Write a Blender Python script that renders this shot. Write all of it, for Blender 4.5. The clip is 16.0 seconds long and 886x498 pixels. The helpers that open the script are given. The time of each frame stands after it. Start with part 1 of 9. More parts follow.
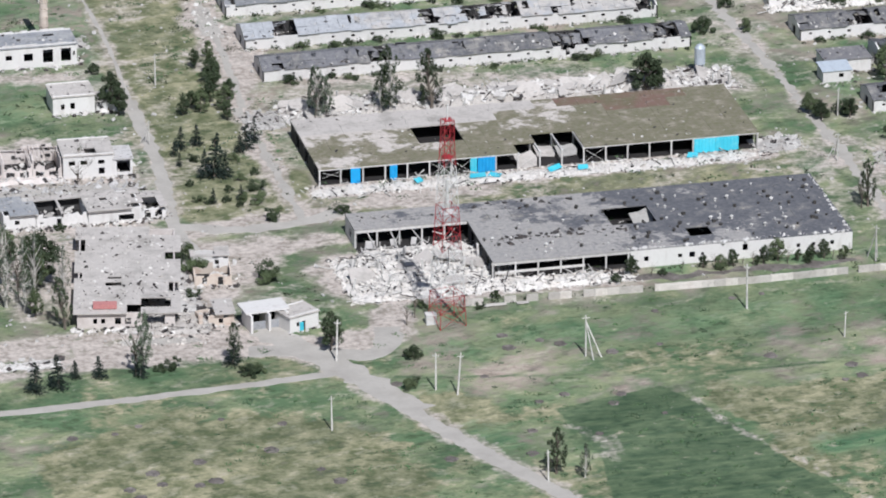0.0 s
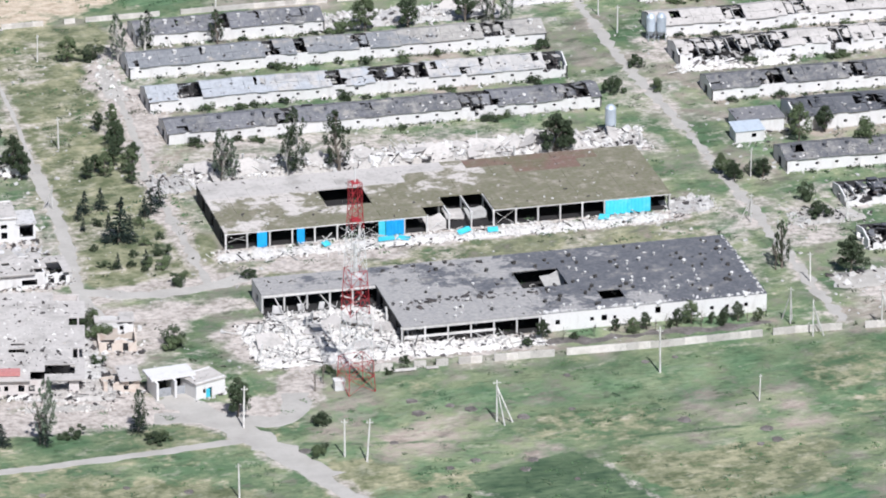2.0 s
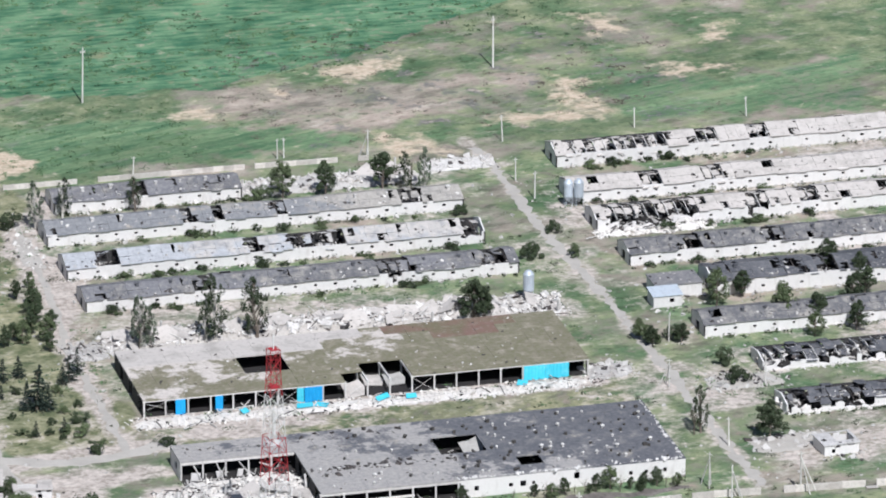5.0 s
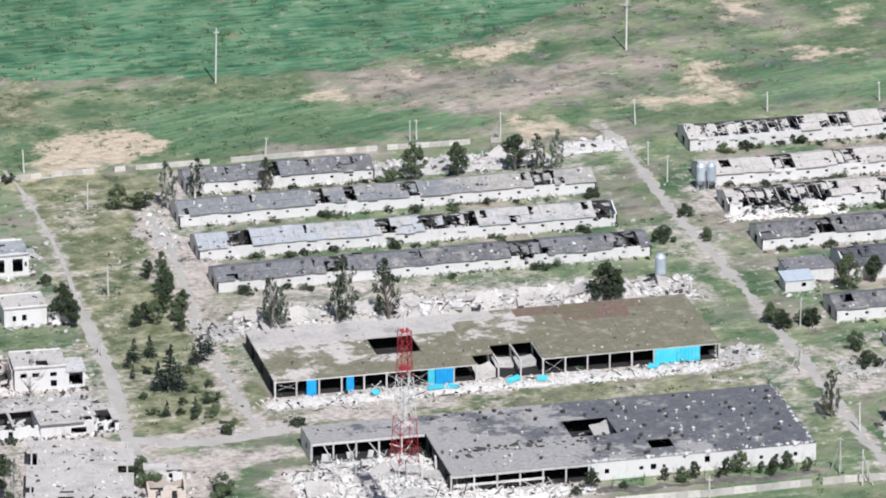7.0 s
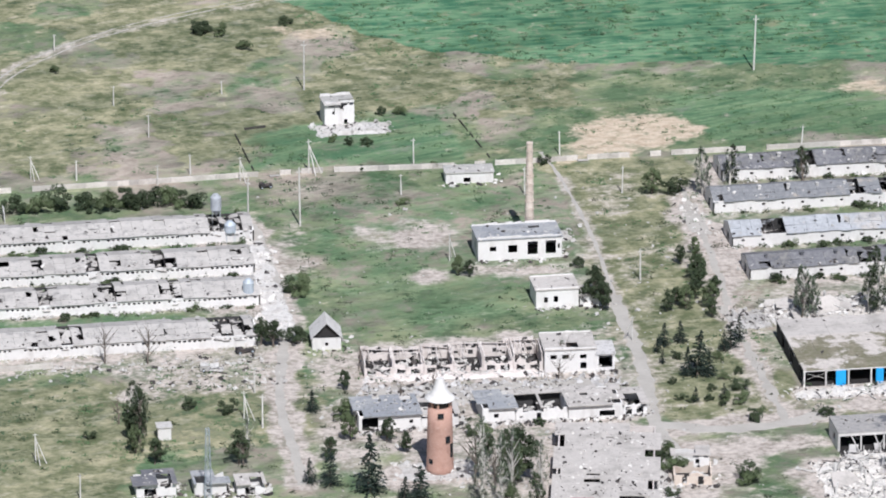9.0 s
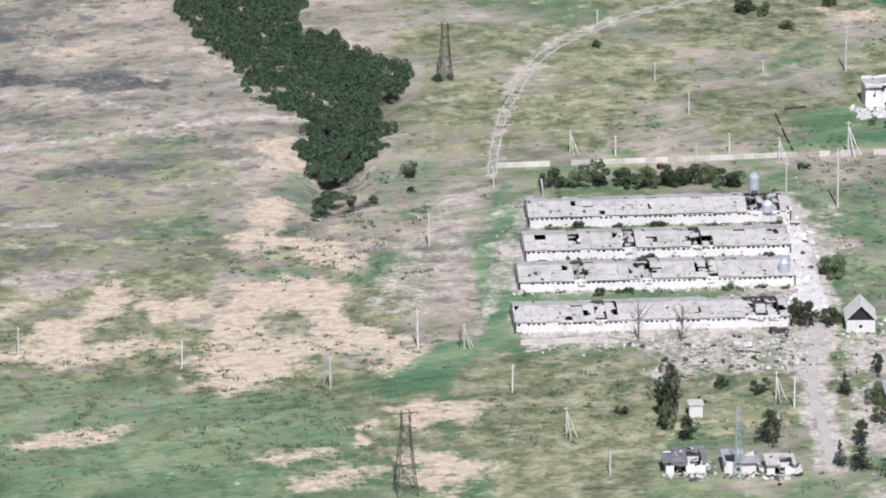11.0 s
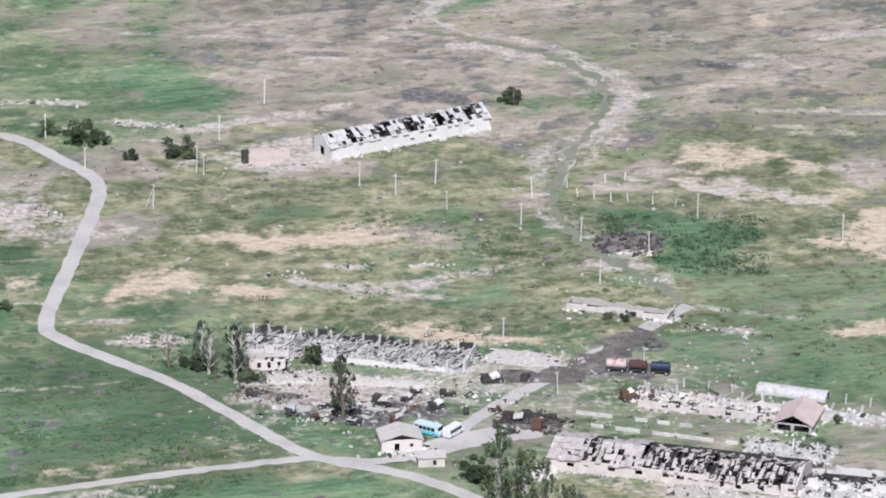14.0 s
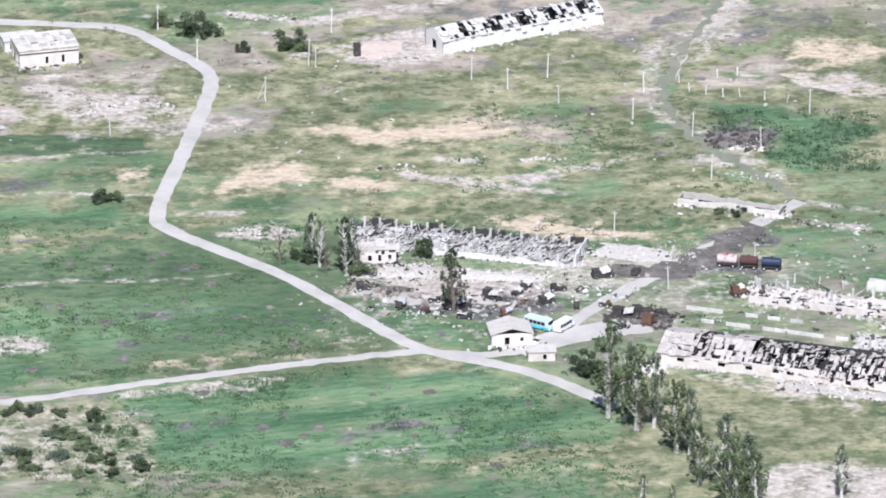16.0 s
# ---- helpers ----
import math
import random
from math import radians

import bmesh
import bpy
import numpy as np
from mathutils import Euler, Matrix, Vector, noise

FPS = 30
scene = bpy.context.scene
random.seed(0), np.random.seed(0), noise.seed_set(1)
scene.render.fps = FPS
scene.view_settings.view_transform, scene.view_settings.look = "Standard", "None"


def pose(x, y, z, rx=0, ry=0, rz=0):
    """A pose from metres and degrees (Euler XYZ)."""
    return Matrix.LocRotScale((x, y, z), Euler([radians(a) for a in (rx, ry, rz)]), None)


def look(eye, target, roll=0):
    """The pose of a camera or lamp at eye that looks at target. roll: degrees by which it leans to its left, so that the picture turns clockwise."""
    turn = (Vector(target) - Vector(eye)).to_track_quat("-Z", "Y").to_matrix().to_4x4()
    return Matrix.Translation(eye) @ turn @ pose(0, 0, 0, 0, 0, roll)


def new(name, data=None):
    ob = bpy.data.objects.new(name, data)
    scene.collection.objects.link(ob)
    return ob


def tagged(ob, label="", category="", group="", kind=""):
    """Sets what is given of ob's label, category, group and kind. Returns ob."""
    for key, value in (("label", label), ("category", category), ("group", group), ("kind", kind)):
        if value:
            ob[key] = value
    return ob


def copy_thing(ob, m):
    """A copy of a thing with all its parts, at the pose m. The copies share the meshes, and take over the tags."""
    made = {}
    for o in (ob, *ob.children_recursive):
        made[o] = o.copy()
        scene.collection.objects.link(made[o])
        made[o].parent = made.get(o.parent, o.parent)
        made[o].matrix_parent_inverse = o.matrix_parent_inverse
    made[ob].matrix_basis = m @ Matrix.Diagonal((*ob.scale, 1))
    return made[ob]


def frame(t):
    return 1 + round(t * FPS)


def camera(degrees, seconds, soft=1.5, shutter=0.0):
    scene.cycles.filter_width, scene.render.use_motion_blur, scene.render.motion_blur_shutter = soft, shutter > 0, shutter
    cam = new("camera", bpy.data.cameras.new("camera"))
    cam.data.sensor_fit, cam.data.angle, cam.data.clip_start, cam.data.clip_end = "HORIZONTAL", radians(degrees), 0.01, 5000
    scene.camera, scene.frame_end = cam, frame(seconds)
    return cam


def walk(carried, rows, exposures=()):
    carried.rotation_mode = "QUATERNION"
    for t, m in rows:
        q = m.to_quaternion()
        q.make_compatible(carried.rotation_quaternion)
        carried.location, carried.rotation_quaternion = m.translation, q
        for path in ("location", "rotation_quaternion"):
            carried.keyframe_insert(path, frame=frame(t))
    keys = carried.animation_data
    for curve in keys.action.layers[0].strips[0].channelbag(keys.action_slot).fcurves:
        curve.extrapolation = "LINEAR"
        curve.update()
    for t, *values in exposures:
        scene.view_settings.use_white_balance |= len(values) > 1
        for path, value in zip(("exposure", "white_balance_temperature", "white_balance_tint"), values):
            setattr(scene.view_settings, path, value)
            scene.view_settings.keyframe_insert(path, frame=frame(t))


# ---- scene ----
# ---- camera and its path: a long lens hovering far off, panning ----
cam = camera(7.2, 16.0, soft=1.95)
EYE = Vector((-350.66, -1657.36, 685.44))
TURNS = [
    (0.0, -13.053, -22.551, 27.0), (0.2, -13.130, -22.559, 19.6), (0.4, -13.2075, -22.5655, 12.2), (0.5, -13.2461, -22.5691, 8.6), (0.6, -13.283, -22.572, 5.3), (0.8, -13.357, -22.577, 0.8), (0.9, -13.394, -22.580, 0.0),
    (1.0, -13.4320, -22.5841, 0), (1.5, -13.6343, -22.4945, 0), (2.0, -13.8606, -22.0279, 0), (2.5, -14.0895, -21.5491, 0),
    (3.0, -14.3285, -20.9830, 0), (3.2, -14.4240, -20.7910, 0), (3.7, -14.585, -20.57, 0), (4.4, -14.640, -20.58, 0), (5.0, -14.575, -20.675, 0), (5.3, -14.4904, -20.7134, 0), (5.5, -14.4102, -20.7281, 0),
    (6.0, -14.1277, -20.7579, 0), (6.5, -13.7850, -20.7952, 0), (7.0, -13.4275, -20.8198, 0), (7.5, -12.5861, -20.8457, 0),
    (8.0, -11.2912, -20.8762, 0), (8.5, -10.0040, -20.9078, 0), (9.0, -8.7873, -20.9343, 0), (9.2, -8.3121, -20.9448, 0),
    (11.3, -3.4157, -21.1395, 0), (11.5, -2.9507, -21.1555, 0), (12.0, -1.7742, -21.1964, 0), (12.5, -0.4844, -21.2542, 0),
    (13.0, 0.8012, -21.3098, 0), (13.5, 2.0525, -21.3996, 0), (14.0, 3.1081, -22.0344, 0), (14.2, 3.5000, -22.3548, 0),
    (14.5, 4.0404, -22.7682, 0), (15.0, 4.6577, -22.9304, 0), (15.5, 4.3865, -22.9712, 0), (16.0, 4.0865, -22.8980, 0)]

EXPOSED = [(0.0, -0.14, 6040, 11.0), (0.5, -0.08, 6040, 11.0), (1.0, 0.1, 6000, 11.0), (1.5, 0.15, 5980, 11.5), (2.0, 0.16, 5960, 11.5), (2.5, 0.15, 5950, 12.0), (3.0, 0.06, 5980, 11.5), (5.5, 0.02, 6000, 11.0),
           (9.0, 0.03, 6060, 12.0), (11.5, 0.1, 6020, 14.5), (13.0, 0.08, 6000, 14.5), (14.0, 0.03, 5960, 13.5), (14.5, 0.01, 5920, 13.0), (15.0, 0.2, 5860, 13.0), (16.0, 0.35, 5860, 13.0)]


def stand(yaw, pitch, back):
    turn = pose(0, 0, 0, 90 + pitch, 0, yaw)
    return Matrix.Translation(EYE + turn.to_3x3() @ Vector((0, 0, back))) @ turn


walk(cam, [(t, stand(yaw, pitch, back)) for t, yaw, pitch, back in TURNS], exposures=[(t, stops, kelvin, tint) for t, stops, kelvin, tint in EXPOSED])

# ---- sky and sun ----
SUN_FROM = Vector((0.05, -1.0, 1.22)).normalized()
sky_world = bpy.data.worlds.new("sky")
scene.world = sky_world
sky_world.use_nodes = True
wn = sky_world.node_tree.nodes
sky = wn.new("ShaderNodeTexSky")
sky.sky_type, sky.sun_disc = "NISHITA", False
sky.sun_elevation = math.asin(SUN_FROM.z)
sky.sun_rotation = math.atan2(SUN_FROM.x, SUN_FROM.y)
sky_world.node_tree.links.new(sky.outputs[0], wn["Background"].inputs[0])
wn["Background"].inputs[1].default_value = 0.056
sun_data = bpy.data.lights.new("sun", "SUN")
sun_data.energy, sun_data.angle, sun_data.color = 5.0, radians(0.5), (1.0, 0.975, 0.94)
sun = new("sun", sun_data)
sun.matrix_world = look(SUN_FROM * 3000, (0, 0, 0))
# ---- materials ----
def nodes_of(name):
    m = bpy.data.materials.new(name)
    m.use_nodes = True
    return m, m.node_tree.nodes, m.node_tree.links


def noise_node(n, l, coord, scale, detail=4.0, rough=0.6, stretch=None):
    if stretch:
        mp = n.new("ShaderNodeMapping")
        mp.inputs["Scale"].default_value = stretch
        l.new(coord, mp.inputs["Vector"])
        coord = mp.outputs["Vector"]
    t = n.new("ShaderNodeTexNoise")
    t.inputs["Scale"].default_value, t.inputs["Detail"].default_value, t.inputs["Roughness"].default_value = scale, detail, rough
    l.new(coord, t.inputs["Vector"])
    return t.outputs["Fac"]


def ramp(n, l, fac, lo, hi):
    r = n.new("ShaderNodeMapRange")
    r.inputs["From Min"].default_value, r.inputs["From Max"].default_value = lo, hi
    l.new(fac, r.inputs["Value"])
    return r.outputs["Result"]


def mix(n, l, fac, a, b, mode="MIX"):
    m = n.new("ShaderNodeMix")
    m.data_type, m.blend_type = "RGBA", mode
    for v, s in ((fac, m.inputs["Factor"]), (a, m.inputs["A"]), (b, m.inputs["B"])):
        if isinstance(v, (int, float)):
            s.default_value = v
        elif isinstance(v, tuple):
            s.default_value = (*v, 1)
        else:
            l.new(v, s)
    return m.outputs["Result"]


def maths(n, l, op, a, b):
    m = n.new("ShaderNodeMath")
    m.operation = op
    for v, s in ((a, m.inputs[0]), (b, m.inputs[1])):
        if isinstance(v, (int, float)):
            s.default_value = v
        else:
            l.new(v, s)
    return m.outputs[0]


def surface(name, base, stain, grain, size=0.35, stains=(0.48, 0.68), fine=2.2, rough=0.9, metal=0.0, bump=0.25, vary=0.25, drip=False):
    """Base colour, stains of a few metres, a fine grain, some change of tone from piece to piece, and relief."""
    m, n, l = nodes_of(name)
    b = n["Principled BSDF"]
    pos = n.new("ShaderNodeNewGeometry").outputs["Position"]
    big = noise_node(n, l, pos, size, 5, 0.65, (1, 1, 0.25) if drip else None)
    small = noise_node(n, l, pos, fine, 4, 0.7)
    c = mix(n, l, ramp(n, l, big, *stains), base, stain)
    c = mix(n, l, ramp(n, l, small, 0.52, 0.72), c, grain)
    rnd = n.new("ShaderNodeObjectInfo").outputs["Random"]
    tone = ramp(n, l, rnd, 0, 1)
    tone.node.inputs["To Min"].default_value, tone.node.inputs["To Max"].default_value = 1 - vary, 1.0
    g = n.new("ShaderNodeCombineColor")
    for s in g.inputs:
        l.new(tone, s)
    c = mix(n, l, 1.0, c, g.outputs[0], "MULTIPLY")
    l.new(c, b.inputs["Base Color"])
    b.inputs["Roughness"].default_value, b.inputs["Metallic"].default_value = rough, metal
    b.inputs["Specular IOR Level"].default_value = 0.3
    if bump:
        bn = n.new("ShaderNodeBump")
        bn.inputs["Strength"].default_value, bn.inputs["Distance"].default_value = bump, 0.15
        l.new(small, bn.inputs["Height"])
        l.new(bn.outputs["Normal"], b.inputs["Normal"])
    return m


M_WHITE = surface("limewash", (0.75, 0.725, 0.70), (0.58, 0.545, 0.515), (0.67, 0.64, 0.605), 0.34, (0.54, 0.76), 1.3, drip=True, vary=0.12)
M_PINKWALL = surface("weathered_block", (0.72, 0.655, 0.615), (0.57, 0.50, 0.46), (0.56, 0.50, 0.465), 0.3, vary=0.12)
# Dark wall: real soot, and indoor shade put into the colour.
M_SOOTSHADE = surface("soot_and_shade_wall", (0.065, 0.062, 0.062), (0.04, 0.04, 0.04), (0.11, 0.105, 0.10), 0.3)
M_CONCRETE = surface("concrete", (0.52, 0.50, 0.47), (0.34, 0.33, 0.31), (0.4, 0.38, 0.35), 0.3)
M_COLUMN = surface("precast_column", (0.70, 0.675, 0.645), (0.5, 0.48, 0.45), (0.55, 0.52, 0.48), 0.6)
M_PINKDUST = surface("pinkish_brick_dust", (0.60, 0.49, 0.43), (0.5, 0.41, 0.36), (0.66, 0.56, 0.5), 0.3, vary=0.1)
M_PINKTILE = surface("faded_pink_tiles", (0.58, 0.46, 0.425), (0.48, 0.38, 0.345), (0.64, 0.55, 0.52), 0.4, vary=0.1)
M_FADEDRED = surface("faded_red_sheet", (0.50, 0.21, 0.20), (0.42, 0.18, 0.17), (0.56, 0.33, 0.30), 0.6, vary=0.05)
M_RUBBLE = surface("broken_masonry", (0.71, 0.68, 0.645), (0.56, 0.515, 0.475), (0.38, 0.355, 0.33), 0.25, fine=1.1, vary=0.35, bump=0.6)
M_BITUMEN = surface("bitumen_roof", (0.15, 0.15, 0.165), (0.25, 0.24, 0.24), (0.30, 0.285, 0.27), 0.12, (0.42, 0.66), 0.9, vary=0.06)
M_DARKBIT = surface("dark_bitumen", (0.085, 0.088, 0.10), (0.16, 0.16, 0.17), (0.22, 0.21, 0.2), 0.12, (0.42, 0.66), 0.9, vary=0.06)
M_GREYROOF = surface("grey_sheet_roof", (0.30, 0.31, 0.33), (0.42, 0.42, 0.42), (0.2, 0.195, 0.19), 0.15, (0.42, 0.66), 0.9, vary=0.08)
M_PALEROOF = surface("pale_sheet_roof", (0.47, 0.49, 0.52), (0.36, 0.38, 0.41), (0.26, 0.26, 0.26), 0.15, (0.42, 0.66), 0.9, vary=0.12)
M_SLATE = surface("asbestos_slate", (0.58, 0.56, 0.545), (0.46, 0.44, 0.425), (0.30, 0.285, 0.275), 0.2, (0.45, 0.7), 0.8, vary=0.12, bump=0.5)
M_OLDSLATE = surface("old_grey_slate", (0.55, 0.525, 0.495), (0.42, 0.40, 0.38), (0.26, 0.25, 0.245), 0.16, (0.45, 0.66), 0.7, vary=0.16, bump=0.5)
M_DUSTSLATE = surface("dusty_slate", (0.51, 0.48, 0.45), (0.39, 0.365, 0.34), (0.26, 0.25, 0.24), 0.14, (0.48, 0.7), 0.55, vary=0.1, bump=0.5)
M_CRUMB = surface("crushed_plaster", (0.76, 0.725, 0.68), (0.64, 0.59, 0.54), (0.40, 0.375, 0.345), 0.22, (0.46, 0.7), 1.0, vary=0.1, bump=0.6)
M_PINKSLATE = surface("pinkish_scorched_slate", (0.55, 0.495, 0.465), (0.47, 0.42, 0.39), (0.25, 0.235, 0.225), 0.22, (0.46, 0.68), 0.8, vary=0.16, bump=0.5)
M_DUSTROOF = surface("dusty_concrete_roof", (0.54, 0.50, 0.465), (0.36, 0.335, 0.305), (0.38, 0.35, 0.32), 0.16, (0.50, 0.72), 0.8, vary=0.08)
M_RUSTROOF = surface("reddish_roof", (0.215, 0.135, 0.11), (0.17, 0.15, 0.095), (0.28, 0.23, 0.195), 0.1, (0.42, 0.62), 0.7, vary=0.1)
M_BLUE = surface("blue_sheet", (0.025, 0.36, 0.74), (0.02, 0.30, 0.66), (0.04, 0.42, 0.76), 0.5, rough=0.5, bump=0.1)
M_CYAN = surface("light_blue_sheet", (0.08, 0.60, 0.76), (0.16, 0.66, 0.78), (0.06, 0.52, 0.70), 0.4, rough=0.5, bump=0.1)
M_BRICK = surface("red_brick", (0.56, 0.34, 0.27), (0.47, 0.27, 0.215), (0.64, 0.45, 0.38), 0.5)
M_CHIMBRICK = surface("pale_brick", (0.70, 0.60, 0.51), (0.58, 0.45, 0.37), (0.72, 0.65, 0.58), 0.5)
M_RED = surface("red_paint", (0.42, 0.035, 0.045), (0.30, 0.03, 0.035), (0.46, 0.1, 0.1), 0.6, rough=0.6, bump=0)
M_MASTWHITE = surface("white_paint", (0.78, 0.77, 0.76), (0.7, 0.66, 0.62), (0.6, 0.55, 0.5), 0.6, rough=0.6, bump=0)
M_STEEL = surface("galvanised_steel", (0.56, 0.62, 0.68), (0.46, 0.50, 0.55), (0.62, 0.64, 0.66), 0.8, rough=0.5, metal=0.15, bump=0)
M_RUST = surface("rusted_steel", (0.16, 0.085, 0.06), (0.1, 0.06, 0.05), (0.2, 0.12, 0.08), 0.8, rough=0.85)
M_DARKSTEEL = surface("dark_steel", (0.07, 0.065, 0.06), (0.05, 0.045, 0.04), (0.1, 0.09, 0.08), 0.8, rough=0.7)
# Burnt scrap; on barn trusses the same dark colour stands for shade.
M_BURNTSHADE = surface("burnt_scrap_and_shade", (0.055, 0.05, 0.05), (0.11, 0.085, 0.075), (0.17, 0.16, 0.15), 0.8)
M_WOOD = surface("grey_timber", (0.30, 0.26, 0.22), (0.2, 0.17, 0.14), (0.38, 0.34, 0.3), 0.8)
M_POLE = surface("concrete_pole", (0.80, 0.77, 0.72), (0.55, 0.52, 0.48), (0.5, 0.47, 0.43), 0.5, vary=0.3)
M_PANELWALL = surface("sandy_concrete", (0.71, 0.66, 0.61), (0.57, 0.52, 0.47), (0.46, 0.43, 0.39), 0.4, vary=0.35)
M_GRAVEL = surface("dusty_road", (0.47, 0.44, 0.40), (0.38, 0.352, 0.318), (0.41, 0.38, 0.335), 0.12, (0.42, 0.7), 0.8, vary=0.05, bump=0.1)
M_ASPHALT = surface("worn_asphalt", (0.52, 0.485, 0.455), (0.40, 0.375, 0.35), (0.46, 0.435, 0.41), 0.12, (0.42, 0.7), 0.6, vary=0.05, bump=0.1)
M_TRACK = surface("grassy_track", (0.195, 0.205, 0.15), (0.26, 0.25, 0.195), (0.15, 0.172, 0.118), 0.10, (0.42, 0.62), 0.7, vary=0.0, bump=0.1)
M_SOIL = surface("churned_soil", (0.13, 0.115, 0.105), (0.24, 0.215, 0.195), (0.06, 0.055, 0.05), 0.2, (0.46, 0.66), 0.9, vary=0.0)
# Dirty and near black: the shade inside buildings is put into this colour.
M_INNERSHADE = surface("dirt_and_inner_shade", (0.035, 0.032, 0.032), (0.055, 0.05, 0.047), (0.025, 0.025, 0.025), 0.3)
M_LEAF = surface("leaves", (0.058, 0.081, 0.040), (0.042, 0.063, 0.033), (0.079, 0.101, 0.050), 0.5, rough=0.7, bump=0, vary=0.35)
M_THICKET = surface("thicket_leaves", (0.055, 0.094, 0.052), (0.038, 0.068, 0.041), (0.082, 0.12, 0.066), 0.12, rough=0.8, bump=0, vary=0.2)
M_LEAFPALE = surface("pale_leaves", (0.125, 0.163, 0.077), (0.091, 0.125, 0.060), (0.154, 0.187, 0.096), 0.5, rough=0.7, bump=0, vary=0.35)
M_LEAFGREY = surface("greyish_leaves", (0.120, 0.155, 0.101), (0.078, 0.106, 0.066), (0.184, 0.212, 0.145), 0.5, rough=0.7, bump=0, vary=0.3)
M_HERB = surface("vivid_herbs", (0.115, 0.20, 0.09), (0.09, 0.165, 0.078), (0.15, 0.23, 0.11), 0.3, rough=0.8, bump=0, vary=0.1)
M_HERBDARK = surface("dark_herbs", (0.062, 0.112, 0.058), (0.075, 0.13, 0.068), (0.052, 0.09, 0.05), 0.3, rough=0.8, bump=0, vary=0.1)
M_DRYSCRUB = surface("dry_scrub", (0.15, 0.13, 0.105), (0.12, 0.11, 0.085), (0.2, 0.18, 0.15), 0.3, rough=0.9, bump=0, vary=0.1)
M_NEEDLE = surface("spruce_needles", (0.034, 0.051, 0.039), (0.026, 0.041, 0.032), (0.046, 0.066, 0.048), 0.8, rough=0.8, bump=0, vary=0.3)
M_BARK = surface("bark", (0.17, 0.14, 0.115), (0.11, 0.09, 0.075), (0.24, 0.21, 0.18), 1.5)
M_PALEBARK = surface("pale_bark", (0.60, 0.57, 0.52), (0.26, 0.24, 0.21), (0.5, 0.48, 0.44), 1.5)
M_CARWHITE = surface("white_car_paint", (0.8, 0.8, 0.8), (0.7, 0.69, 0.67), (0.72, 0.72, 0.71), 0.8, rough=0.35, bump=0)
M_GLASS = surface("dark_window_glass", (0.02, 0.025, 0.03), (0.03, 0.035, 0.04), (0.02, 0.02, 0.025), 0.8, rough=0.1, bump=0)
M_RUBBER = surface("tyre_rubber", (0.03, 0.03, 0.03), (0.05, 0.05, 0.045), (0.04, 0.04, 0.04), 2.0)


def two_tone_roof(name, a, b, start, dx, dy, reach=1.0):
    """A flat roof whose cover changes along the building: a gives way to b, in frayed patches."""
    m, n, l = nodes_of(name)
    bs = n["Principled BSDF"]
    pos = n.new("ShaderNodeNewGeometry").outputs["Position"]
    xyz = n.new("ShaderNodeSeparateXYZ")
    l.new(pos, xyz.inputs[0])
    big = noise_node(n, l, pos, 0.07, 6, 0.7)
    small = noise_node(n, l, pos, 0.8, 5, 0.7)
    patchy = noise_node(n, l, pos, 0.22, 4, 0.7)
    w = maths(n, l, "ADD", maths(n, l, "MULTIPLY", xyz.outputs["X"], dx), maths(n, l, "MULTIPLY", xyz.outputs["Y"], dy))
    w = maths(n, l, "ADD", w, start)
    w = maths(n, l, "ADD", w, maths(n, l, "MULTIPLY", maths(n, l, "SUBTRACT", big, 0.5), 3.4 * reach))
    w = maths(n, l, "ADD", w, maths(n, l, "MULTIPLY", maths(n, l, "SUBTRACT", patchy, 0.5), 1.2 * reach))
    ca = mix(n, l, ramp(n, l, small, 0.4, 0.66), a[0], a[1])
    cb = mix(n, l, ramp(n, l, small, 0.4, 0.66), b[0], b[1])
    cb = mix(n, l, ramp(n, l, patchy, 0.5, 0.66), cb, b[2])
    c = mix(n, l, ramp(n, l, w, 0.35, 0.65), ca, cb)
    c = mix(n, l, ramp(n, l, patchy, 0.62, 0.72), c, (0.36, 0.33, 0.29))
    l.new(c, bs.inputs["Base Color"])
    bs.inputs["Roughness"].default_value = 0.92
    bs.inputs["Specular IOR Level"].default_value = 0.2
    bn = n.new("ShaderNodeBump")
    bn.inputs["Strength"].default_value, bn.inputs["Distance"].default_value = 0.4, 0.15
    l.new(small, bn.inputs["Height"])
    l.new(bn.outputs["Normal"], bs.inputs["Normal"])
    return m


M_BLUEHALL_ROOF = two_tone_roof("dust_and_moss_roof", ((0.60, 0.55, 0.505), (0.48, 0.43, 0.39)), ((0.215, 0.195, 0.145), (0.16, 0.16, 0.095), (0.29, 0.26, 0.20)), 0.62, 0.012, -0.022, 1.25)
M_DARKHALL_ROOF = two_tone_roof("grey_to_black_bitumen", ((0.30, 0.29, 0.285), (0.41, 0.385, 0.36)), ((0.105, 0.108, 0.122), (0.16, 0.16, 0.17), (0.20, 0.195, 0.195)), 0.06, 0.0165, 0.012, 1.5)
M_BARNROOF_A = two_tone_roof("slate_grey_to_dusty_roof", ((0.19, 0.195, 0.205), (0.27, 0.27, 0.275)), ((0.40, 0.375, 0.34), (0.32, 0.30, 0.275), (0.24, 0.23, 0.22)), -0.05, 0.009, 0.0, 0.9)
M_BARNROOF_B = two_tone_roof("mottled_dark_bitumen", ((0.16, 0.16, 0.175), (0.25, 0.245, 0.245)), ((0.12, 0.12, 0.13), (0.2, 0.195, 0.19), (0.30, 0.285, 0.265)), 0.3, 0.004, 0.0, 1.0)
M_BARNROOF_C = two_tone_roof("patched_pale_sheet", ((0.43, 0.44, 0.46), (0.32, 0.33, 0.345)), ((0.50, 0.47, 0.44), (0.40, 0.38, 0.36), (0.27, 0.275, 0.285)), 0.0, 0.008, 0.0, 1.0)
# ---- mesh helpers ----
RNG = random.Random(7)


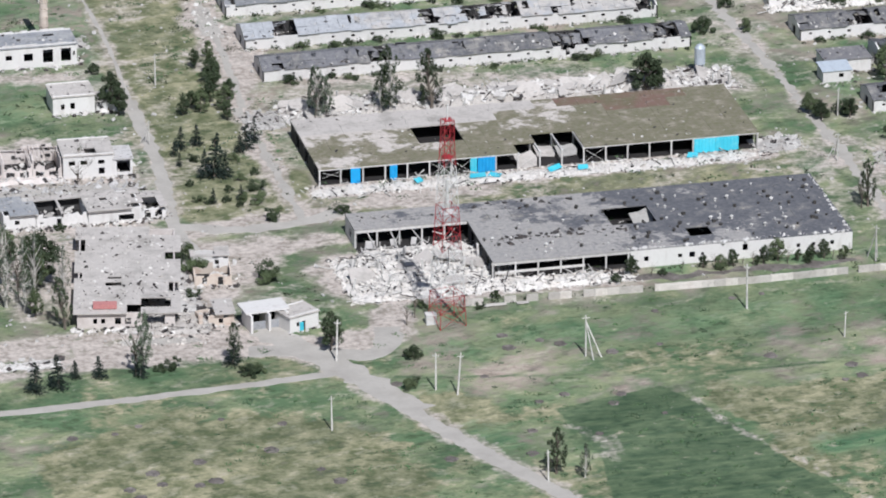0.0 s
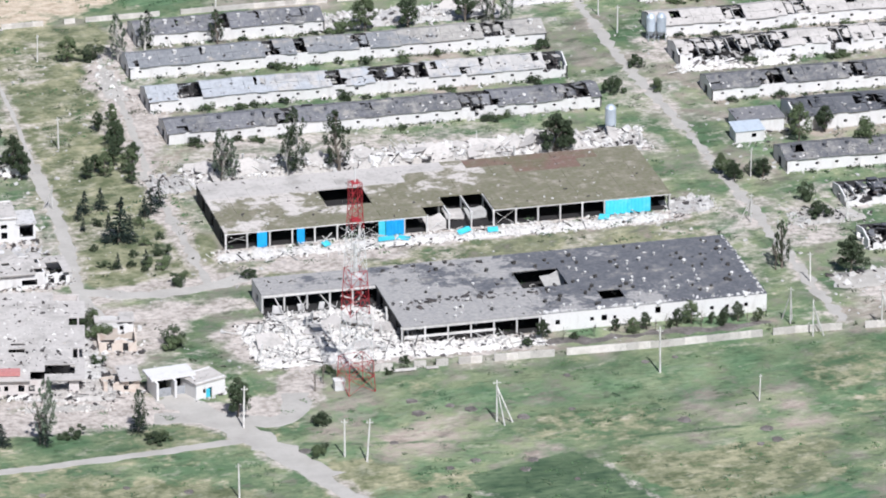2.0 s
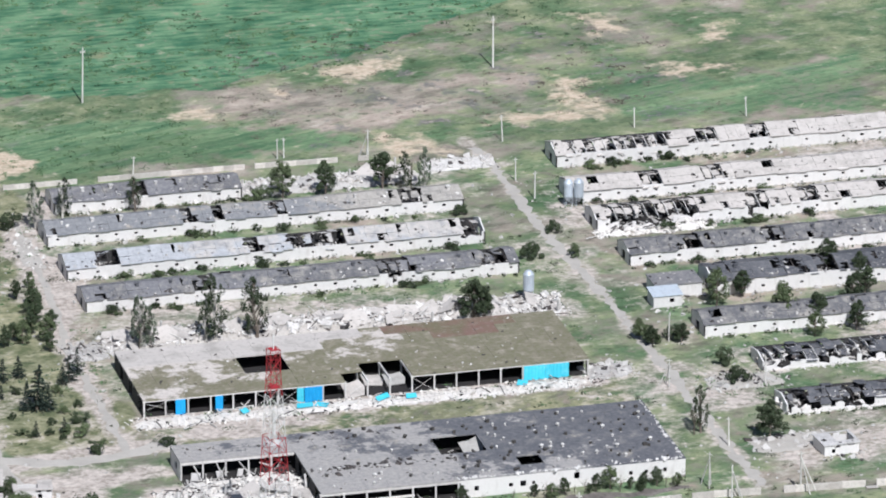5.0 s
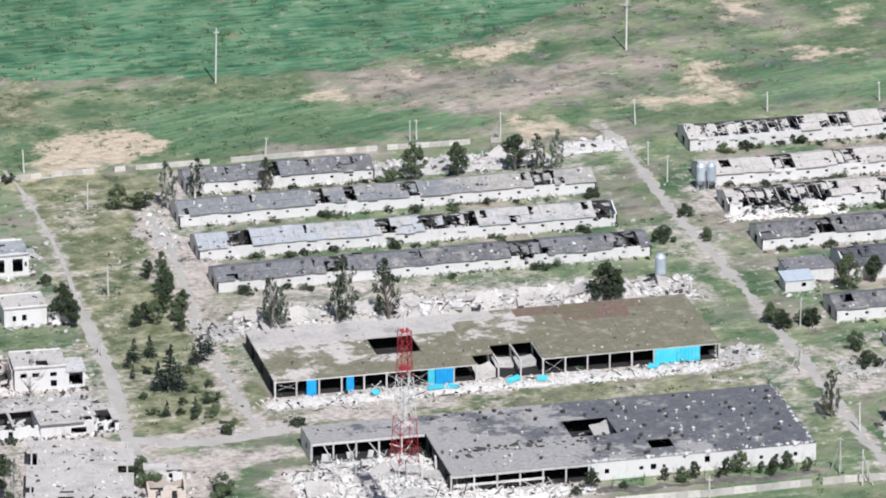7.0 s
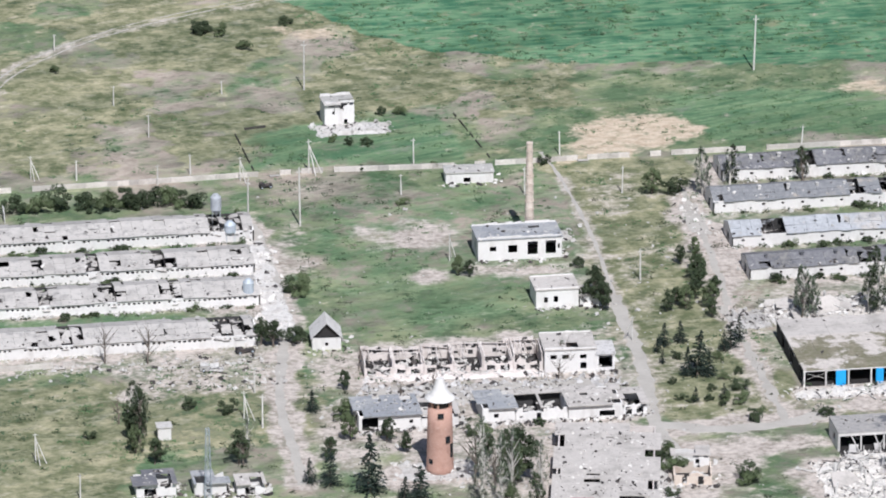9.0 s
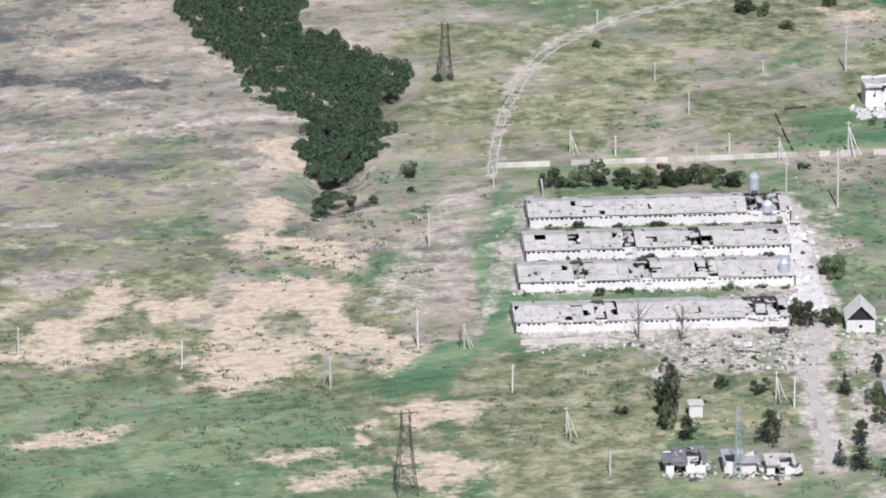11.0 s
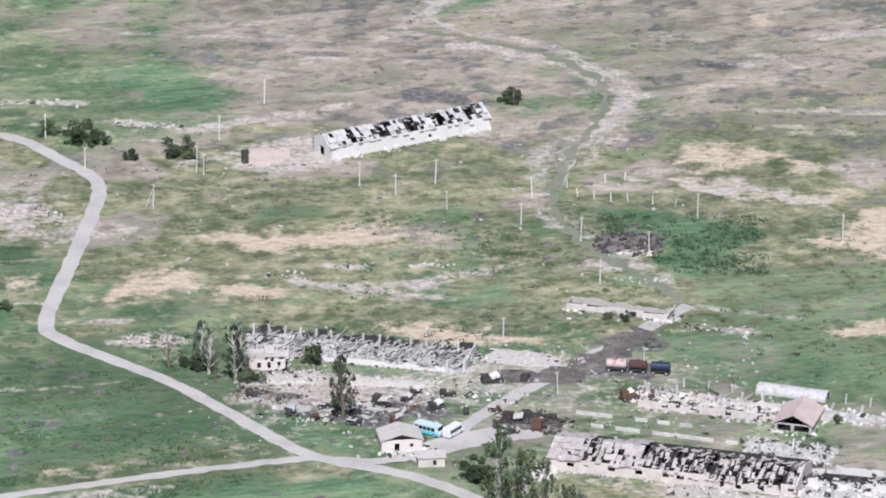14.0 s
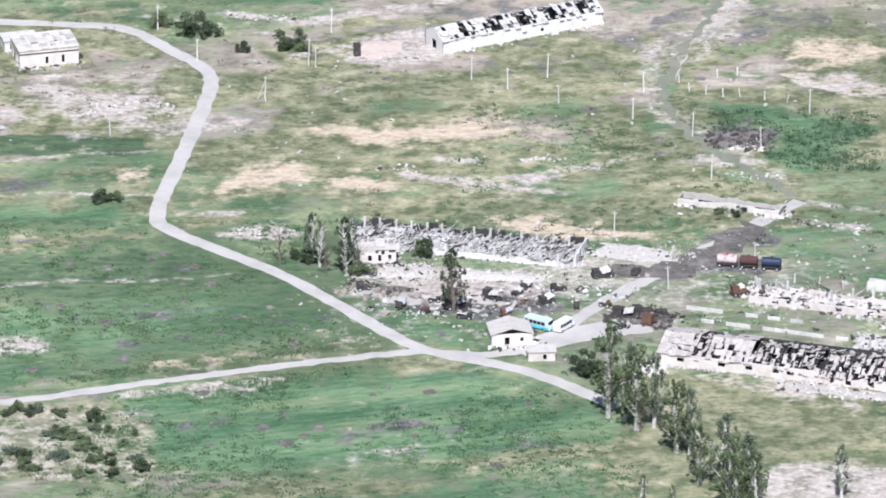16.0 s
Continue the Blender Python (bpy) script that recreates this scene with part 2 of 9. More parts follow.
def box(bm, x0, y0, z0, x1, y1, z1, m=None):
    vs = [bm.verts.new(v) for v in ((x0, y0, z0), (x1, y0, z0), (x1, y1, z0), (x0, y1, z0), (x0, y0, z1), (x1, y0, z1), (x1, y1, z1), (x0, y1, z1))]
    for f in ((3, 2, 1, 0), (4, 5, 6, 7), (0, 1, 5, 4), (1, 2, 6, 5), (2, 3, 7, 6), (3, 0, 4, 7)):
        bm.faces.new([vs[i] for i in f])
    if m is not None:
        for v in vs:
            v.co = m @ v.co
    return vs


def prism(bm, pts, z0, z1):
    """An upright prism over a polygon in plan, counter-clockwise."""
    lo = [bm.verts.new((x, y, z0)) for x, y in pts]
    hi = [bm.verts.new((x, y, z1)) for x, y in pts]
    bm.faces.new(hi)
    bm.faces.new(lo[::-1])
    for i in range(len(pts)):
        j = (i + 1) % len(pts)
        bm.faces.new((lo[i], lo[j], hi[j], hi[i]))
    return lo + hi


def beam(bm, a, b, w, w2=None, sides=4):
    """A bar from a to b, w thick at a and w2 at b."""
    a, b = Vector(a), Vector(b)
    w2 = w if w2 is None else w2
    q = (b - a).to_track_quat("Z", "Y")
    rings = []
    for p, r in ((a, w), (b, w2)):
        rings.append([bm.verts.new(p + q @ Vector((r * 0.5 * math.cos(2 * math.pi * (k + 0.5) / sides), r * 0.5 * math.sin(2 * math.pi * (k + 0.5) / sides), 0))) for k in range(sides)])
    for k in range(sides):
        j = (k + 1) % sides
        bm.faces.new((rings[0][k], rings[0][j], rings[1][j], rings[1][k]))
    bm.faces.new(rings[1])
    bm.faces.new(rings[0][::-1])


def lathe(bm, profile, sides=16, x=0.0, y=0.0):
    """A closed body turned about an upright axis, from (radius, height) pairs, bottom to top."""
    rings = [[bm.verts.new((x + r * math.cos(2 * math.pi * k / sides), y + r * math.sin(2 * math.pi * k / sides), z)) for k in range(sides)] for r, z in profile]
    for a, b in zip(rings, rings[1:]):
        for k in range(sides):
            j = (k + 1) % sides
            bm.faces.new((a[k], a[j], b[j], b[k]))
    bm.faces.new(rings[-1])
    bm.faces.new(rings[0][::-1])


def to_mesh(name, bm, material, smooth=False):
    me = bpy.data.meshes.new(name)
    bm.normal_update()
    bm.to_mesh(me)
    bm.free()
    me.materials.append(material)
    if smooth:
        me.polygons.foreach_set("use_smooth", [True] * len(me.polygons))
    return me


def part(name, bm, material, parent, label="", kind="", smooth=False):
    ob = new(name, to_mesh(name, bm, material, smooth))
    ob.parent = parent
    return tagged(ob, label=label, kind=kind)


def piece(name, me, parent, m):
    ob = new(name, me)
    ob.parent = parent
    ob.matrix_basis = m
    return ob


def thing(name, label, category, m=None, group="", kind=""):
    ob = new(name)
    ob.empty_display_size = 0.5
    if m is not None:
        ob.matrix_basis = m
    return tagged(ob, label, category, group, kind)


def wall_x(bm, x0, x1, y0, y1, z1, openings=(), z0=0.0, ragged=0.0, rng=RNG):
    """A wall along x, y0 to y1 thick, in one skin, with openings (from, to, sill, head) that go through it; ragged: how far its broken top is eaten away."""
    if x1 - x0 < 0.05:
        return
    cuts = [(max(a, x0), min(b, x1), lo, hi) for a, b, lo, hi in openings if b > x0 + 0.05 and a < x1 - 0.05]
    xs = sorted({x0, x1, *[round(v, 3) for c in cuts for v in c[:2]]})
    if ragged > 0:
        k = max(1, int((x1 - x0) / 1.3))
        xs = sorted({*xs, *[round(x0 + (x1 - x0) * i / k + (rng.uniform(-0.3, 0.3) if 0 < i < k else 0), 3) for i in range(k + 1)]})
    zs = sorted({z0, z1, *[v for c in cuts for v in c[2:] if z0 < v < z1], *([z1 - ragged * 0.6] if ragged > 0 and z1 - ragged * 0.6 > z0 + 0.3 else [])})
    nx, nz = len(xs) - 1, len(zs) - 1
    solid = [[not any(a <= (xs[i] + xs[i + 1]) / 2 <= b and lo <= (zs[j] + zs[j + 1]) / 2 <= hi for a, b, lo, hi in cuts) for j in range(nz)] for i in range(nx)]
    if ragged > 0 and nz > 1:
        gap = False
        for i in range(nx):
            gap = rng.random() < (0.65 if gap else 0.28)
            if gap:
                solid[i][nz - 1] = False
                if nz > 2 and rng.random() < 0.3:
                    solid[i][nz - 2] = False
    drop = {}
    verts = {}

    def vert(i, j, y):
        if (i, j, y) not in verts:
            z = zs[j]
            if ragged > 0 and j > 0:
                room = (zs[j] - zs[j - 1]) * 0.8
                z -= drop.setdefault((i, j), min(room, ragged * 0.5 * rng.random()))
            verts[i, j, y] = bm.verts.new((xs[i], y, z))
        return verts[i, j, y]
    for i in range(nx):
        for j in range(nz):
            if not solid[i][j]:
                continue
            a, b, c, d = (i, j), (i + 1, j), (i + 1, j + 1), (i, j + 1)
            bm.faces.new([vert(*q, y0) for q in (a, b, c, d)])
            bm.faces.new([vert(*q, y1) for q in (d, c, b, a)])
            for p, q, ni, nj in ((a, b, i, j - 1), (b, c, i + 1, j), (c, d, i, j + 1), (d, a, i - 1, j)):
                if not (0 <= ni < nx and 0 <= nj < nz and solid[ni][nj]):
                    bm.faces.new((vert(*q, y0), vert(*p, y0), vert(*p, y1), vert(*q, y1)))


def wall_y(bm, y0, y1, x0, x1, z1, openings=(), z0=0.0, ragged=0.0, rng=RNG):
    b2 = bmesh.new()
    wall_x(b2, y0, y1, -x1, -x0, z1, openings, z0, ragged, rng)
    vm = {v: bm.verts.new((-v.co.y, v.co.x, v.co.z)) for v in b2.verts}
    for f in b2.faces:
        bm.faces.new([vm[v] for v in f.verts])
    b2.free()


def windows(x0, x1, step, w, lo, hi, rng, miss=0.1):
    out, x = [], x0 + step * 0.5
    while x < x1 - w:
        if rng.random() > miss:
            d = rng.uniform(-0.1, 0.25)
            out.append((x, x + w + max(0, d), lo - max(0, d) * 0.5, hi))
        x += step
    return out


def ragged_slab(w, d, t, rng, bite=0.0, corners=(1, 1, 1, 1)):
    """A slab w by d, centred, t thick; bite: how far its torn edge is eaten away on the side x > 0."""
    pts = [(-w / 2, -d / 2)]
    if bite > 0:
        k = 7
        for i in range(k + 1):
            y = -d / 2 + d * i / k
            pts.append((w / 2 - bite * rng.uniform(0.25, 1.0), y))
    else:
        pts += [(w / 2, -d / 2), (w / 2, d / 2)]
    pts.append((-w / 2, d / 2))
    bm = bmesh.new()
    prism(bm, pts, 0, t)
    return bm


def chunks(bm, rng, n, place, lo, hi, flat=0.55):
    """n broken blocks; place(rng) gives where each lies."""
    for _ in range(n):
        p = place(rng)
        s = lo * (hi / lo) ** (rng.random() ** 1.7)
        m = Matrix.Translation(p) @ Euler((rng.uniform(-0.7, 0.7), rng.uniform(-0.7, 0.7), rng.uniform(0, 6.3))).to_matrix().to_4x4()
        a, b, c = s * rng.uniform(0.4, 1), s * rng.uniform(0.3, 0.8), s * rng.uniform(0.15, flat)
        vs = box(bm, -a / 2, -b / 2, -c / 2, a / 2, b / 2, c / 2)
        for v in vs:
            v.co = m @ (v.co * rng.uniform(0.75, 1.2))


def value_noise(x, y, size, seed):
    r = np.random.RandomState(seed).rand(256, 256)
    u, v = x / size, y / size
    i, j = np.floor(u).astype(int), np.floor(v).astype(int)
    a, b = u - i, v - j
    a, b = a * a * (3 - 2 * a), b * b * (3 - 2 * b)
    g = lambda p, q: r[p % 256, q % 256]
    return (g(i, j) * (1 - a) + g(i + 1, j) * a) * (1 - b) + (g(i, j + 1) * (1 - a) + g(i + 1, j + 1) * a) * b


def fbm(x, y, size, seed, octaves=4):
    total, amp, s = 0.0, 0.5, 0.0
    for k in range(octaves):
        total = total + amp * value_noise(x + 37.7 * k, y - 19.1 * k, size / 2 ** k, seed + k)
        s, amp = s + amp, amp * 0.55
    return total / s
# ---- ground ----
def spaced(far, near0, near1, step):
    inner = np.arange(near0, near1 + step, step)
    left = near0 - np.geomspace(step * 2, far, 22)[::-1]
    right = inner[-1] + np.geomspace(step * 2, far, 22)
    return np.concatenate([left, inner, right])


gx, gy = spaced(6000, -640, 290, 1.6), spaced(6000, -270, 400, 1.6)
X, Y = np.meshgrid(gx, gy)
N1, N2, N3 = fbm(X, Y, 60, 11), fbm(X, Y, 22, 31), fbm(X, Y, 7, 51)


def soft(v, lo, hi):
    t = np.clip((v - lo) / (hi - lo), 0, 1)
    return t * t * (3 - 2 * t)


def patch(cx, cy, rx, ry, edge=0.8):
    """A blotch with a frayed edge."""
    d = np.hypot((X - cx) / rx, (Y - cy) / ry) + (N2 - 0.5) * 2.6 + (N3 - 0.5) * 1.8
    return soft(-d, -1 - edge, -1 + edge)


def area(x0, x1, y0, y1, blend=6.0, fray=10.0):
    fx, fy = X + (N2 - 0.5) * fray, Y + (N3 - 0.5) * fray
    return soft(fx, x0 - blend, x0 + blend) * soft(-fx, -x1 - blend, -x1 + blend) * soft(fy, y0 - blend, y0 + blend) * soft(-fy, -y1 - blend, -y1 + blend)


def line(pts, half, blur=1.5):
    """Nearness to a broken line through pts: 1 within half its width."""
    best = np.full_like(X, 1e9)
    for (ax, ay), (bx, by) in zip(pts, pts[1:]):
        t = np.clip(((X - ax) * (bx - ax) + (Y - ay) * (by - ay)) / ((bx - ax) ** 2 + (by - ay) ** 2), 0, 1)
        best = np.minimum(best, np.hypot(X - ax - t * (bx - ax), Y - ay - t * (by - ay)))
    return soft(-best + (N3 - 0.5) * 3.0 * half ** 0.5, -half - blur, -half + blur)


def inside_of(pts, fray=1.0, blur=5.0):
    """Inside of any closed outline, its edge frayed along the ground."""
    xs_, ys_ = [p[0] for p in pts], [p[1] for p in pts]
    sx = slice(*np.searchsorted(gx, (min(xs_) - 14, max(xs_) + 14)))
    sy = slice(*np.searchsorted(gy, (min(ys_) - 14, max(ys_) + 14)))
    px, py = X[sy, sx], Y[sy, sx]
    px = px + ((N2[sy, sx] - 0.5) * 16 + (N3[sy, sx] - 0.5) * 8) * fray
    py = py + ((N3[sy, sx] - 0.5) * 9 + (N1[sy, sx] - 0.5) * 4) * fray
    best, odd = np.full_like(px, 1e9), np.zeros(px.shape, bool)
    for (ax, ay), (bx, by) in zip(pts, pts[1:] + pts[:1]):
        t = np.clip(((px - ax) * (bx - ax) + (py - ay) * (by - ay)) / ((bx - ax) ** 2 + (by - ay) ** 2 + 1e-9), 0, 1)
        best = np.minimum(best, np.hypot(px - ax - t * (bx - ax), py - ay - t * (by - ay)))
        if ay != by:
            odd ^= ((ay > py) != (by > py)) & (px < (bx - ax) * (py - ay) / (by - ay) + ax)
    return (sy, sx), soft(np.where(odd, best, -best), -blur, blur)


def lay(cover, much, pts, fray=1.3, blur=5.0):
    """Lays one kind of cover inside an outline; a negative amount takes it away."""
    at, v = inside_of(pts, fray, blur)
    cover[at] = np.maximum(cover[at], much * v) if much > 0 else cover[at] * (1 + much * v)


lush = 0.62 + (N1 - 0.5) * 1.2 + (N2 - 0.5) * 0.9
straw, bare, burnt, crop, vivid, dry, deep, olive = (np.zeros_like(X) for _ in range(8))
# the drab hillside beyond the left track, and the grazed land behind the site
lush -= 0.42 * area(-520, -225, 75, 900, 25, 40) + 0.2 * area(-700, -225, 45, 900, 25, 40) + 0.22 * area(-225, -20, 185, 900, 20, 30)
burnt += 0.42 * area(80, 215, 188, 285, 10, 30) * soft(N3, 0.45, 0.62)
burnt += 0.5 * area(-520, -225, 85, 900, 30, 60) * soft(N3 * 0.65 + N2 * 0.35, 0.46, 0.64)
lush += 0.4 * area(-640, -500, 104, 170, 8, 16) + 0.3 * area(-120, -55, 182, 222, 4, 10) + 0.3 * area(-395, -330, 10, 70, 8, 20)
# the crop beyond the back fence
edge_y = np.interp(X, [-600, -130, -91, -73, -53, -18, 14, 79, 103, 130, 161, 172, 230, 600], [440, 352, 327, 293, 275, 259, 253, 246, 258, 269, 291, 299, 335, 900])
crop = soft(Y + (N3 - 0.5) * 10 + (N2 - 0.5) * 10, edge_y - 2, edge_y + 3)
lush += 0.6 * area(-45, 60, 190, 246, 8, 14)
# front meadow and the fields by the road junction
lush += 0.3 * area(-95, 400, -300, -92, 6, 10) + 0.42 * area(-700, -435, -130, 30, 8, 18) + 0.38 * area(-545, -425, -175, -118, 6, 8) + 0.4 * area(-425, -320, -185, -110, 8, 14)
lush += 0.48 * area(-350, -225, -60, 25, 12, 20)
bare += 0.42 * area(-52, 140, -88, 172, 8, 22) * soft(N2 + 0.5 * N3, 0.62, 0.95)
bare += 0.75 * area(-210, -122, 36, 148, 6, 14) * soft(N2 + 0.5 * N3, 0.6, 0.9)
bare += 0.7 * area(138, 260, -80, 170, 8, 16) * soft(N2 + 0.5 * N3, 0.66, 0.95)
bare += 0.8 * area(-108, -37, -107, -82, 3, 8) * soft(N3, 0.2, 0.5) + 0.7 * area(-130, -45, -75, 25, 8, 14) * soft(N2 + 0.5 * N3, 0.55, 0.9)
bare += 0.34 * area(-490, -352, -98, -34, 5, 12) * soft(N2 + 0.5 * N3, 0.6, 0.9)
for p in ((-20, -38, 12, 5), (-2, -66, 9, 13), (-85, 124, 9, 7), (-84, 93, 6, 4), (-60, 95, 20, 5), (-102, -42, 11, 7), (-561, 50, 18, 16),
          (-565, -106, 6, 5), (-513, -31, 8, 4), (-446, 10, 9, 3), (-400, 25, 11, 3), (-470, -60, 16, 9), (20, -12, 30, 6)):
    bare = np.maximum(bare, 0.85 * patch(*p))
# the front meadow: a dark tilled plot, a trodden ring, bright and yellowed stretches
plot = np.zeros_like(X)
lay(plot, 1.0, [(26, -155), (54, -147), (61, -159), (70, -185), (83, -222), (78, -246), (19, -232), (28, -209), (30, -186)], 0.25, 1.2)
lay(bare, 0.68, [(26, -166), (34, -171), (37, -180), (34, -186), (25, -184), (32, -181), (31, -174)], 0.4)
lay(vivid, 0.82, [(82, -186), (109, -182), (117, -189), (103, -200), (83, -196)])
lay(vivid, 0.59, [(-6, -164), (8, -157), (14, -168), (5, -193), (1, -175)])
lay(vivid, 0.45, [(-3, -105), (36, -100), (65, -99), (110, -95), (133, -96), (126, -121), (87, -126), (45, -120), (2, -124)])
lay(olive, 0.77, [(-10, -135), (6, -139), (16, -158), (1, -162), (-6, -146)])
lay(olive, 0.72, [(-100, -148), (-65, -139), (-34, -147), (-20, -157), (-11, -189), (-17, -204), (-107, -183)])
lay(olive, 0.68, [(62, -152), (118, -151), (109, -181), (82, -184), (84, -208), (75, -193)])
lay(olive, 0.77, [(-27, 118), (-12, 114), (-12, 66), (-10, 0), (-17, -26), (-38, -18), (-29, 49)])
lay(bare, 0.95, [(-84, -92), (-62, -90), (-36, -88), (-33, -100), (-44, -109), (-86, -106)], 0.8, 4.0)
lay(bare, 0.8, [(-50, -30), (-20, -28), (-22, -52), (-36, -70), (-48, -78), (-54, -60)], 1.2, 5.0)
lay(bare, 0.72, [(-80, -83), (-47, -80), (-42, -96), (-47, -109), (-82, -106)])
lay(bare, 0.68, [(-35, -28), (-18, -30), (-18, -45), (-33, -53), (-38, -48)])
# covers of the meadows and the hillside
for outline in ([(-348, 41), (-336, 56), (-322, 70), (-318, 94), (-309, 96), (-305, 85), (-313, 65), (-319, 50), (-305, 53), (-290, 48), (-302, 43), (-314, 39), (-326, 34), (-334, 36)],
                [(-288, 88), (-274, 97), (-254, 90), (-249, 62), (-241, 50), (-238, 30), (-247, 24), (-252, 40), (-264, 39), (-263, 25), (-277, 16), (-288, 11), (-294, 23), (-293, 44), (-287, 52), (-289, 72)],
                [(-281, 124), (-273, 132), (-262, 129), (-252, 120), (-250, 99), (-258, 99), (-266, 116), (-278, 117)]):
    lay(straw, 0.80, outline)
for outline in ([(-276, 158), (-264, 155), (-260, 140), (-262, 129), (-271, 134)],
                [(-274, 201), (-265, 203), (-253, 182), (-254, 176), (-269, 178)],
                [(-342, -14), (-331, -9), (-315, -5), (-315, -12), (-324, -21), (-340, -20)],
                [(-261, -13), (-249, -8), (-251, -23), (-258, -24)],
                [(-244, -1), (-232, 6), (-222, 6), (-226, -9), (-238, -12)],
                [(-277, -27), (-266, -22), (-264, -30), (-275, -33)],
                [(-274, -47), (-253, -34), (-246, -38), (-251, -45), (-268, -51)],
                [(-242, -27), (-229, -26), (-224, -42), (-229, -50), (-238, -56), (-243, -45)]):
    lay(straw, 0.80, outline)
lay(straw, 0.80, [(-304, 83), (-290, 84), (-291, 66), (-303, 65)])
for outline in ([(-350, 104), (-344, 102), (-346, 91), (-349, 94)],
                [(-376, 107), (-365, 109), (-356, 104), (-370, 101)],
                [(-366, 215), (-359, 215), (-358, 203), (-366, 203)],
                [(-379, 157), (-368, 156), (-370, 150), (-379, 152)],
                [(-359, 282), (-345, 284), (-342, 273), (-357, 272)],
                [(-326, 282), (-314, 284), (-315, 274), (-326, 274)],
                [(-305, 259), (-295, 260), (-295, 247), (-304, 250)],
                [(-364, 272), (-355, 269), (-355, 262), (-364, 261)],
                [(-280, 273), (-272, 272), (-272, 260), (-278, 265)],
                [(-249, 135), (-240, 136), (-242, 127), (-248, 128)]):
    lay(straw, 0.67, outline)
for outline in ([(-489, 34), (-490, 42), (-475, 38), (-468, 48), (-460, 44), (-461, 60), (-456, 60), (-454, 42), (-450, 42), (-463, 34), (-480, 30)],
                [(-385, 106), (-370, 113), (-355, 104), (-344, 105), (-346, 96), (-358, 100), (-370, 92), (-383, 96)],
                [(-380, 156), (-369, 156), (-370, 150), (-379, 151)],
                [(-366, 215), (-358, 214), (-359, 204), (-365, 205)],
                [(-452, -21), (-430, -17), (-425, -22), (-434, -28), (-449, -26)],
                [(-463, 263), (-450, 276), (-449, 264), (-460, 256)],
                [(-387, 286), (-369, 289), (-370, 277), (-385, 274)]):
    lay(straw, 0.71, outline)
lay(straw, 0.71, [(-362, 279), (-342, 282), (-344, 272), (-360, 270)])
for outline in ([(-501, 42), (-482, 42), (-464, 49), (-451, 46), (-458, 38), (-473, 31), (-492, 31)],
                [(-530, -1), (-522, 8), (-506, 18), (-502, 9), (-510, 1), (-528, -8)],
                [(-500, 5), (-494, 9), (-478, 1), (-492, -4), (-500, -2)],
                [(-556, 5), (-545, 10), (-544, 2), (-554, 1)],
                [(-454, -17), (-431, -18), (-416, -26), (-430, -30), (-451, -25)],
                [(-524, -113), (-501, -103), (-482, -93), (-469, -101), (-481, -108), (-507, -117), (-525, -120)]):
    lay(straw, 0.84, outline)
lay(straw, -0.7, [(-530, -123), (-501, -100), (-482, -90), (-466, -101), (-472, -108), (-500, -118)])
lay(olive, 0.85, [(-527, -115), (-501, -103), (-482, -93), (-470, -101), (-472, -105), (-500, -115), (-520, -123)])
for outline in ([(-27, 207), (-4, 215), (7, 204), (9, 192), (-19, 179), (-31, 177)],
                [(-99, 302), (-84, 300), (-86, 289), (-94, 291)]):
    lay(straw, 0.80, outline)
for outline in ([(103, 252), (119, 261), (135, 262), (135, 257), (121, 242), (111, 248)],
                [(60, 233), (73, 232), (72, 219), (54, 222)],
                [(86, 244), (93, 239), (90, 232), (85, 234)],
                [(177, 231), (185, 229), (179, 197), (172, 196), (172, 214)],
                [(148, 205), (173, 204), (172, 194), (149, 197)],
                [(188, 290), (203, 280), (202, 264), (191, 264)],
                [(206, 236), (227, 231), (221, 223), (205, 227)],
                [(228, 268), (238, 266), (233, 251), (227, 255)],
                [(112, 197), (127, 190), (125, 176), (113, 176)]):
    lay(straw, 0.71, outline)
lay(straw, 0.71, [(-2, 208), (4, 208), (8, 191), (-7, 185)])
lay(straw, -0.9, [(-276, 69), (-265, 69), (-265, 51), (-272, 51)])
for outline in ([(-380, 270), (-364, 265), (-339, 266), (-326, 260), (-326, 251), (-360, 250), (-380, 251)],
                [(-350, 306), (-330, 300), (-331, 285), (-347, 291)],
                [(-331, 253), (-311, 260), (-289, 254), (-292, 244), (-312, 245)]):
    lay(burnt, 0.85, outline)
for outline in ([(-327, 190), (-297, 188), (-301, 175), (-324, 176)],
                [(-379, 193), (-371, 190), (-373, 179), (-379, 179)],
                [(-348, 125), (-335, 120), (-335, 112), (-347, 114)],
                [(-337, 72), (-322, 80), (-321, 70), (-334, 64)],
                [(-276, 71), (-265, 71), (-266, 64), (-274, 65)]):
    lay(burnt, 0.55, outline)
for outline in ([(-460, 148), (-442, 154), (-442, 144), (-458, 139)],
                [(-391, 264), (-365, 267), (-332, 258), (-336, 250), (-388, 255)],
                [(-383, 176), (-372, 177), (-374, 169), (-382, 170)],
                [(-421, 259), (-412, 259), (-414, 253), (-420, 253)],
                [(-403, 49), (-388, 47), (-390, 33), (-398, 37)]):
    lay(burnt, 0.85, outline)
for outline in ([(-543, -82), (-530, -83), (-531, -89), (-539, -89)],
                [(-507, -83), (-497, -84), (-495, -89), (-505, -89)],
                [(-548, -98), (-526, -102), (-525, -108), (-546, -106)],
                [(-569, -78), (-556, -78), (-557, -83), (-566, -83)],
                [(-591, -5), (-572, 2), (-572, -8), (-590, -14)],
                [(-516, -144), (-505, -142), (-506, -150), (-514, -151)],
                [(-478, -143), (-467, -141), (-466, -148), (-475, -150)]):
    lay(burnt, 0.60, outline)
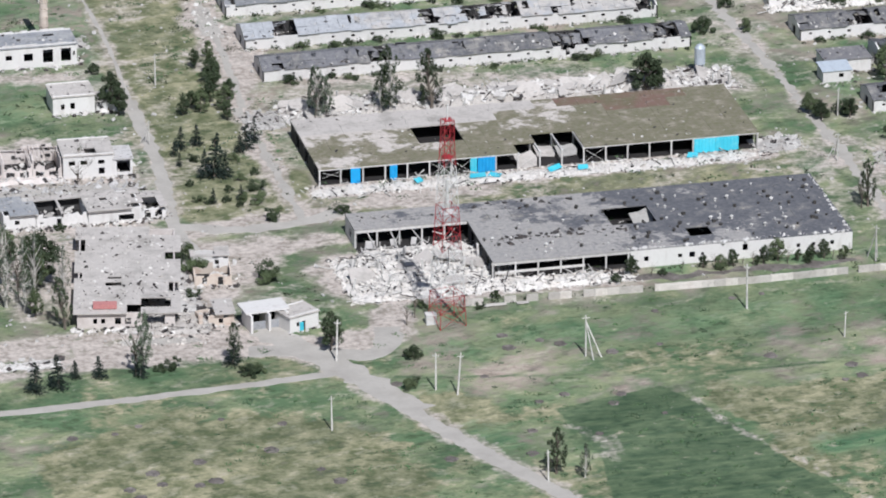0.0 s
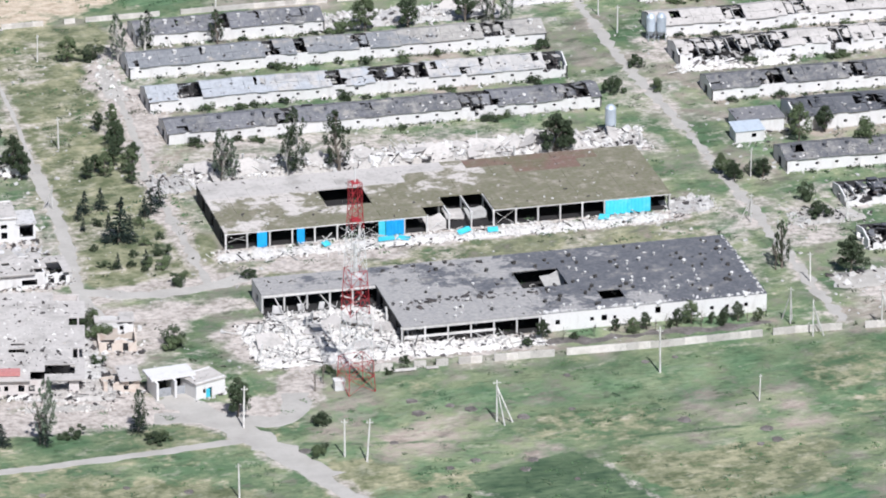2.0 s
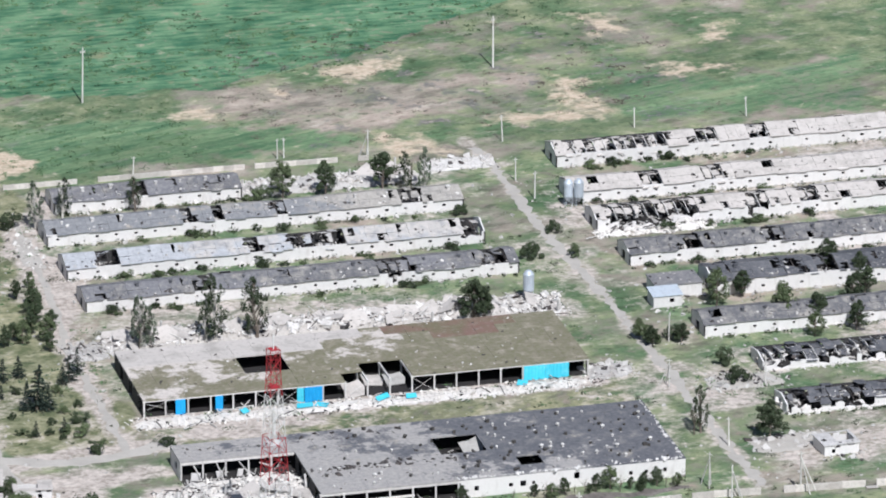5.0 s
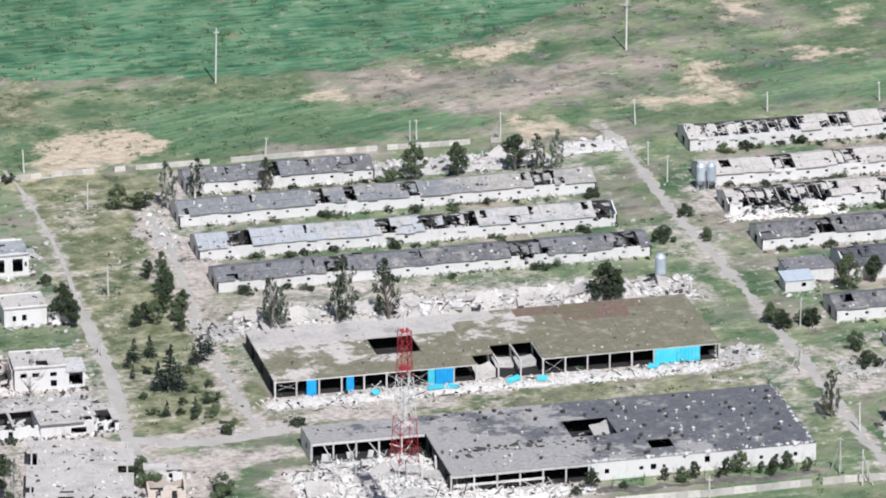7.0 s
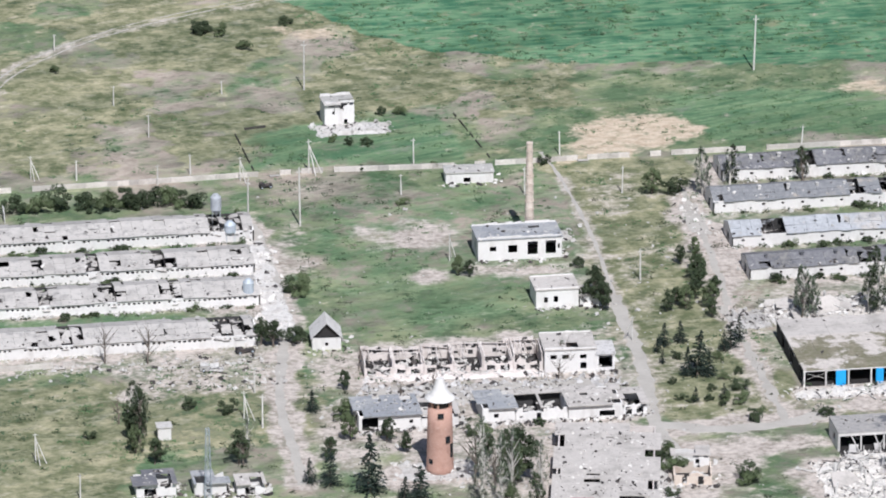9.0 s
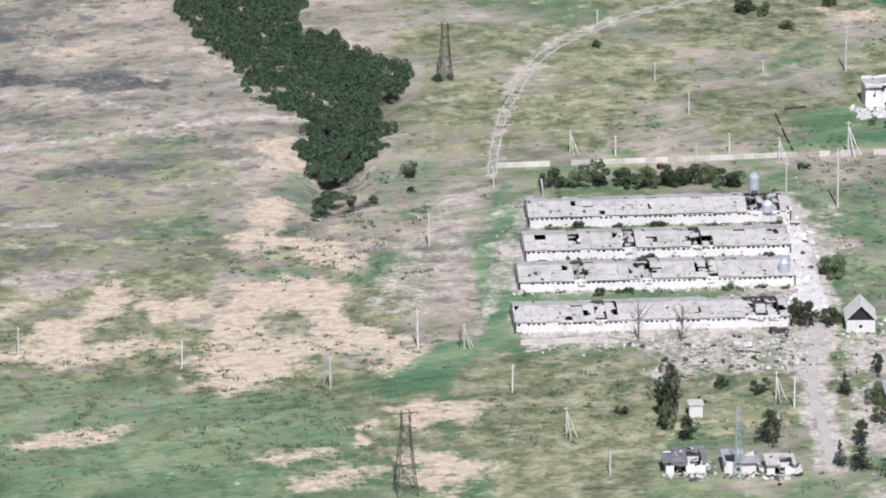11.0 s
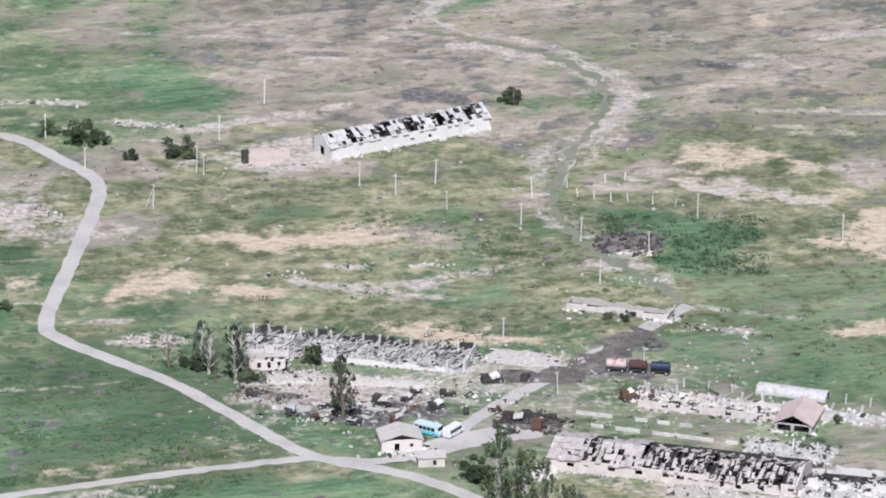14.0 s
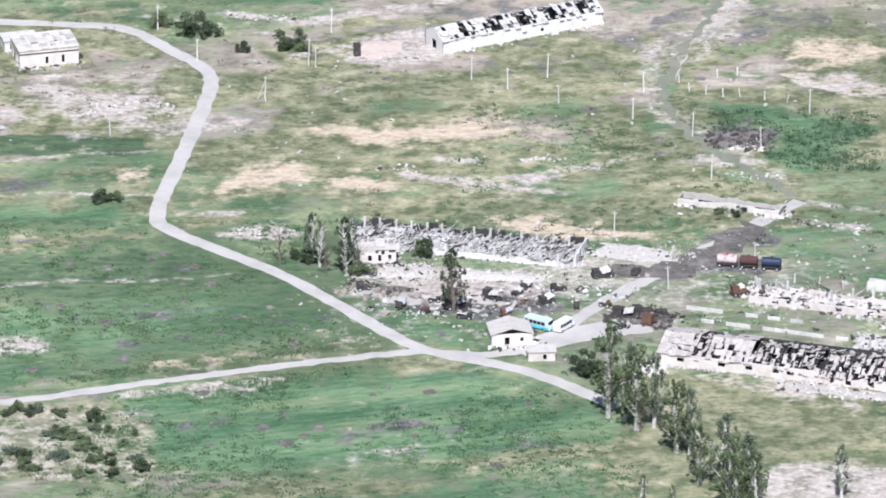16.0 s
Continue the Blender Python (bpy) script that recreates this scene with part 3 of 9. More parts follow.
for outline in ([(-282, 100), (-270, 104), (-261, 97), (-263, 91), (-281, 96)],
                [(-213, 127), (-200, 143), (-206, 44), (-218, 36), (-222, 60)],
                [(-237, 45), (-219, 48), (-222, 13), (-239, 10), (-250, 19)]):
    lay(vivid, 0.82, outline)
lay(vivid, 0.5, [(-378, 37), (-352, 28), (-296, 29), (-291, 9), (-248, 11), (-249, -8), (-278, -18), (-298, -24), (-335, -26), (-349, -3), (-378, 6)])
lay(vivid, 0.5, [(-378, -24), (-298, -24), (-271, -51), (-280, -58), (-378, -53)])
lay(vivid, 0.54, [(-253, 107), (-242, 111), (-243, 94), (-251, 86)])
lay(vivid, 0.77, [(-419, 95), (-411, 87), (-412, 59), (-401, 35), (-386, 16), (-380, 8), (-395, 16), (-407, 35), (-416, 59)])
lay(vivid, 0.85, [(-408, 67), (-387, 63), (-372, 51), (-357, 52), (-372, 16), (-383, 16), (-388, 43), (-402, 51)])
for outline in ([(-403, 104), (-379, 121), (-376, 113), (-397, 96)],
                [(-492, 66), (-473, 62), (-468, 50), (-490, 50)],
                [(-454, 62), (-432, 66), (-432, 54), (-452, 50)]):
    lay(vivid, 0.54, outline)
lay(vivid, 0.63, [(-438, 12), (-420, 12), (-419, 0), (-435, 0)])
lay(vivid, 0.52, [(-374, 5), (-314, 2), (-285, 17), (-260, 18), (-262, -31), (-315, -35), (-371, -54)])
lay(vivid, 0.82, [(-459, 209), (-447, 223), (-434, 232), (-438, 221), (-452, 206)])
lay(vivid, 0.54, [(-430, 140), (-417, 142), (-419, 129), (-432, 127)])
lay(vivid, 0.82, [(-589, -20), (-571, -17), (-550, -21), (-550, -28), (-587, -33)])
lay(vivid, 0.54, [(-592, 2), (-541, 28), (-540, 10), (-577, 0), (-592, -2)])
lay(vivid, 0.85, [(-580, -83), (-540, -73), (-513, -62), (-504, -68), (-483, -88), (-522, -110), (-573, -136)])
lay(vivid, 0.95, [(-535, -136), (-480, -115), (-453, -113), (-418, -140), (-419, -150), (-450, -162), (-476, -167), (-508, -176), (-522, -170)])
lay(vivid, 0.72, [(-454, -175), (-428, -170), (-416, -181), (-416, -188), (-474, -192)])
for outline in ([(-484, -72), (-469, -80), (-450, -99), (-460, -102), (-474, -87)],
                [(-428, -56), (-418, -51), (-419, -66), (-429, -66)]):
    lay(vivid, 0.85, outline)
for outline in ([(-388, -24), (-364, -18), (-364, -43), (-379, -37)],
                [(-446, -102), (-434, -108), (-426, -121), (-434, -116)]):
    lay(vivid, 0.63, outline)
lay(vivid, 0.45, [(-532, -8), (-532, 26), (-534, 62), (-528, 66), (-525, 4), (-529, -12)])
lay(vivid, 0.77, [(-116, 211), (-97, 220), (-64, 222), (-56, 192), (-55, 177), (-118, 184)])
lay(vivid, 0.45, [(-119, 151), (-67, 161), (-34, 166), (-32, 107), (-67, 61), (-91, 48), (-112, 68)])
lay(vivid, 0.54, [(-45, 58), (-38, 57), (-42, 41), (-55, 47)])
lay(vivid, 0.82, [(2, 230), (51, 225), (102, 199), (110, 190), (76, 186), (10, 188), (-2, 211)])
lay(vivid, 0.67, [(193, 240), (220, 217), (272, 235), (254, 180), (178, 192)])
lay(vivid, 0.63, [(148, 146), (158, 143), (153, 128), (146, 130)])
lay(vivid, 0.54, [(154, 66), (157, 30), (150, 14), (147, 32)])
lay(deep, 0.9, [(-595, 21), (-569, 31), (-548, 27), (-565, 20), (-593, 13)])
lay(deep, 0.75, [(-584, -53), (-529, -42), (-520, -52), (-540, -68), (-582, -74)])
lay(bare, 0.42, [(-242, 115), (-232, 119), (-222, 153), (-214, 155), (-211, 135), (-216, 93), (-226, 77), (-239, 61), (-244, 74)])
lay(bare, 0.68, [(-379, 87), (-367, 89), (-350, 82), (-340, 71), (-346, 68), (-364, 76), (-378, 80)])
lay(bare, 0.72, [(-405, 164), (-400, 160), (-392, 149), (-398, 129), (-404, 138)])
lay(bare, 0.51, [(-421, 104), (-410, 125), (-404, 138), (-409, 104), (-418, 87)])
lay(bare, 0.68, [(-386, 84), (-373, 88), (-346, 72), (-364, 76)])
for outline in ([(-485, 13), (-469, 11), (-441, 4), (-442, -2), (-458, 2), (-479, 8)],
                [(-586, 66), (-547, 61), (-544, 45), (-563, 40), (-583, 48)]):
    lay(bare, 0.59, outline)
lay(bare, 0.68, [(-577, -109), (-567, -101), (-560, -104), (-567, -112), (-576, -117)])
lay(bare, 0.59, [(-520, -128), (-503, -123), (-501, -130), (-515, -134)])
lay(bare, 0.64, [(-479, 10), (-441, 4), (-441, 0), (-461, 5)])
lay(bare, 0.51, [(-483, -164), (-469, -154), (-464, -156), (-476, -170)])
lay(olive, 0.77, [(-219, 29), (-174, 26), (-178, -34), (-185, -63), (-226, -61), (-224, -17)])
lay(olive, 0.68, [(-586, -40), (-556, -33), (-540, -35), (-557, -44), (-585, -51)])
for outline in ([(-459, -159), (-437, -151), (-418, -156), (-449, -171), (-459, -166)],
                [(-516, -186), (-488, -177), (-458, -175), (-455, -184), (-500, -194), (-515, -196)]):
    lay(olive, 0.77, outline)
lay(olive, 0.68, [(-408, -123), (-363, -119), (-362, -145), (-400, -155)])
lay(dry, 0.55, [(-58, 241), (-15, 239), (-25, 211), (-50, 206)])
lay(dry, 0.55, [(6, 251), (80, 243), (139, 238), (149, 210), (103, 201), (51, 225), (3, 234)])
lay(dry, 0.5, [(135, 249), (174, 239), (172, 194), (136, 173), (124, 181)])
for way in ([(-606, 1), (-593, 7), (-567, 17), (-546, 21)], [(-600, -80), (-582, -74), (-562, -66), (-537, -64), (-519, -59)], [(-590, -15), (-570, -9), (-543, -9)]):
    bare = np.maximum(bare, 0.6 * line(way, 0.9))
# pale dust and fine debris round the ruins
lay(bare, 0.72, [(-124, 41), (-83, 50), (-38, 50), (-46, -20), (-56, -64), (-82, -66), (-99, -49), (-120, -19)])
lay(bare, 0.6, [(-171, 95), (-124, 129), (-118, 142), (-122, 57), (-131, 18), (-171, 17), (-180, 19)])
lay(bare, 0.9, [(1, 174), (10, 171), (3, 120), (0, 70), (-2, 46), (-4, 16), (-13, 7), (-12, 72), (-11, 130)])
lay(bare, 0.85, [(-14, -58), (-1, -46), (5, -70), (66, -73), (62, -83), (2, -84), (-16, -72)], 0.8, 3.0)
lay(bare, 0.62, [(149, -2), (171, 1), (161, -30), (148, -23)])
lay(bare, 0.7, [(148, -55), (171, -49), (159, -77), (146, -78)])
lay(bare, 0.5, [(146, 137), (242, 141), (233, 114), (153, 102)])
lay(bare, 0.6, [(11, 85), (132, 62), (128, 37), (2, 44)])
lay(bare, 0.55, [(-487, -56), (-444, -46), (-416, -33), (-403, -39), (-412, -61), (-442, -71), (-476, -73)])
lay(bare, 0.5, [(-409, -110), (-363, -113), (-362, -132), (-385, -124)])
lay(bare, 0.75, [(-384, -165), (-362, -158), (-344, -166), (-344, -206), (-380, -209)])
lay(bare, 0.85, [(-501, 102), (-481, 116), (-475, 93), (-485, 84), (-499, 87)])
lay(bare, 0.9, [(-3, -9), (124, -9), (126, 1), (-3, 1)], 0.5, 2.0)
# The gully's sunlit west bank, painted as a pale bare line.
bare = np.maximum(bare, 0.62 * line([(-283, 280), (-274, 262), (-267, 234), (-253, 216)], 1.2))
bare = np.maximum(bare, 0.5 * line([(-244, 172), (-232, 189), (-220, 185)], 0.8))
# traces on the slope: pale trodden sweeps, dull green hollows, dark stripes
for way, half, much in (([(-345, 198), (-319, 205), (-300, 212), (-277, 220), (-256, 220)], 2.6, 0.62), ([(-351, 237), (-335, 246), (-315, 240), (-296, 225)], 2.2, 0.5), ([(-374, 242), (-362, 249), (-343, 253)], 1.6, 0.5),
                        ([(-440, 196), (-424, 188), (-408, 175), (-397, 158), (-396, 138), (-400, 116), (-408, 97)], 2.6, 0.48), ([(-435, 274), (-444, 246), (-455, 224), (-461, 210), (-446, 198)], 2.0, 0.42),
                        ([(-512, 119), (-489, 130), (-474, 135)], 1.6, 0.8), ([(-517, 91), (-498, 100)], 1.4, 0.7), ([(-396, 86), (-381, 82), (-366, 74), (-343, 69)], 1.6, 0.75)):
    bare = np.maximum(bare, much * line(way, half))
for way, half in (([(-530, 173), (-508, 167), (-488, 162)], 2.0), ([(-506, 192), (-488, 186), (-471, 185)], 2.2), ([(-340, 255), (-310, 262), (-285, 258)], 2.4), ([(-318, 186), (-290, 192), (-270, 188)], 2.6), ([(-345, 130), (-325, 138), (-300, 134)], 2.0)):
    burnt = np.maximum(burnt, 0.5 * line(way, half))
lay(olive, 0.46, [(-385, 130), (-342, 167), (-291, 193), (-275, 192), (-276, 156), (-299, 127), (-284, 105), (-318, 98), (-350, 111), (-370, 112)])
lay(olive, 0.42, [(-470, 200), (-440, 215), (-400, 210), (-385, 180), (-390, 150), (-420, 185), (-450, 192)])
lay(vivid, 0.85, [(-206, 168), (-199, 150), (-209, 82), (-209, 42), (-225, 42), (-218, 82), (-212, 124)])
lay(vivid, 0.75, [(-250, 112), (-233, 108), (-238, 91), (-251, 83), (-251, 100)])
lay(vivid, 0.9, [(-538, 162), (-517, 165), (-506, 143), (-512, 132), (-535, 129)])
lay(straw, 0.75, [(-386, 88), (-369, 85), (-351, 76), (-336, 80), (-336, 74), (-348, 68), (-369, 77), (-386, 83)])
lay(straw, 0.6, [(-385, 112), (-366, 112), (-354, 103), (-356, 97), (-377, 100)])
for y0_, y1_ in ((65, 79), (94, 102), (117, 127)):
    lay(bare, -0.75, [(-216, y0_), (-145, y0_), (-145, y1_), (-216, y1_)], 0.6, 3.0)
    lay(vivid, 0.6, [(-214, y0_), (-150, y0_ + 1), (-150, y1_ - 1), (-214, y1_)], 0.8, 3.0)
lay(bare, -0.6, [(-224, 286), (-187, 303), (-153, 282), (-162, 188), (-199, 189), (-207, 181), (-231, 187), (-237, 209), (-226, 244)])
lay(olive, 0.5, [(-224, 286), (-187, 303), (-153, 282), (-162, 188), (-199, 189), (-207, 181), (-231, 187), (-237, 209), (-226, 244)])
lay(vivid, 0.5, [(-230, 186), (-214, 184), (-222, 150), (-240, 140), (-244, 160)])
lay(vivid, 0.6, [(-254, 197), (-252, 166), (-261, 129), (-270, 130), (-268, 163)])
bare = np.maximum(bare, 0.5 * line([(-206, 170), (-200, 214), (-194, 243), (-187, 265), (-176, 284), (-150, 304)], 2.0))
lay(deep, 0.42, [(-399, 64), (-369, 59), (-354, 50), (-365, 31), (-375, 12), (-384, 32), (-385, 51)])
lush += 0.2 * area(-415, -275, 95, 205, 12, 30)
far_meadow = np.zeros_like(X)
lay(far_meadow, 1.0, [(-141, 362), (-74, 334), (-46, 287), (-13, 261), (-20, 222), (-77, 213), (-151, 193), (-198, 201), (-184, 348)], 1.0, 12.0)
lush += 0.12 * far_meadow - 0.42 * dry
olive = np.maximum(olive, 0.55 * far_meadow * soft(N2, 0.35, 0.6))
for p in ((-450, 145, 12, 5), (-470, -66, 18, 7), (-448, -74, 16, 8), (-402, -44, 15, 9), (-411, -50, 12, 7), (-392, -28, 9, 8), (-452, -66, 20, 8)):
    burnt = np.maximum(burnt, 0.9 * patch(*p))
hill = random.Random(64)
for k in range(120):
    hx, hy = hill.uniform(-490, -245), hill.uniform(80, 330)
    p = (hx, hy, hill.uniform(5, 20), hill.uniform(1.0, 2.6))
    if k % 3 == 0:
        burnt = np.maximum(burnt, hill.uniform(0.3, 0.6) * patch(*p))
    elif k % 3 == 1:
        bare = np.maximum(bare, hill.uniform(0.3, 0.55) * patch(*p))
    else:
        lush += hill.uniform(0.2, 0.5) * patch(hx, hy, p[2] * 1.5, p[3] * 1.8)
lush += 0.55 * area(-402, -356, 18, 60, 5, 10) - 0.24 * area(-535, -225, 0, 110, 12, 30)
bare = np.maximum(bare, 0.4 * area(-566, -527, -184, -140, 3, 12))
# darker, denser stands: the tilled plot in the front meadow and a strip by the left road
lane = line([(-10, -127), (27, -134), (61, -142), (97, -142), (120, -143), (140, -142)], 0.8)
bare = np.maximum(bare, 0.55 * line([(59, -149), (65, -174), (79, -204), (87, -224), (94, -246)], 0.9))
for road_line, wide, much in (([(135, 186), (137, 160), (137, 107), (139.5, 61), (141, 5), (141, -47), (142, -84)], 2.2, 0.6), ([(-36, 164), (-35, 121), (-37, 70)], 2.2, 0.6), ([(-37, 72), (-38, 32), (-42, -19), (-37, -60)], 3.0, 0.55),
                              ([(-36, -100), (-20, -108), (-4, -100), (0, -90)], 7.0, 0.8), ([(-29, -100), (-9, -147), (14, -200), (40, -262)], 4.4, 0.6), ([(-126, 140), (-126, 69), (-135, 14), (-137, -45)], 4.5, 0.75), ([(-9, -24), (-9, 60), (-5, 150)], 3.4, 0.7),
                              ([(-42, -22), (2, -19)], 5.0, 0.8), ([(-206, 168), (-201, 205), (-195, 231), (-180, 273), (-147, 306), (-60, 340)], 2.4, 0.4), ([(-455, 8), (-420, 26), (-398, 22)], 1.5, 0.4), ([(-500, 99), (-560, 118)], 1.2, 0.6), ([(-530, 82), (-505, 95)], 1.0, 0.6),
                              ([(-470, 186), (-455, 215), (-425, 260), (-400, 330)], 2.6, 0.55), ([(-470, 186), (-540, 190)], 2.0, 0.5), ([(-405, 118), (-398, 150), (-415, 173), (-445, 184)], 4.5, 0.6), ([(-382, 12), (-402, 38), (-418, 64), (-418, 90), (-405, 118)], 4.5, 0.42), ([(-196, 150), (-207, 110), (-214, 70), (-219, 50)], 2.5, 0.5), ([(-376, -2), (-350, -8)], 1.6, 0.5), ([(-393, 90), (-372, 82), (-357, 74)], 1.2, 0.75), ([(-480, 10), (-460, 5), (-441, 0)], 1.6, 0.75), ([(-576, 135), (-547, 134)], 2.0, 0.7), ([(-538, 122), (-513, 115), (-491, 128), (-475, 137)], 2.0, 0.7),
                              ([(-471, 21), (-462, 20)], 1.5, 0.8), ([(-449, 22), (-441, 23)], 1.5, 0.8), ([(-436, 18), (-428, 17)], 1.5, 0.8), ([(-530, -20), (-520, -19)], 1.5, 0.7), ([(-518, -31), (-505, -31)], 2.0, 0.8), ([(-380, -14), (-360, -18)], 1.6, 0.7), ([(-536, -133), (-500, -122)], 2.2, 0.6)):
    bare = np.maximum(bare, much * line(road_line, wide))
strip = area(-620, -549, 17, 30, 1.5, 5)
deep = np.clip(np.maximum(deep, 0.95 * plot + strip + 0.7 * lane + 0.5 * area(-640, -470, -125, -24, 4, 14) * soft(N2, 0.25, 0.45)), 0, 1)
burnt += 0.5 * area(-640, -425, -178, -24, 4, 14) * soft(-N3, -0.40, -0.26)
olive = np.clip(olive + 0.75 * area(-40, 0, -20, 178, 5, 14) + 0.6 * area(0, 130, -30, -6, 4, 8) + 0.5 * area(-95, 300, -280, -92, 10, 30) * soft(N2, 0.4, 0.6) + 0.7 * area(-225, -20, 185, 330, 20, 30) * soft(N2, 0.35, 0.6)
                + 0.85 * area(-600, -225, -28, 120, 15, 40) * soft(N2, 0.3, 0.52) + 0.6 * area(-220, -120, -20, 36, 8, 16) + 0.65 * area(-425, -320, -185, -108, 8, 14) + 0.6 * area(-570, -525, -186, -138, 4, 12) + 0.75 * area(-535, -455, -122, -106, 3, 8), 0, 1)
# the gully with its thicket sinks below the slope
gully_x = np.interp(Y, [120, 140, 197, 242, 305, 420], [-253, -253, -247, -232, -268, -300])
Z = -5.5 * np.exp(-((X - gully_x) / 8.0) ** 2) * soft(Y, 125, 165) * soft(-Y, -520, -400)

nx, ny = len(gx), len(gy)
ids = np.arange(nx * ny).reshape(ny, nx)
quads = np.stack([ids[:-1, :-1], ids[:-1, 1:], ids[1:, 1:], ids[1:, :-1]], -1).reshape(-1, 4)
gm = bpy.data.meshes.new("ground")
gm.vertices.add(nx * ny)
gm.vertices.foreach_set("co", np.stack([X, Y, Z], -1).astype(np.float32).ravel())
gm.loops.add(quads.size)
gm.loops.foreach_set("vertex_index", quads.ravel().astype(np.int32))
gm.polygons.add(len(quads))
gm.polygons.foreach_set("loop_start", np.arange(0, quads.size, 4, dtype=np.int32))
gm.update(calc_edges=True)
for aname, chans in (("cover", (lush, straw, bare, burnt)), ("tilth", (crop, deep, olive, vivid))):
    at = gm.color_attributes.new(aname, "FLOAT_COLOR", "POINT")
    at.data.foreach_set("color", np.clip(np.stack(chans, -1), 0, 1).astype(np.float32).ravel())


def ground_material():
    m, n, l = nodes_of("meadow")
    b = n["Principled BSDF"]
    pos = n.new("ShaderNodeNewGeometry").outputs["Position"]

    def attribute(name):
        a = n.new("ShaderNodeAttribute")
        a.attribute_name = name
        s = n.new("ShaderNodeSeparateColor")
        l.new(a.outputs["Color"], s.inputs[0])
        return [*s.outputs, a.outputs["Alpha"]]
    lush_, straw_, bare_, burnt_ = attribute("cover")
    crop_, deep_, olive_, vivid_ = attribute("tilth")

    def spread(v, gain=3.2):
        return maths(n, l, "MULTIPLY", maths(n, l, "SUBTRACT", v, 0.5), gain)
    turned = n.new("ShaderNodeVectorRotate")
    turned.rotation_type = "Z_AXIS"
    turned.inputs["Angle"].default_value = -0.33
    l.new(pos, turned.inputs["Vector"])
    big = spread(noise_node(n, l, pos, 0.05, 4, 0.55))
    mid = spread(noise_node(n, l, pos, 0.17, 5, 0.55))
    fine = spread(noise_node(n, l, pos, 0.62, 4, 0.6))
    hue = spread(noise_node(n, l, pos, 0.085, 4, 0.55))
    tuft = spread(noise_node(n, l, pos, 0.36, 4, 0.6, (0.8, 1.2, 1)))
    rows = spread(noise_node(n, l, pos, 0.3, 5, 0.62, (0.28, 1.5, 1)))
    speck = spread(noise_node(n, l, pos, 1.3, 3, 0.6))
    wisp = spread(noise_node(n, l, turned.outputs[0], 0.075, 5, 0.6, (0.5, 1.35, 1)))
    pale = spread(noise_node(n, l, turned.outputs[0], 0.095, 5, 0.6, (0.5, 1.35, 1)))
    streak = spread(noise_node(n, l, turned.outputs[0], 0.2, 5, 0.62, (0.6, 1.15, 1)))

    def plus(*terms):
        t = terms[0]
        for v, w in terms[1:]:
            t = maths(n, l, "ADD", t, maths(n, l, "MULTIPLY", v, w))
        return t

    def edged(v, w=1.0, lo=0.36, hi=0.60):
        return ramp(n, l, plus(v, (fine, 0.20 * w), (mid, 0.36 * w), (streak, 0.22 * w)), lo, hi)

    def veil(c, fac, lo, hi, much, to):
        return mix(n, l, ramp(n, l, fac, lo, hi), c, mix(n, l, much, c, to))
    dry = mix(n, l, ramp(n, l, plus(mid, (fine, 0.4)), -0.6, 0.6), (0.296, 0.25, 0.207), (0.443, 0.386, 0.327))
    dry = mix(n, l, ramp(n, l, plus(hue, (fine, 0.2)), 0.0, 0.6), dry, (0.262, 0.252, 0.188))
    dry = veil(dry, plus(wisp, (fine, 0.2)), 0.15, 0.5, 0.6, (0.12, 0.108, 0.092))
    dry = veil(dry, plus(pale, (fine, 0.2)), 0.22, 0.6, 0.65, (0.55, 0.49, 0.42))
    green = mix(n, l, ramp(n, l, plus(hue, (fine, 0.3)), -0.4, 0.4), (0.108, 0.168, 0.09), (0.245, 0.275, 0.16))
    green = mix(n, l, ramp(n, l, big, 0.1, 0.5), green, (0.112, 0.182, 0.096))
    c = mix(n, l, ramp(n, l, plus(lush_, (big, 0.45), (mid, 0.42), (fine, 0.15)), 0.25, 0.68), dry, green)
    c = mix(n, l, edged(olive_, 0.9), c, mix(n, l, ramp(n, l, plus(mid, (fine, 0.4)), -0.45, 0.45), (0.135, 0.152, 0.08), (0.325, 0.312, 0.20)))
    c = veil(c, plus(tuft, (big, 0.5)), 0.30, 0.62, 0.7, (0.060, 0.090, 0.045))
    c = veil(c, plus(streak, (fine, 0.25)), 0.16, 0.55, 0.42, (0.46, 0.43, 0.34))
    c = veil(c, plus(streak, (fine, 0.25)), -0.16, -0.55, 0.5, (0.070, 0.090, 0.055))
    drill = spread(noise_node(n, l, turned.outputs[0], 0.34, 5, 0.62, (0.22, 1.5, 1)))
    swathe = spread(noise_node(n, l, turned.outputs[0], 0.07, 3, 0.5, (0.3, 1.6, 1)))
    emerald = mix(n, l, ramp(n, l, plus(drill, (swathe, 0.9), (fine, 0.25)), -0.6, 0.55), (0.072, 0.150, 0.080), (0.190, 0.275, 0.150))
    emerald = veil(emerald, plus(drill, (tuft, 0.7), (big, 0.4)), 0.3, 0.75, 0.75, (0.044, 0.090, 0.055))
    emerald = veil(emerald, plus(swathe, (hue, 0.5)), 0.3, 0.7, 0.5, (0.235, 0.25, 0.155))
    emerald = veil(emerald, plus(wisp, (mid, 0.4)), 0.3, 0.65, 0.55, (0.23, 0.225, 0.20))
    c = mix(n, l, edged(vivid_, 1.0, 0.3, 0.75), c, emerald)
    tilled = mix(n, l, ramp(n, l, plus(rows, (mid, 0.5)), -0.5, 0.5), (0.07, 0.112, 0.064), (0.135, 0.182, 0.102))
    tilled = mix(n, l, ramp(n, l, plus(tuft, (fine, 0.3)), 0.15, 0.6), tilled, (0.052, 0.090, 0.052))
    c = mix(n, l, edged(deep_, 0.4), c, tilled)
    sown = mix(n, l, ramp(n, l, plus(rows, (hue, 0.6)), -0.45, 0.28), (0.048, 0.142, 0.080), (0.145, 0.262, 0.145))
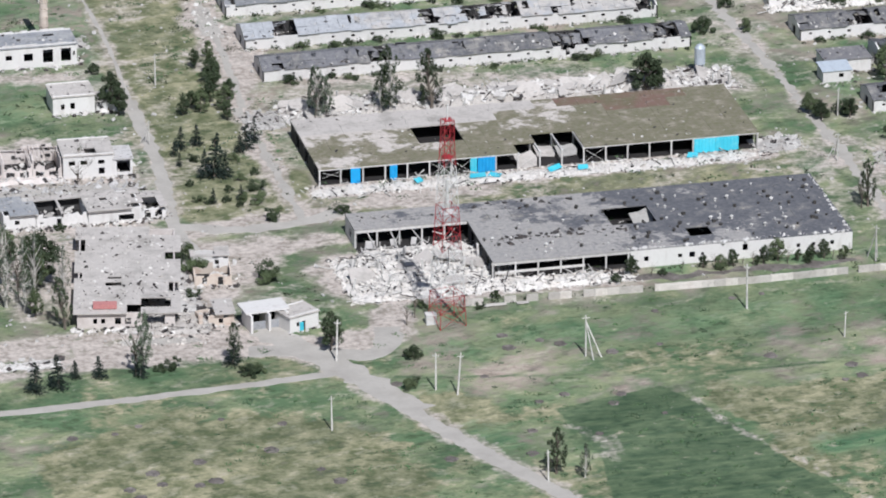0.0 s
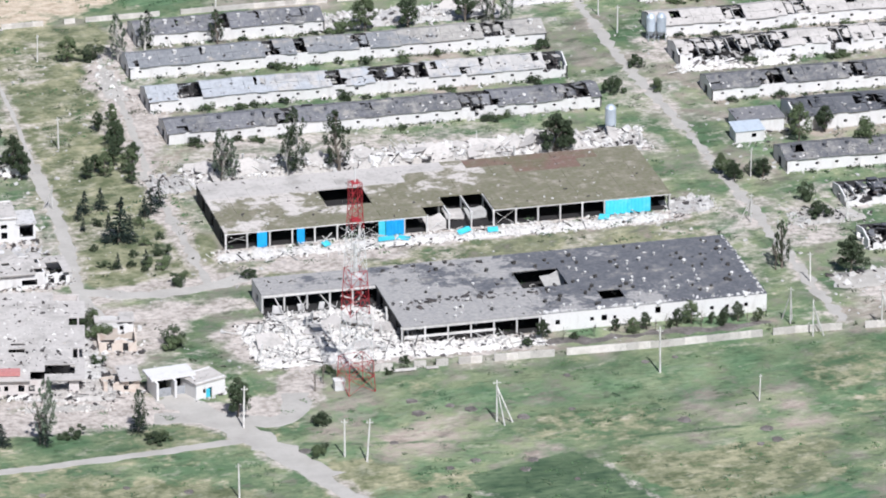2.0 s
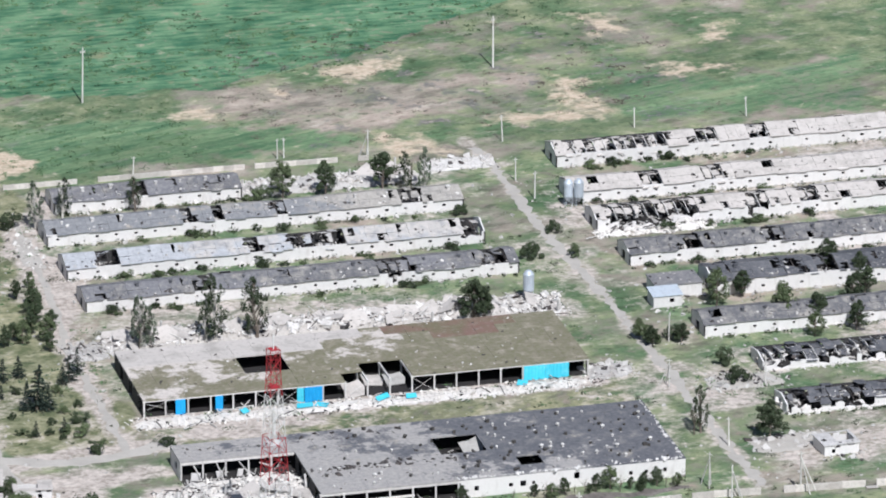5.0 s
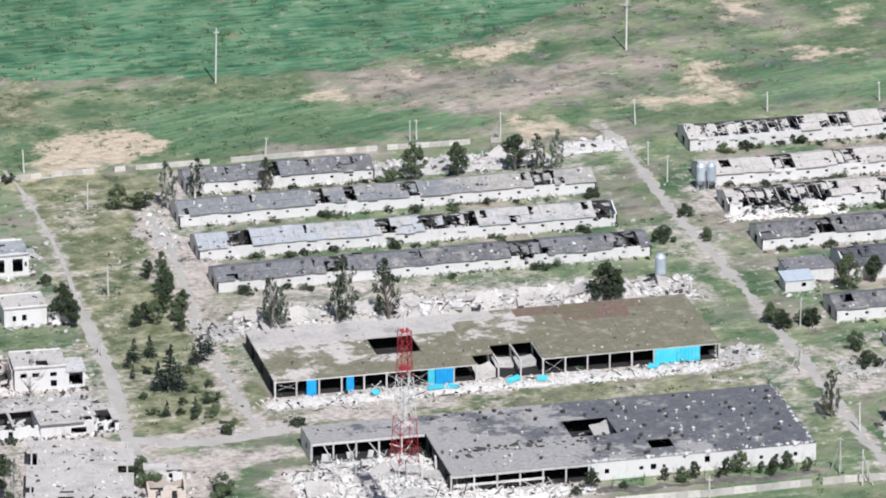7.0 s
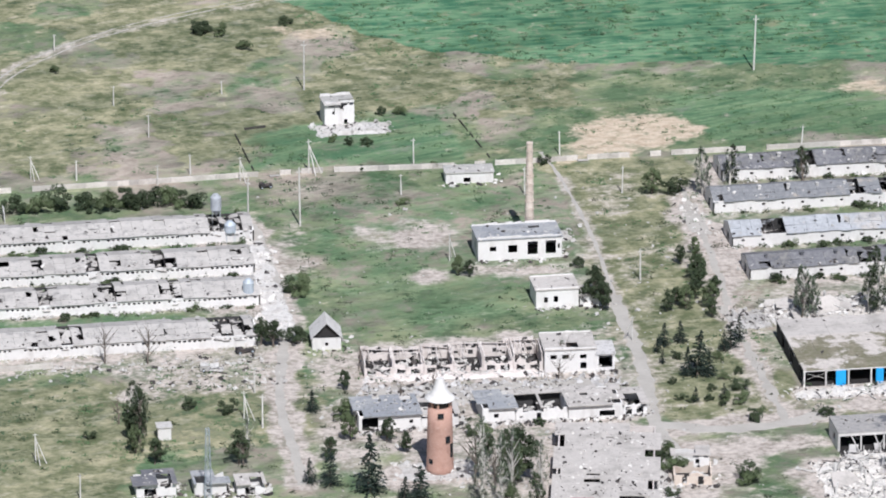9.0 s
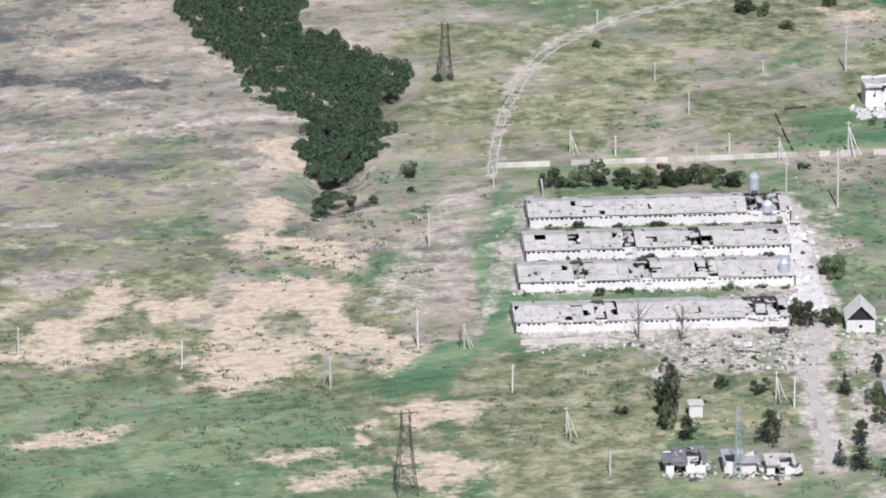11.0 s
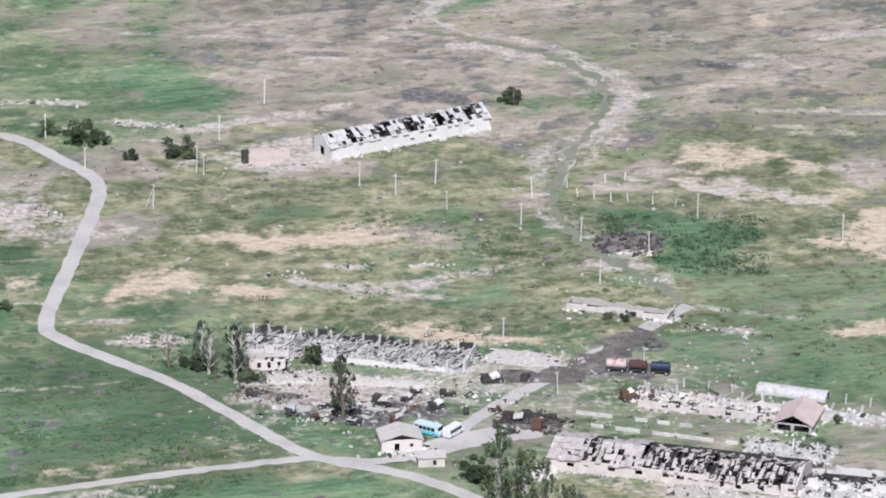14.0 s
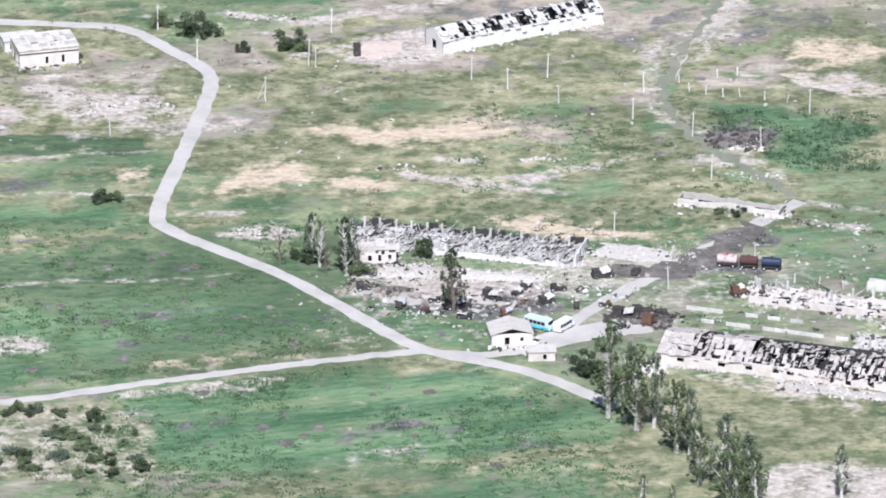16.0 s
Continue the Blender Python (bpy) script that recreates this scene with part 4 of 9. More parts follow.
    sown = mix(n, l, ramp(n, l, plus(tuft, (hue, 0.5)), 0.25, 0.6), sown, (0.23, 0.265, 0.175))
    sown = mix(n, l, ramp(n, l, plus(streak, (big, 0.9)), 0.48, 0.9), sown, (0.185, 0.215, 0.125))
    c = mix(n, l, edged(crop_, 0.25), c, sown)
    c = mix(n, l, edged(burnt_, 0.9), c, mix(n, l, ramp(n, l, plus(fine, (mid, 0.5)), -0.4, 0.5), (0.088, 0.086, 0.084), (0.195, 0.19, 0.18)))
    band = spread(noise_node(n, l, turned.outputs[0], 0.03, 4, 0.5, (0.5, 1.5, 1)))
    tone_ = mix(n, l, ramp(n, l, plus(band, (mid, 0.25)), -0.4, 0.4), (0.76, 0.80, 0.78), (1.2, 1.16, 1.16))
    c = mix(n, l, 1.0, c, tone_, "MULTIPLY")
    reed = mix(n, l, ramp(n, l, plus(tuft, (fine, 0.4)), -0.5, 0.4), (0.445, 0.352, 0.255), (0.63, 0.525, 0.405))
    c = mix(n, l, edged(straw_, 1.25, 0.25, 0.72), c, reed)
    c = mix(n, l, edged(bare_, 0.95, 0.26, 0.74), c, mix(n, l, ramp(n, l, plus(fine, (mid, 0.6)), -0.5, 0.5), (0.345, 0.298, 0.262), (0.59, 0.525, 0.472)))
    c = veil(c, plus(speck, (tuft, 0.6)), 0.45, 0.9, 0.5, (0.06, 0.07, 0.045))
    c = veil(c, plus(fine, (speck, 0.4)), 0.50, 0.95, 0.4, (0.52, 0.49, 0.43))
    l.new(c, b.inputs["Base Color"])
    b.inputs["Roughness"].default_value = 0.95
    b.inputs["Specular IOR Level"].default_value = 0.15
    bn = n.new("ShaderNodeBump")
    bn.inputs["Strength"].default_value, bn.inputs["Distance"].default_value = 0.5, 0.4
    l.new(plus(tuft, (fine, 0.5)), bn.inputs["Height"])
    l.new(bn.outputs["Normal"], b.inputs["Normal"])
    return m


gm.materials.append(ground_material())
tagged(new("ground", gm), "green and straw-coloured meadow with bare dusty patches", "ground", kind="structure")


# ---- roads ----
def ribbon(name, label, pts, width, material, z=0.05, fray=0.5, seed=1, category="road", step=2.5):
    """A strip along a smooth line through pts, with uneven edges."""
    rng = random.Random(seed)
    P = [Vector((*p, 0)) for p in pts]
    P = [P[0] * 2 - P[1], *P, P[-1] * 2 - P[-2]]
    line = []
    for a, b, c, d in zip(P, P[1:], P[2:], P[3:]):
        k = max(2, int((c - b).length / step))
        for i in range(k):
            t = i / k
            line.append(0.5 * ((2 * b) + (c - a) * t + (2 * a - 5 * b + 4 * c - d) * t * t + (3 * b - a - 3 * c + d) * t ** 3))
    line.append(P[-2])
    bm = bmesh.new()
    prev = None
    for i, p in enumerate(line):
        q = line[min(i + 1, len(line) - 1)] - line[max(i - 1, 0)]
        side = Vector((-q.y, q.x, 0)).normalized()
        w0, w1 = (width / 2 + rng.uniform(-fray, fray) for _ in range(2))
        row = [bm.verts.new(p + side * w0 + Vector((0, 0, -0.1))), bm.verts.new(p + side * (w0 - 0.25) + Vector((0, 0, z))), bm.verts.new(p - side * (w1 - 0.25) + Vector((0, 0, z))), bm.verts.new(p - side * w1 + Vector((0, 0, -0.1)))]
        if prev:
            for k in range(3):
                bm.faces.new((prev[k], row[k], row[k + 1], prev[k + 1]))
        prev = row
    bm.faces.ensure_lookup_table()
    bm.normal_update()
    if sum(f.normal.z for f in bm.faces) < 0:
        bmesh.ops.reverse_faces(bm, faces=bm.faces)
    ob = new(name, to_mesh(name, bm, material))
    return tagged(ob, label, category, kind="structure")


ribbon("road", "pale dusty service road between the barn rows", [(135.5, 178), (137, 160), (137, 107), (139.5, 61), (141, 5), (141, -47), (142, -84)], 3.1, M_GRAVEL, fray=1.1, step=2.0)
ribbon("road", "grey lane leading to the boiler house", [(-38, 185), (-36, 164), (-35, 121), (-36, 95), (-37, 70)], 1.3, M_GRAVEL, 0.045, 0.3, 2)
ribbon("road", "grey main lane through the compound", [(-37, 72), (-38, 32), (-40, 5), (-42, -19), (-40, -40), (-37, -60)], 4.0, M_GRAVEL, 0.05, 0.6, 12)
ribbon("road", "wide dusty approach road from the gate", [(-33, -88), (-29, -100), (-21, -118), (-9, -147), (2, -174), (14, -200), (40, -262)], 5.2, M_GRAVEL, 0.062, 0.7, 13)
ribbon("road", "broad dusty forecourt of the gate", [(-34, -91), (-29, -101), (-22, -114), (-14, -130), (-6, -148)], 8.4, M_GRAVEL, 0.058, 1.4, 33)
ribbon("road", "dusty turning place before the gate", [(-40, -103), (-26, -106), (-12, -112), (-5, -106), (-3, -96)], 7.0, M_GRAVEL, 0.055, 0.7, 14)
ribbon("road", "dusty cross lane between the halls", [(-42, -20), (-25, -25), (-8, -23), (2, -18)], 5.0, M_GRAVEL, 0.044, 0.9, 15)
ribbon("road", "pale lane beside the hall gable", [(-9, -22), (-9, 5), (-9, 35), (-10, 60)], 2.8, M_GRAVEL, 0.04, 0.9, 16)
ribbon("road", "pale lane along the barn gables", [(-8, 60), (-6, 90), (-5, 120), (-4, 150)], 2.2, M_GRAVEL, 0.042, 0.5, 17)
ribbon("road", "asphalt apron among the parked machines", [(-444, -101), (-434, -92), (-424, -86), (-413, -82)], 10.0, M_ASPHALT, 0.058, 1.0, 19)
ribbon("dirt_track", "scorched soil strip on the yard road", [(-425, -48), (-412, -50), (-403, -42), (-395, -28), (-388, -18)], 9.0, M_SOIL, 0.075, 2.6, 18, "track")
ribbon("dirt_track", "dark churned soil beside the parked tanks", [(-408, -40), (-398, -39), (-386, -41)], 5.0, M_SOIL, 0.07, 2.2, 28, "track")
ribbon("road", "narrow pale road along the front meadow", [(-160, -128), (-99.8, -127.1), (-60, -125), (-22, -121.5)], 3.6, M_GRAVEL, 0.045, 0.4, 3)
ribbon("road", "dusty yard road beside the destroyed barns", [(-126, 140), (-125.3, 124.3), (-126.3, 69), (-135, 14), (-136, -24), (-137, -45)], 3.0, M_GRAVEL, 0.05, 0.4, 4)
ribbon("road", "winding asphalt road past the field", [(-640, 112), (-586.5, 110.2), (-563, 107.6), (-549, 93), (-538, 79), (-535.5, 62), (-538.1, 16.1), (-540, -20), (-534, -33), (-503.4, -59.6), (-472.5, -95.9), (-461, -104), (-440, -113), (-418, -132)], 4.4, M_ASPHALT, 0.06, 0.3, 5)
ribbon("road", "straight side road joining at the junction", [(-640, -165), (-563.6, -139.3), (-524.7, -123.3), (-485, -108), (-466, -102)], 3.5, M_ASPHALT, 0.05, 0.45, 6)
ribbon("road", "yard entrance of grey asphalt", [(-462, -103.5), (-450, -103), (-438, -95), (-426, -72), (-409, -46), (-393, -23), (-378, -1)], 4.4, M_ASPHALT, 0.055, 0.5, 7)
ribbon("dirt_track", "pale wheel track over the hillside", [(-443, 193), (-457, 210), (-452, 224), (-442, 246), (-435, 270), (-422, 300), (-408, 340)], 1.6, M_GRAVEL, 0.03, 0.6, 8, "track")
ribbon("dirt_track", "overgrown greenish track curving over the hillside", [(-467, 198), (-456, 196), (-443, 191), (-430, 185), (-419, 177), (-409, 165), (-404, 151), (-405, 134), (-409, 114), (-414, 95), (-416, 74), (-413, 56), (-407, 41), (-398, 28), (-388, 14), (-380, 2)], 3.2, M_TRACK, 0.04, 1.5, 8, "track")
ribbon("dirt_track", "pale rut beside the overgrown track", [(-440, 193.5), (-424, 186), (-410, 173.5), (-400.5, 157), (-400, 138), (-404, 116), (-411, 97), (-413.5, 80)], 1.0, M_GRAVEL, 0.034, 0.5, 29, "track")
ribbon("dirt_track", "dark bare soil along the foot of the hall", [(64, -80), (80, -80.5), (96, -80), (110, -81), (124, -80)], 4.0, M_SOIL, 0.03, 1.5, 48, "track")
for k in (-1.1, 1.1):
    ribbon("dirt_track", "pale wheel track climbing beside the thicket", [(-206 + k, 168), (-201 + k, 205), (-195 + k, 231), (-180 + k, 273 - k), (-147 + k, 306 - k), (-100 + k, 330 - k)], 0.9, M_GRAVEL, 0.03, 0.25, 9, "track")
# ---- barns: long houses with a pitched roof of panels ----
def gable(bm, x0, x1, W, h, rise, door=None):
    """An end wall with its triangle; door: (from, to, head)."""
    cuts = [(door[0], door[1], 0.0, door[2])] if door else []
    wall_y(bm, 0, W, x0, x1, h, cuts)
    vs = [[bm.verts.new((x, y, z)) for y, z in ((0, h), (W, h), (W / 2, h + rise))] for x in (x0, x1)]
    bm.faces.new(vs[0][::-1])
    bm.faces.new(vs[1])
    for k in range(3):
        j = (k + 1) % 3
        bm.faces.new((vs[0][k], vs[0][j], vs[1][j], vs[1][k]))


def in_any(v, spans):
    return any(a <= v <= b for a, b in spans)


def barn(name, label, x, y, L, W, h, rise, roof, seed, gone=(), damage=0.05, cell=6.0, rows=1, rot=0.0, wall=None, win=(5.5, 0.8, 1.5, 2.2), broken=(), vents=0, group="", sag=0.25, keep_ridge=False, loss=0.8, frame_mat=None, vent_mat=None):
    rng = random.Random(seed)
    wall = wall or M_WHITE
    ph = rng.uniform(0, 6.28)

    def settled(u):
        """How far the old roof has sunk at u."""
        return 0.10 * math.sin(u * 0.12 + ph) + 0.05 * math.sin(u * 0.53 + 2 * ph) - 0.12
    top = thing(name, label, "barn", pose(x, y, 0, 0, 0, rot), group)
    step, w, lo, hi = win
    bm = bmesh.new()
    a = 0.0
    for s0, s1 in (*broken, (L, L)):
        wall_x(bm, a, s0, 0, 0.4, h, windows(a, s0, step, w, lo, hi, rng, 0.15))
        wall_x(bm, s0, s1, 0, 0.4, h * 0.85, (), 0, h * 0.8, rng)
        a = s1
    part("front_wall", bm, wall, top)
    # The back wall is dark all over to paint the barn's inner shade.
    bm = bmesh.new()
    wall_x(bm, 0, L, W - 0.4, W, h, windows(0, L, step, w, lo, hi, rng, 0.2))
    part("back_wall", bm, M_SOOTSHADE, top)
    for x0 in (0.0, L - 0.4):
        bm = bmesh.new()
        gable(bm, x0 + 0.003, x0 + 0.397, W, h, rise, (W * 0.36, W * 0.64, 2.6))
        part("gable_wall", bm, wall, top)
    # Floor darkened in colour for the shade indoors.
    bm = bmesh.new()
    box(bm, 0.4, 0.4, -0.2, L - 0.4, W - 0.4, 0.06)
    part("floor_slab", bm, M_INNERSHADE, top)
    # roof panels
    slope = math.hypot(W / 2, rise)
    ang = math.atan2(rise, W / 2)
    n = max(1, round(L / cell))
    cw, cd = L / n, (slope + 0.45) / rows
    full = to_mesh("roof_panel", ragged_slab(cw - 0.04, cd - 0.03, 0.13, rng), roof)
    torn = [to_mesh("roof_panel", ragged_slab(cw - 0.04, cd - 0.03, 0.13, rng, cw * f), roof) for f in (0.35, 0.6, 0.85)]
    for side in (0, 1):
        for i in range(n):
            for j in range(rows):
                u = (i + 0.5) * cw
                lost = in_any(u, gone)
                near = in_any(u + cw, gone) or in_any(u - cw, gone)
                p = rng.random()
                if lost and p < ((0.06 if keep_ridge else 0.25) if side else ((0.97, 0.22)[min(j, 1)] if keep_ridge else loss)):
                    continue
                if p < damage * 0.3:
                    continue
                me = rng.choice(torn) if (lost or (near and p < 0.4) or p < damage * 1.4) else full
                v = (j + 0.5) * cd - 0.45 + (rng.uniform(-0.15, 0.15) if j == 0 else 0)
                yy, zz = v * math.cos(ang), h + v * math.sin(ang) + 0.02
                drop = rng.uniform(0.4, 1.6) if lost else (rng.uniform(0, sag) if p < damage * 3 else rng.uniform(0, 0.05))
                tilt = pose(0, 0, 0, rng.gauss(0, 9) if (lost or p < damage * 2) else rng.gauss(0, 0.5), rng.gauss(0, 8) if lost else rng.gauss(0, 0.5), 180 if rng.random() < 0.5 else 0)
                m = Matrix.Translation((u, yy, zz - drop - settled(u))) @ pose(0, 0, 0, 0, math.degrees(math.atan(settled(u + 0.5) - settled(u - 0.5))), 0) @ pose(0, 0, 0, math.degrees(ang)) @ tilt
                if side:
                    m = Matrix.Translation((0, W, 0)) @ Matrix.Diagonal((1, -1, 1, 1)) @ m
                piece("roof_panel", me, top, m)
    for mat_, much in ((M_BURNTSHADE, 0.5), (M_RUBBLE, 0.55)):
        bm = bmesh.new()

        def on_roof(q):
            u, v = q.uniform(0.5, L - 0.5), abs(q.gauss(0, 0.36)) * W * 0.5
            return Vector((u, min(v, W * 0.48), h + rise * min(v / (W / 2), 0.96) + 0.22 - settled(u)))
        chunks(bm, rng, int(L * much * (1.6 if damage > 0.1 else 1.0)), on_roof, 0.3, 1.5, 0.22)
        part("roof_litter", bm, mat_, top, "loose fragments lying on the roof", "stuff")
    # trusses
    bm = bmesh.new()
    k = max(2, round(L / 3.0))
    for i in range(k + 1):
        u = 0.2 + (L - 0.4) * i / k
        for s in (0, 1):
            beam(bm, (u, 0.1 if s == 0 else W - 0.1, h - 0.35), (u, W / 2, h + rise - 0.5), 0.28)
        beam(bm, (u, 0.1, h - 0.4), (u, W - 0.1, h - 0.4), 0.24)
    # Trusses default to a dark colour that paints shade below the roof.
    part("roof_frame", bm, frame_mat or M_BURNTSHADE, top)
    # fallen sheets and blocks inside the open bays and along the foot of the wall
    bm = bmesh.new()
    for s0, s1 in gone:
        chunks(bm, rng, int(10 + 2.2 * (s1 - s0)), lambda r: Vector((r.uniform(s0, s1), r.uniform(0.6, W - 0.6), r.uniform(0.1, 1.5))), 0.6, 3.2, 0.2)
    chunks(bm, rng, int(L * 1.5), lambda r: Vector((r.uniform(0, L), -abs(r.gauss(0, 0.9)) - 0.1, r.uniform(0.0, 0.35))), 0.35, 2.2, 0.4)
    part("debris", bm, M_RUBBLE, top, "pale fallen blocks and sheets", "stuff")
    if vents:
        bmv = bmesh.new()
        box(bmv, -0.35, -0.35, -0.5, 0.35, 0.35, 0.9)
        box(bmv, -0.5, -0.5, 0.9, 0.5, 0.5, 1.05)
        vm = to_mesh("roof_vent", bmv, vent_mat or M_DARKBIT)
        for i in range(vents):
            u = L * (i + 0.5) / vents + rng.uniform(-1, 1)
            if in_any(u, gone):
                continue
            v = W * 0.5 * 0.72
            piece("roof_vent", vm, top, pose(u, v, h + rise * 0.72 - settled(u), rng.uniform(-6, 6), rng.uniform(-6, 6), 0) @ Matrix.Scale(rng.uniform(0.75, 1.2), 4))
    return top


G1 = "barns in the middle rows"
barn("barn", "white limewashed barn with dark bitumen roof, shell-damaged", 8, 154, 54, 12, 3.3, 1.9, M_BARNROOF_B, 1, [(23, 28)], 0.03, 3.0, 2, keep_ridge=True, vents=8, group=G1, vent_mat=M_COLUMN)
barn("barn", "white limewashed barn with grey roof torn at the eaves", 1, 129.5, 119, 12, 3.3, 1.9, M_BARNROOF_A, 2, [(38, 43), (47, 51), (64, 69), (102, 107)], 0.025, 3.0, 2, keep_ridge=True, vents=14, group=G1, vent_mat=M_COLUMN)
barn("barn", "white barn with pale grey sheet roof, holed in the middle", 1, 102.5, 118, 12, 3.3, 2.1, M_BARNROOF_C, 3, [(8, 14), (50, 54), (65, 79), (111, 118)], 0.06, 3.0, 2, vents=0, group=G1, broken=[(111, 117)])
barn("barn", "white barn with dark grey roof broken near its ends", 1, 77.5, 121, 12, 3.2, 1.7, M_BARNROOF_B, 4, [(30, 36), (82, 90), (112, 118)], 0.04, 3.0, 2, keep_ridge=True, vents=12, group=G1, broken=[(84, 88)])
G2 = "barns beyond the service road"
barn("barn", "white roofless barn with bare trusses and slate remains", 154, 156, 100, 12, 3.6, 2.0, M_DUSTROOF, 5, [(3, 33), (42, 48), (58, 64)], 0.05, 3.0, 2, group=G2, loss=0.5, frame_mat=M_COLUMN)
barn("barn", "white barn with grey slate roof, partly caved in", 150, 126.5, 106, 12, 3.4, 1.8, M_DUSTROOF, 6, [(22, 27), (40, 44)], 0.04, 3.0, 2, group=G2, loss=0.6, frame_mat=M_COLUMN)
barn("barn", "white barn with its front wall fallen outward", 151, 103, 104, 12, 3.4, 1.8, M_DUSTROOF, 7, [(2, 30), (44, 50), (60, 64)], 0.06, 3.0, 2, group=G2, broken=[(4, 30), (44, 50)], keep_ridge=True, frame_mat=M_COLUMN)
barn("barn", "white barn with dark bitumen roof and torn eaves", 152.5, 75, 100, 12, 3.3, 1.8, M_BARNROOF_B, 8, [(16, 21), (38, 43)], 0.05, 3.0, 2, keep_ridge=True, vents=12, group=G2)
barn("barn", "white barn with nearly black bitumen roof", 168, 47, 84, 14, 4.2, 1.8, M_DARKBIT, 9, [(30, 36)], 0.08, 3.0, 2, keep_ridge=True, vents=6, group=G2)
barn("barn", "white barn with grey bitumen roof and small vents", 157, 18.5, 92, 12, 3.3, 1.8, M_BARNROOF_B, 10, [(58, 66)], 0.02, 3.0, 2, keep_ridge=True, vents=12, group=G2)
barn("barn", "open barn with sagging dark roof on leaning posts", 165, -9, 84, 11, 2.8, 1.0, M_DARKBIT, 11, [(0, 9), (20, 30), (44, 50)], 0.22, 3.0, 2, group=G2, broken=[(0, 50)], sag=1.4, frame_mat=M_COLUMN)
barn("barn", "white barn with dark roof lying half buried in rubble", 162, -40, 88, 11, 2.9, 1.2, M_DARKBIT, 12, [(0, 5), (14, 22), (34, 40)], 0.2, 3.0, 2, keep_ridge=True, vents=4, group=G2, broken=[(0, 24)], sag=1.0)
G3 = "slate-roofed barns on the far side"
for k, (bx, by, bl) in enumerate(((-199, 127.5, 72), (-202, 102.5, 72), (-205.5, 79.5, 74), (-209, 50.5, 73))):
    barn("barn", "white barn with shattered pale slate roof", bx, by, bl, 14, 3.1, 1.6, M_DUSTSLATE, 20 + k, [[(60, 68)], [(28, 31), (44, 47)], [(14, 18), (33, 36), (50, 54)], [(20, 23), (62, 70)]][k], 0.045, 3.0, 3, group=G3, win=(1.35, 0.6, 2.0, 2.6), loss=0.2, sag=0.5)
barn("barn", "long white barn with torn slate roof on the slope", -476, 95, 49.3, 10, 3.6, 2.4, M_SLATE, 30, [(6, 9), (16, 19), (24, 28), (33, 36), (42, 46)], 0.35, 1.7, 3, 32.0, win=(60, 1, 1, 2))
barn("barn", "burnt-out white barn with collapsed roof and bare rafters", -410, -105.6, 62, 16, 3.0, 2.2, M_PINKSLATE, 31, [(9, 12), (22, 62)], 0.14, 1.5, 4, -13.0, wall=M_PINKWALL, win=(3.4, 1.6, 1.2, 2.2), broken=[(40, 58)], loss=0.34)


# ---- the two flat-roofed halls ----
def hall_roof(top, nx, ny, bx, by, h, pick, hanging, rng, t=0.3):
    """Roof slabs on a grid of bays; pick(i, j) gives a material or None where the slab is gone."""
    meshes = {}
    for i in range(nx):
        for j in range(ny):
            m = pick(i, j)
            if m is None:
                continue
            if m.name not in meshes:
                bm = bmesh.new()
                box(bm, -bx / 2 + 0.012, -by / 2 + 0.012, 0, bx / 2 - 0.012, by / 2 - 0.012, t)
                meshes[m.name] = to_mesh("roof_slab", bm, m)
            piece("roof_slab", meshes[m.name], top, pose((i + 0.5) * bx, (j + 0.5) * by, h + rng.uniform(-0.03, 0.03), rng.gauss(0, 0.15), rng.gauss(0, 0.15), 0))
    for x, y, z, rx, ry, m in hanging:
        bm = bmesh.new()
        v = prism(bm, [(-2.8, -2.6), (1.8, -2.9), (2.7, -0.4), (1.9, 2.5), (-0.4, 2.2), (-2.9, 2.9)], 0, t)
        piece("fallen_slab", to_mesh("fallen_slab", bm, m), top, pose(x, y, z, rx, ry, 0))


def column_mesh(h, w=0.4):
    bm = bmesh.new()
    box(bm, -w / 2, -w / 2, 0, w / 2, w / 2, h)
    box(bm, -w * 0.8, -w * 0.8, h - 0.55, w * 0.8, w * 0.8, h - 0.012)
    return to_mesh("column", bm, M_COLUMN)


rng = random.Random(40)
blue = thing("blue_hall", "flat-roofed hall with open front bays and blue panels", "hall", pose(0, 0, 0))
BH = 4.5


def blue_pick(i, j):
    if (i in (5, 6) and j in (2, 3)) or (i in (10, 11) and j < 2) or (i == 9 and j == 0):
        return None
    return M_RUSTROOF if (i in (12, 13, 14, 15, 16, 17) and j == 5) or (i in (14, 15, 16) and j == 4) else M_DUSTROOF if i < 11 and (j == 5 or (j == 4 and i < 9)) else M_BLUEHALL_ROOF


hall_roof(blue, 20, 6, 6.0, 6.0, BH, blue_pick, [(63.5, 8.4, 0.9, 10, 4, M_DUSTROOF), (69.3, 7.6, 1.0, 12, -6, M_CONCRETE), (36, 15, 0.8, -10, 4, M_DUSTROOF), (57, 2.4, 1.4, 30, -14, M_DUSTROOF)], rng)
cm = column_mesh(BH)
for i in range(21):
    for j in range(0, 7):
        if j in (0, 2, 6) or i == 0:
            piece("column", cm, blue, pose(min(max(i * 6.0, 0.3), 119.7), min(max(j * 6.0, 0.3), 35.7), 0))
bm = bmesh.new()
box(bm, 0, 0.05, BH - 0.36, 54, 0.4, BH - 0.02)
part("front_beam", bm, M_COLUMN, blue)
bm = bmesh.new()
box(bm, 72, 0.05, BH - 0.36, 120, 0.4, BH - 0.02)
part("front_beam", bm, M_COLUMN, blue)
for s0 in (60, 66, 72):
    bm = bmesh.new()
    box(bm, s0 - 0.2, 0.4, BH - 0.6, s0 + 0.2, 12, BH - 0.03)
    part("cross_beam", bm, M_COLUMN, blue)
# Near-black back and end walls carry the hall's shade in their colour.
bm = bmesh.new()
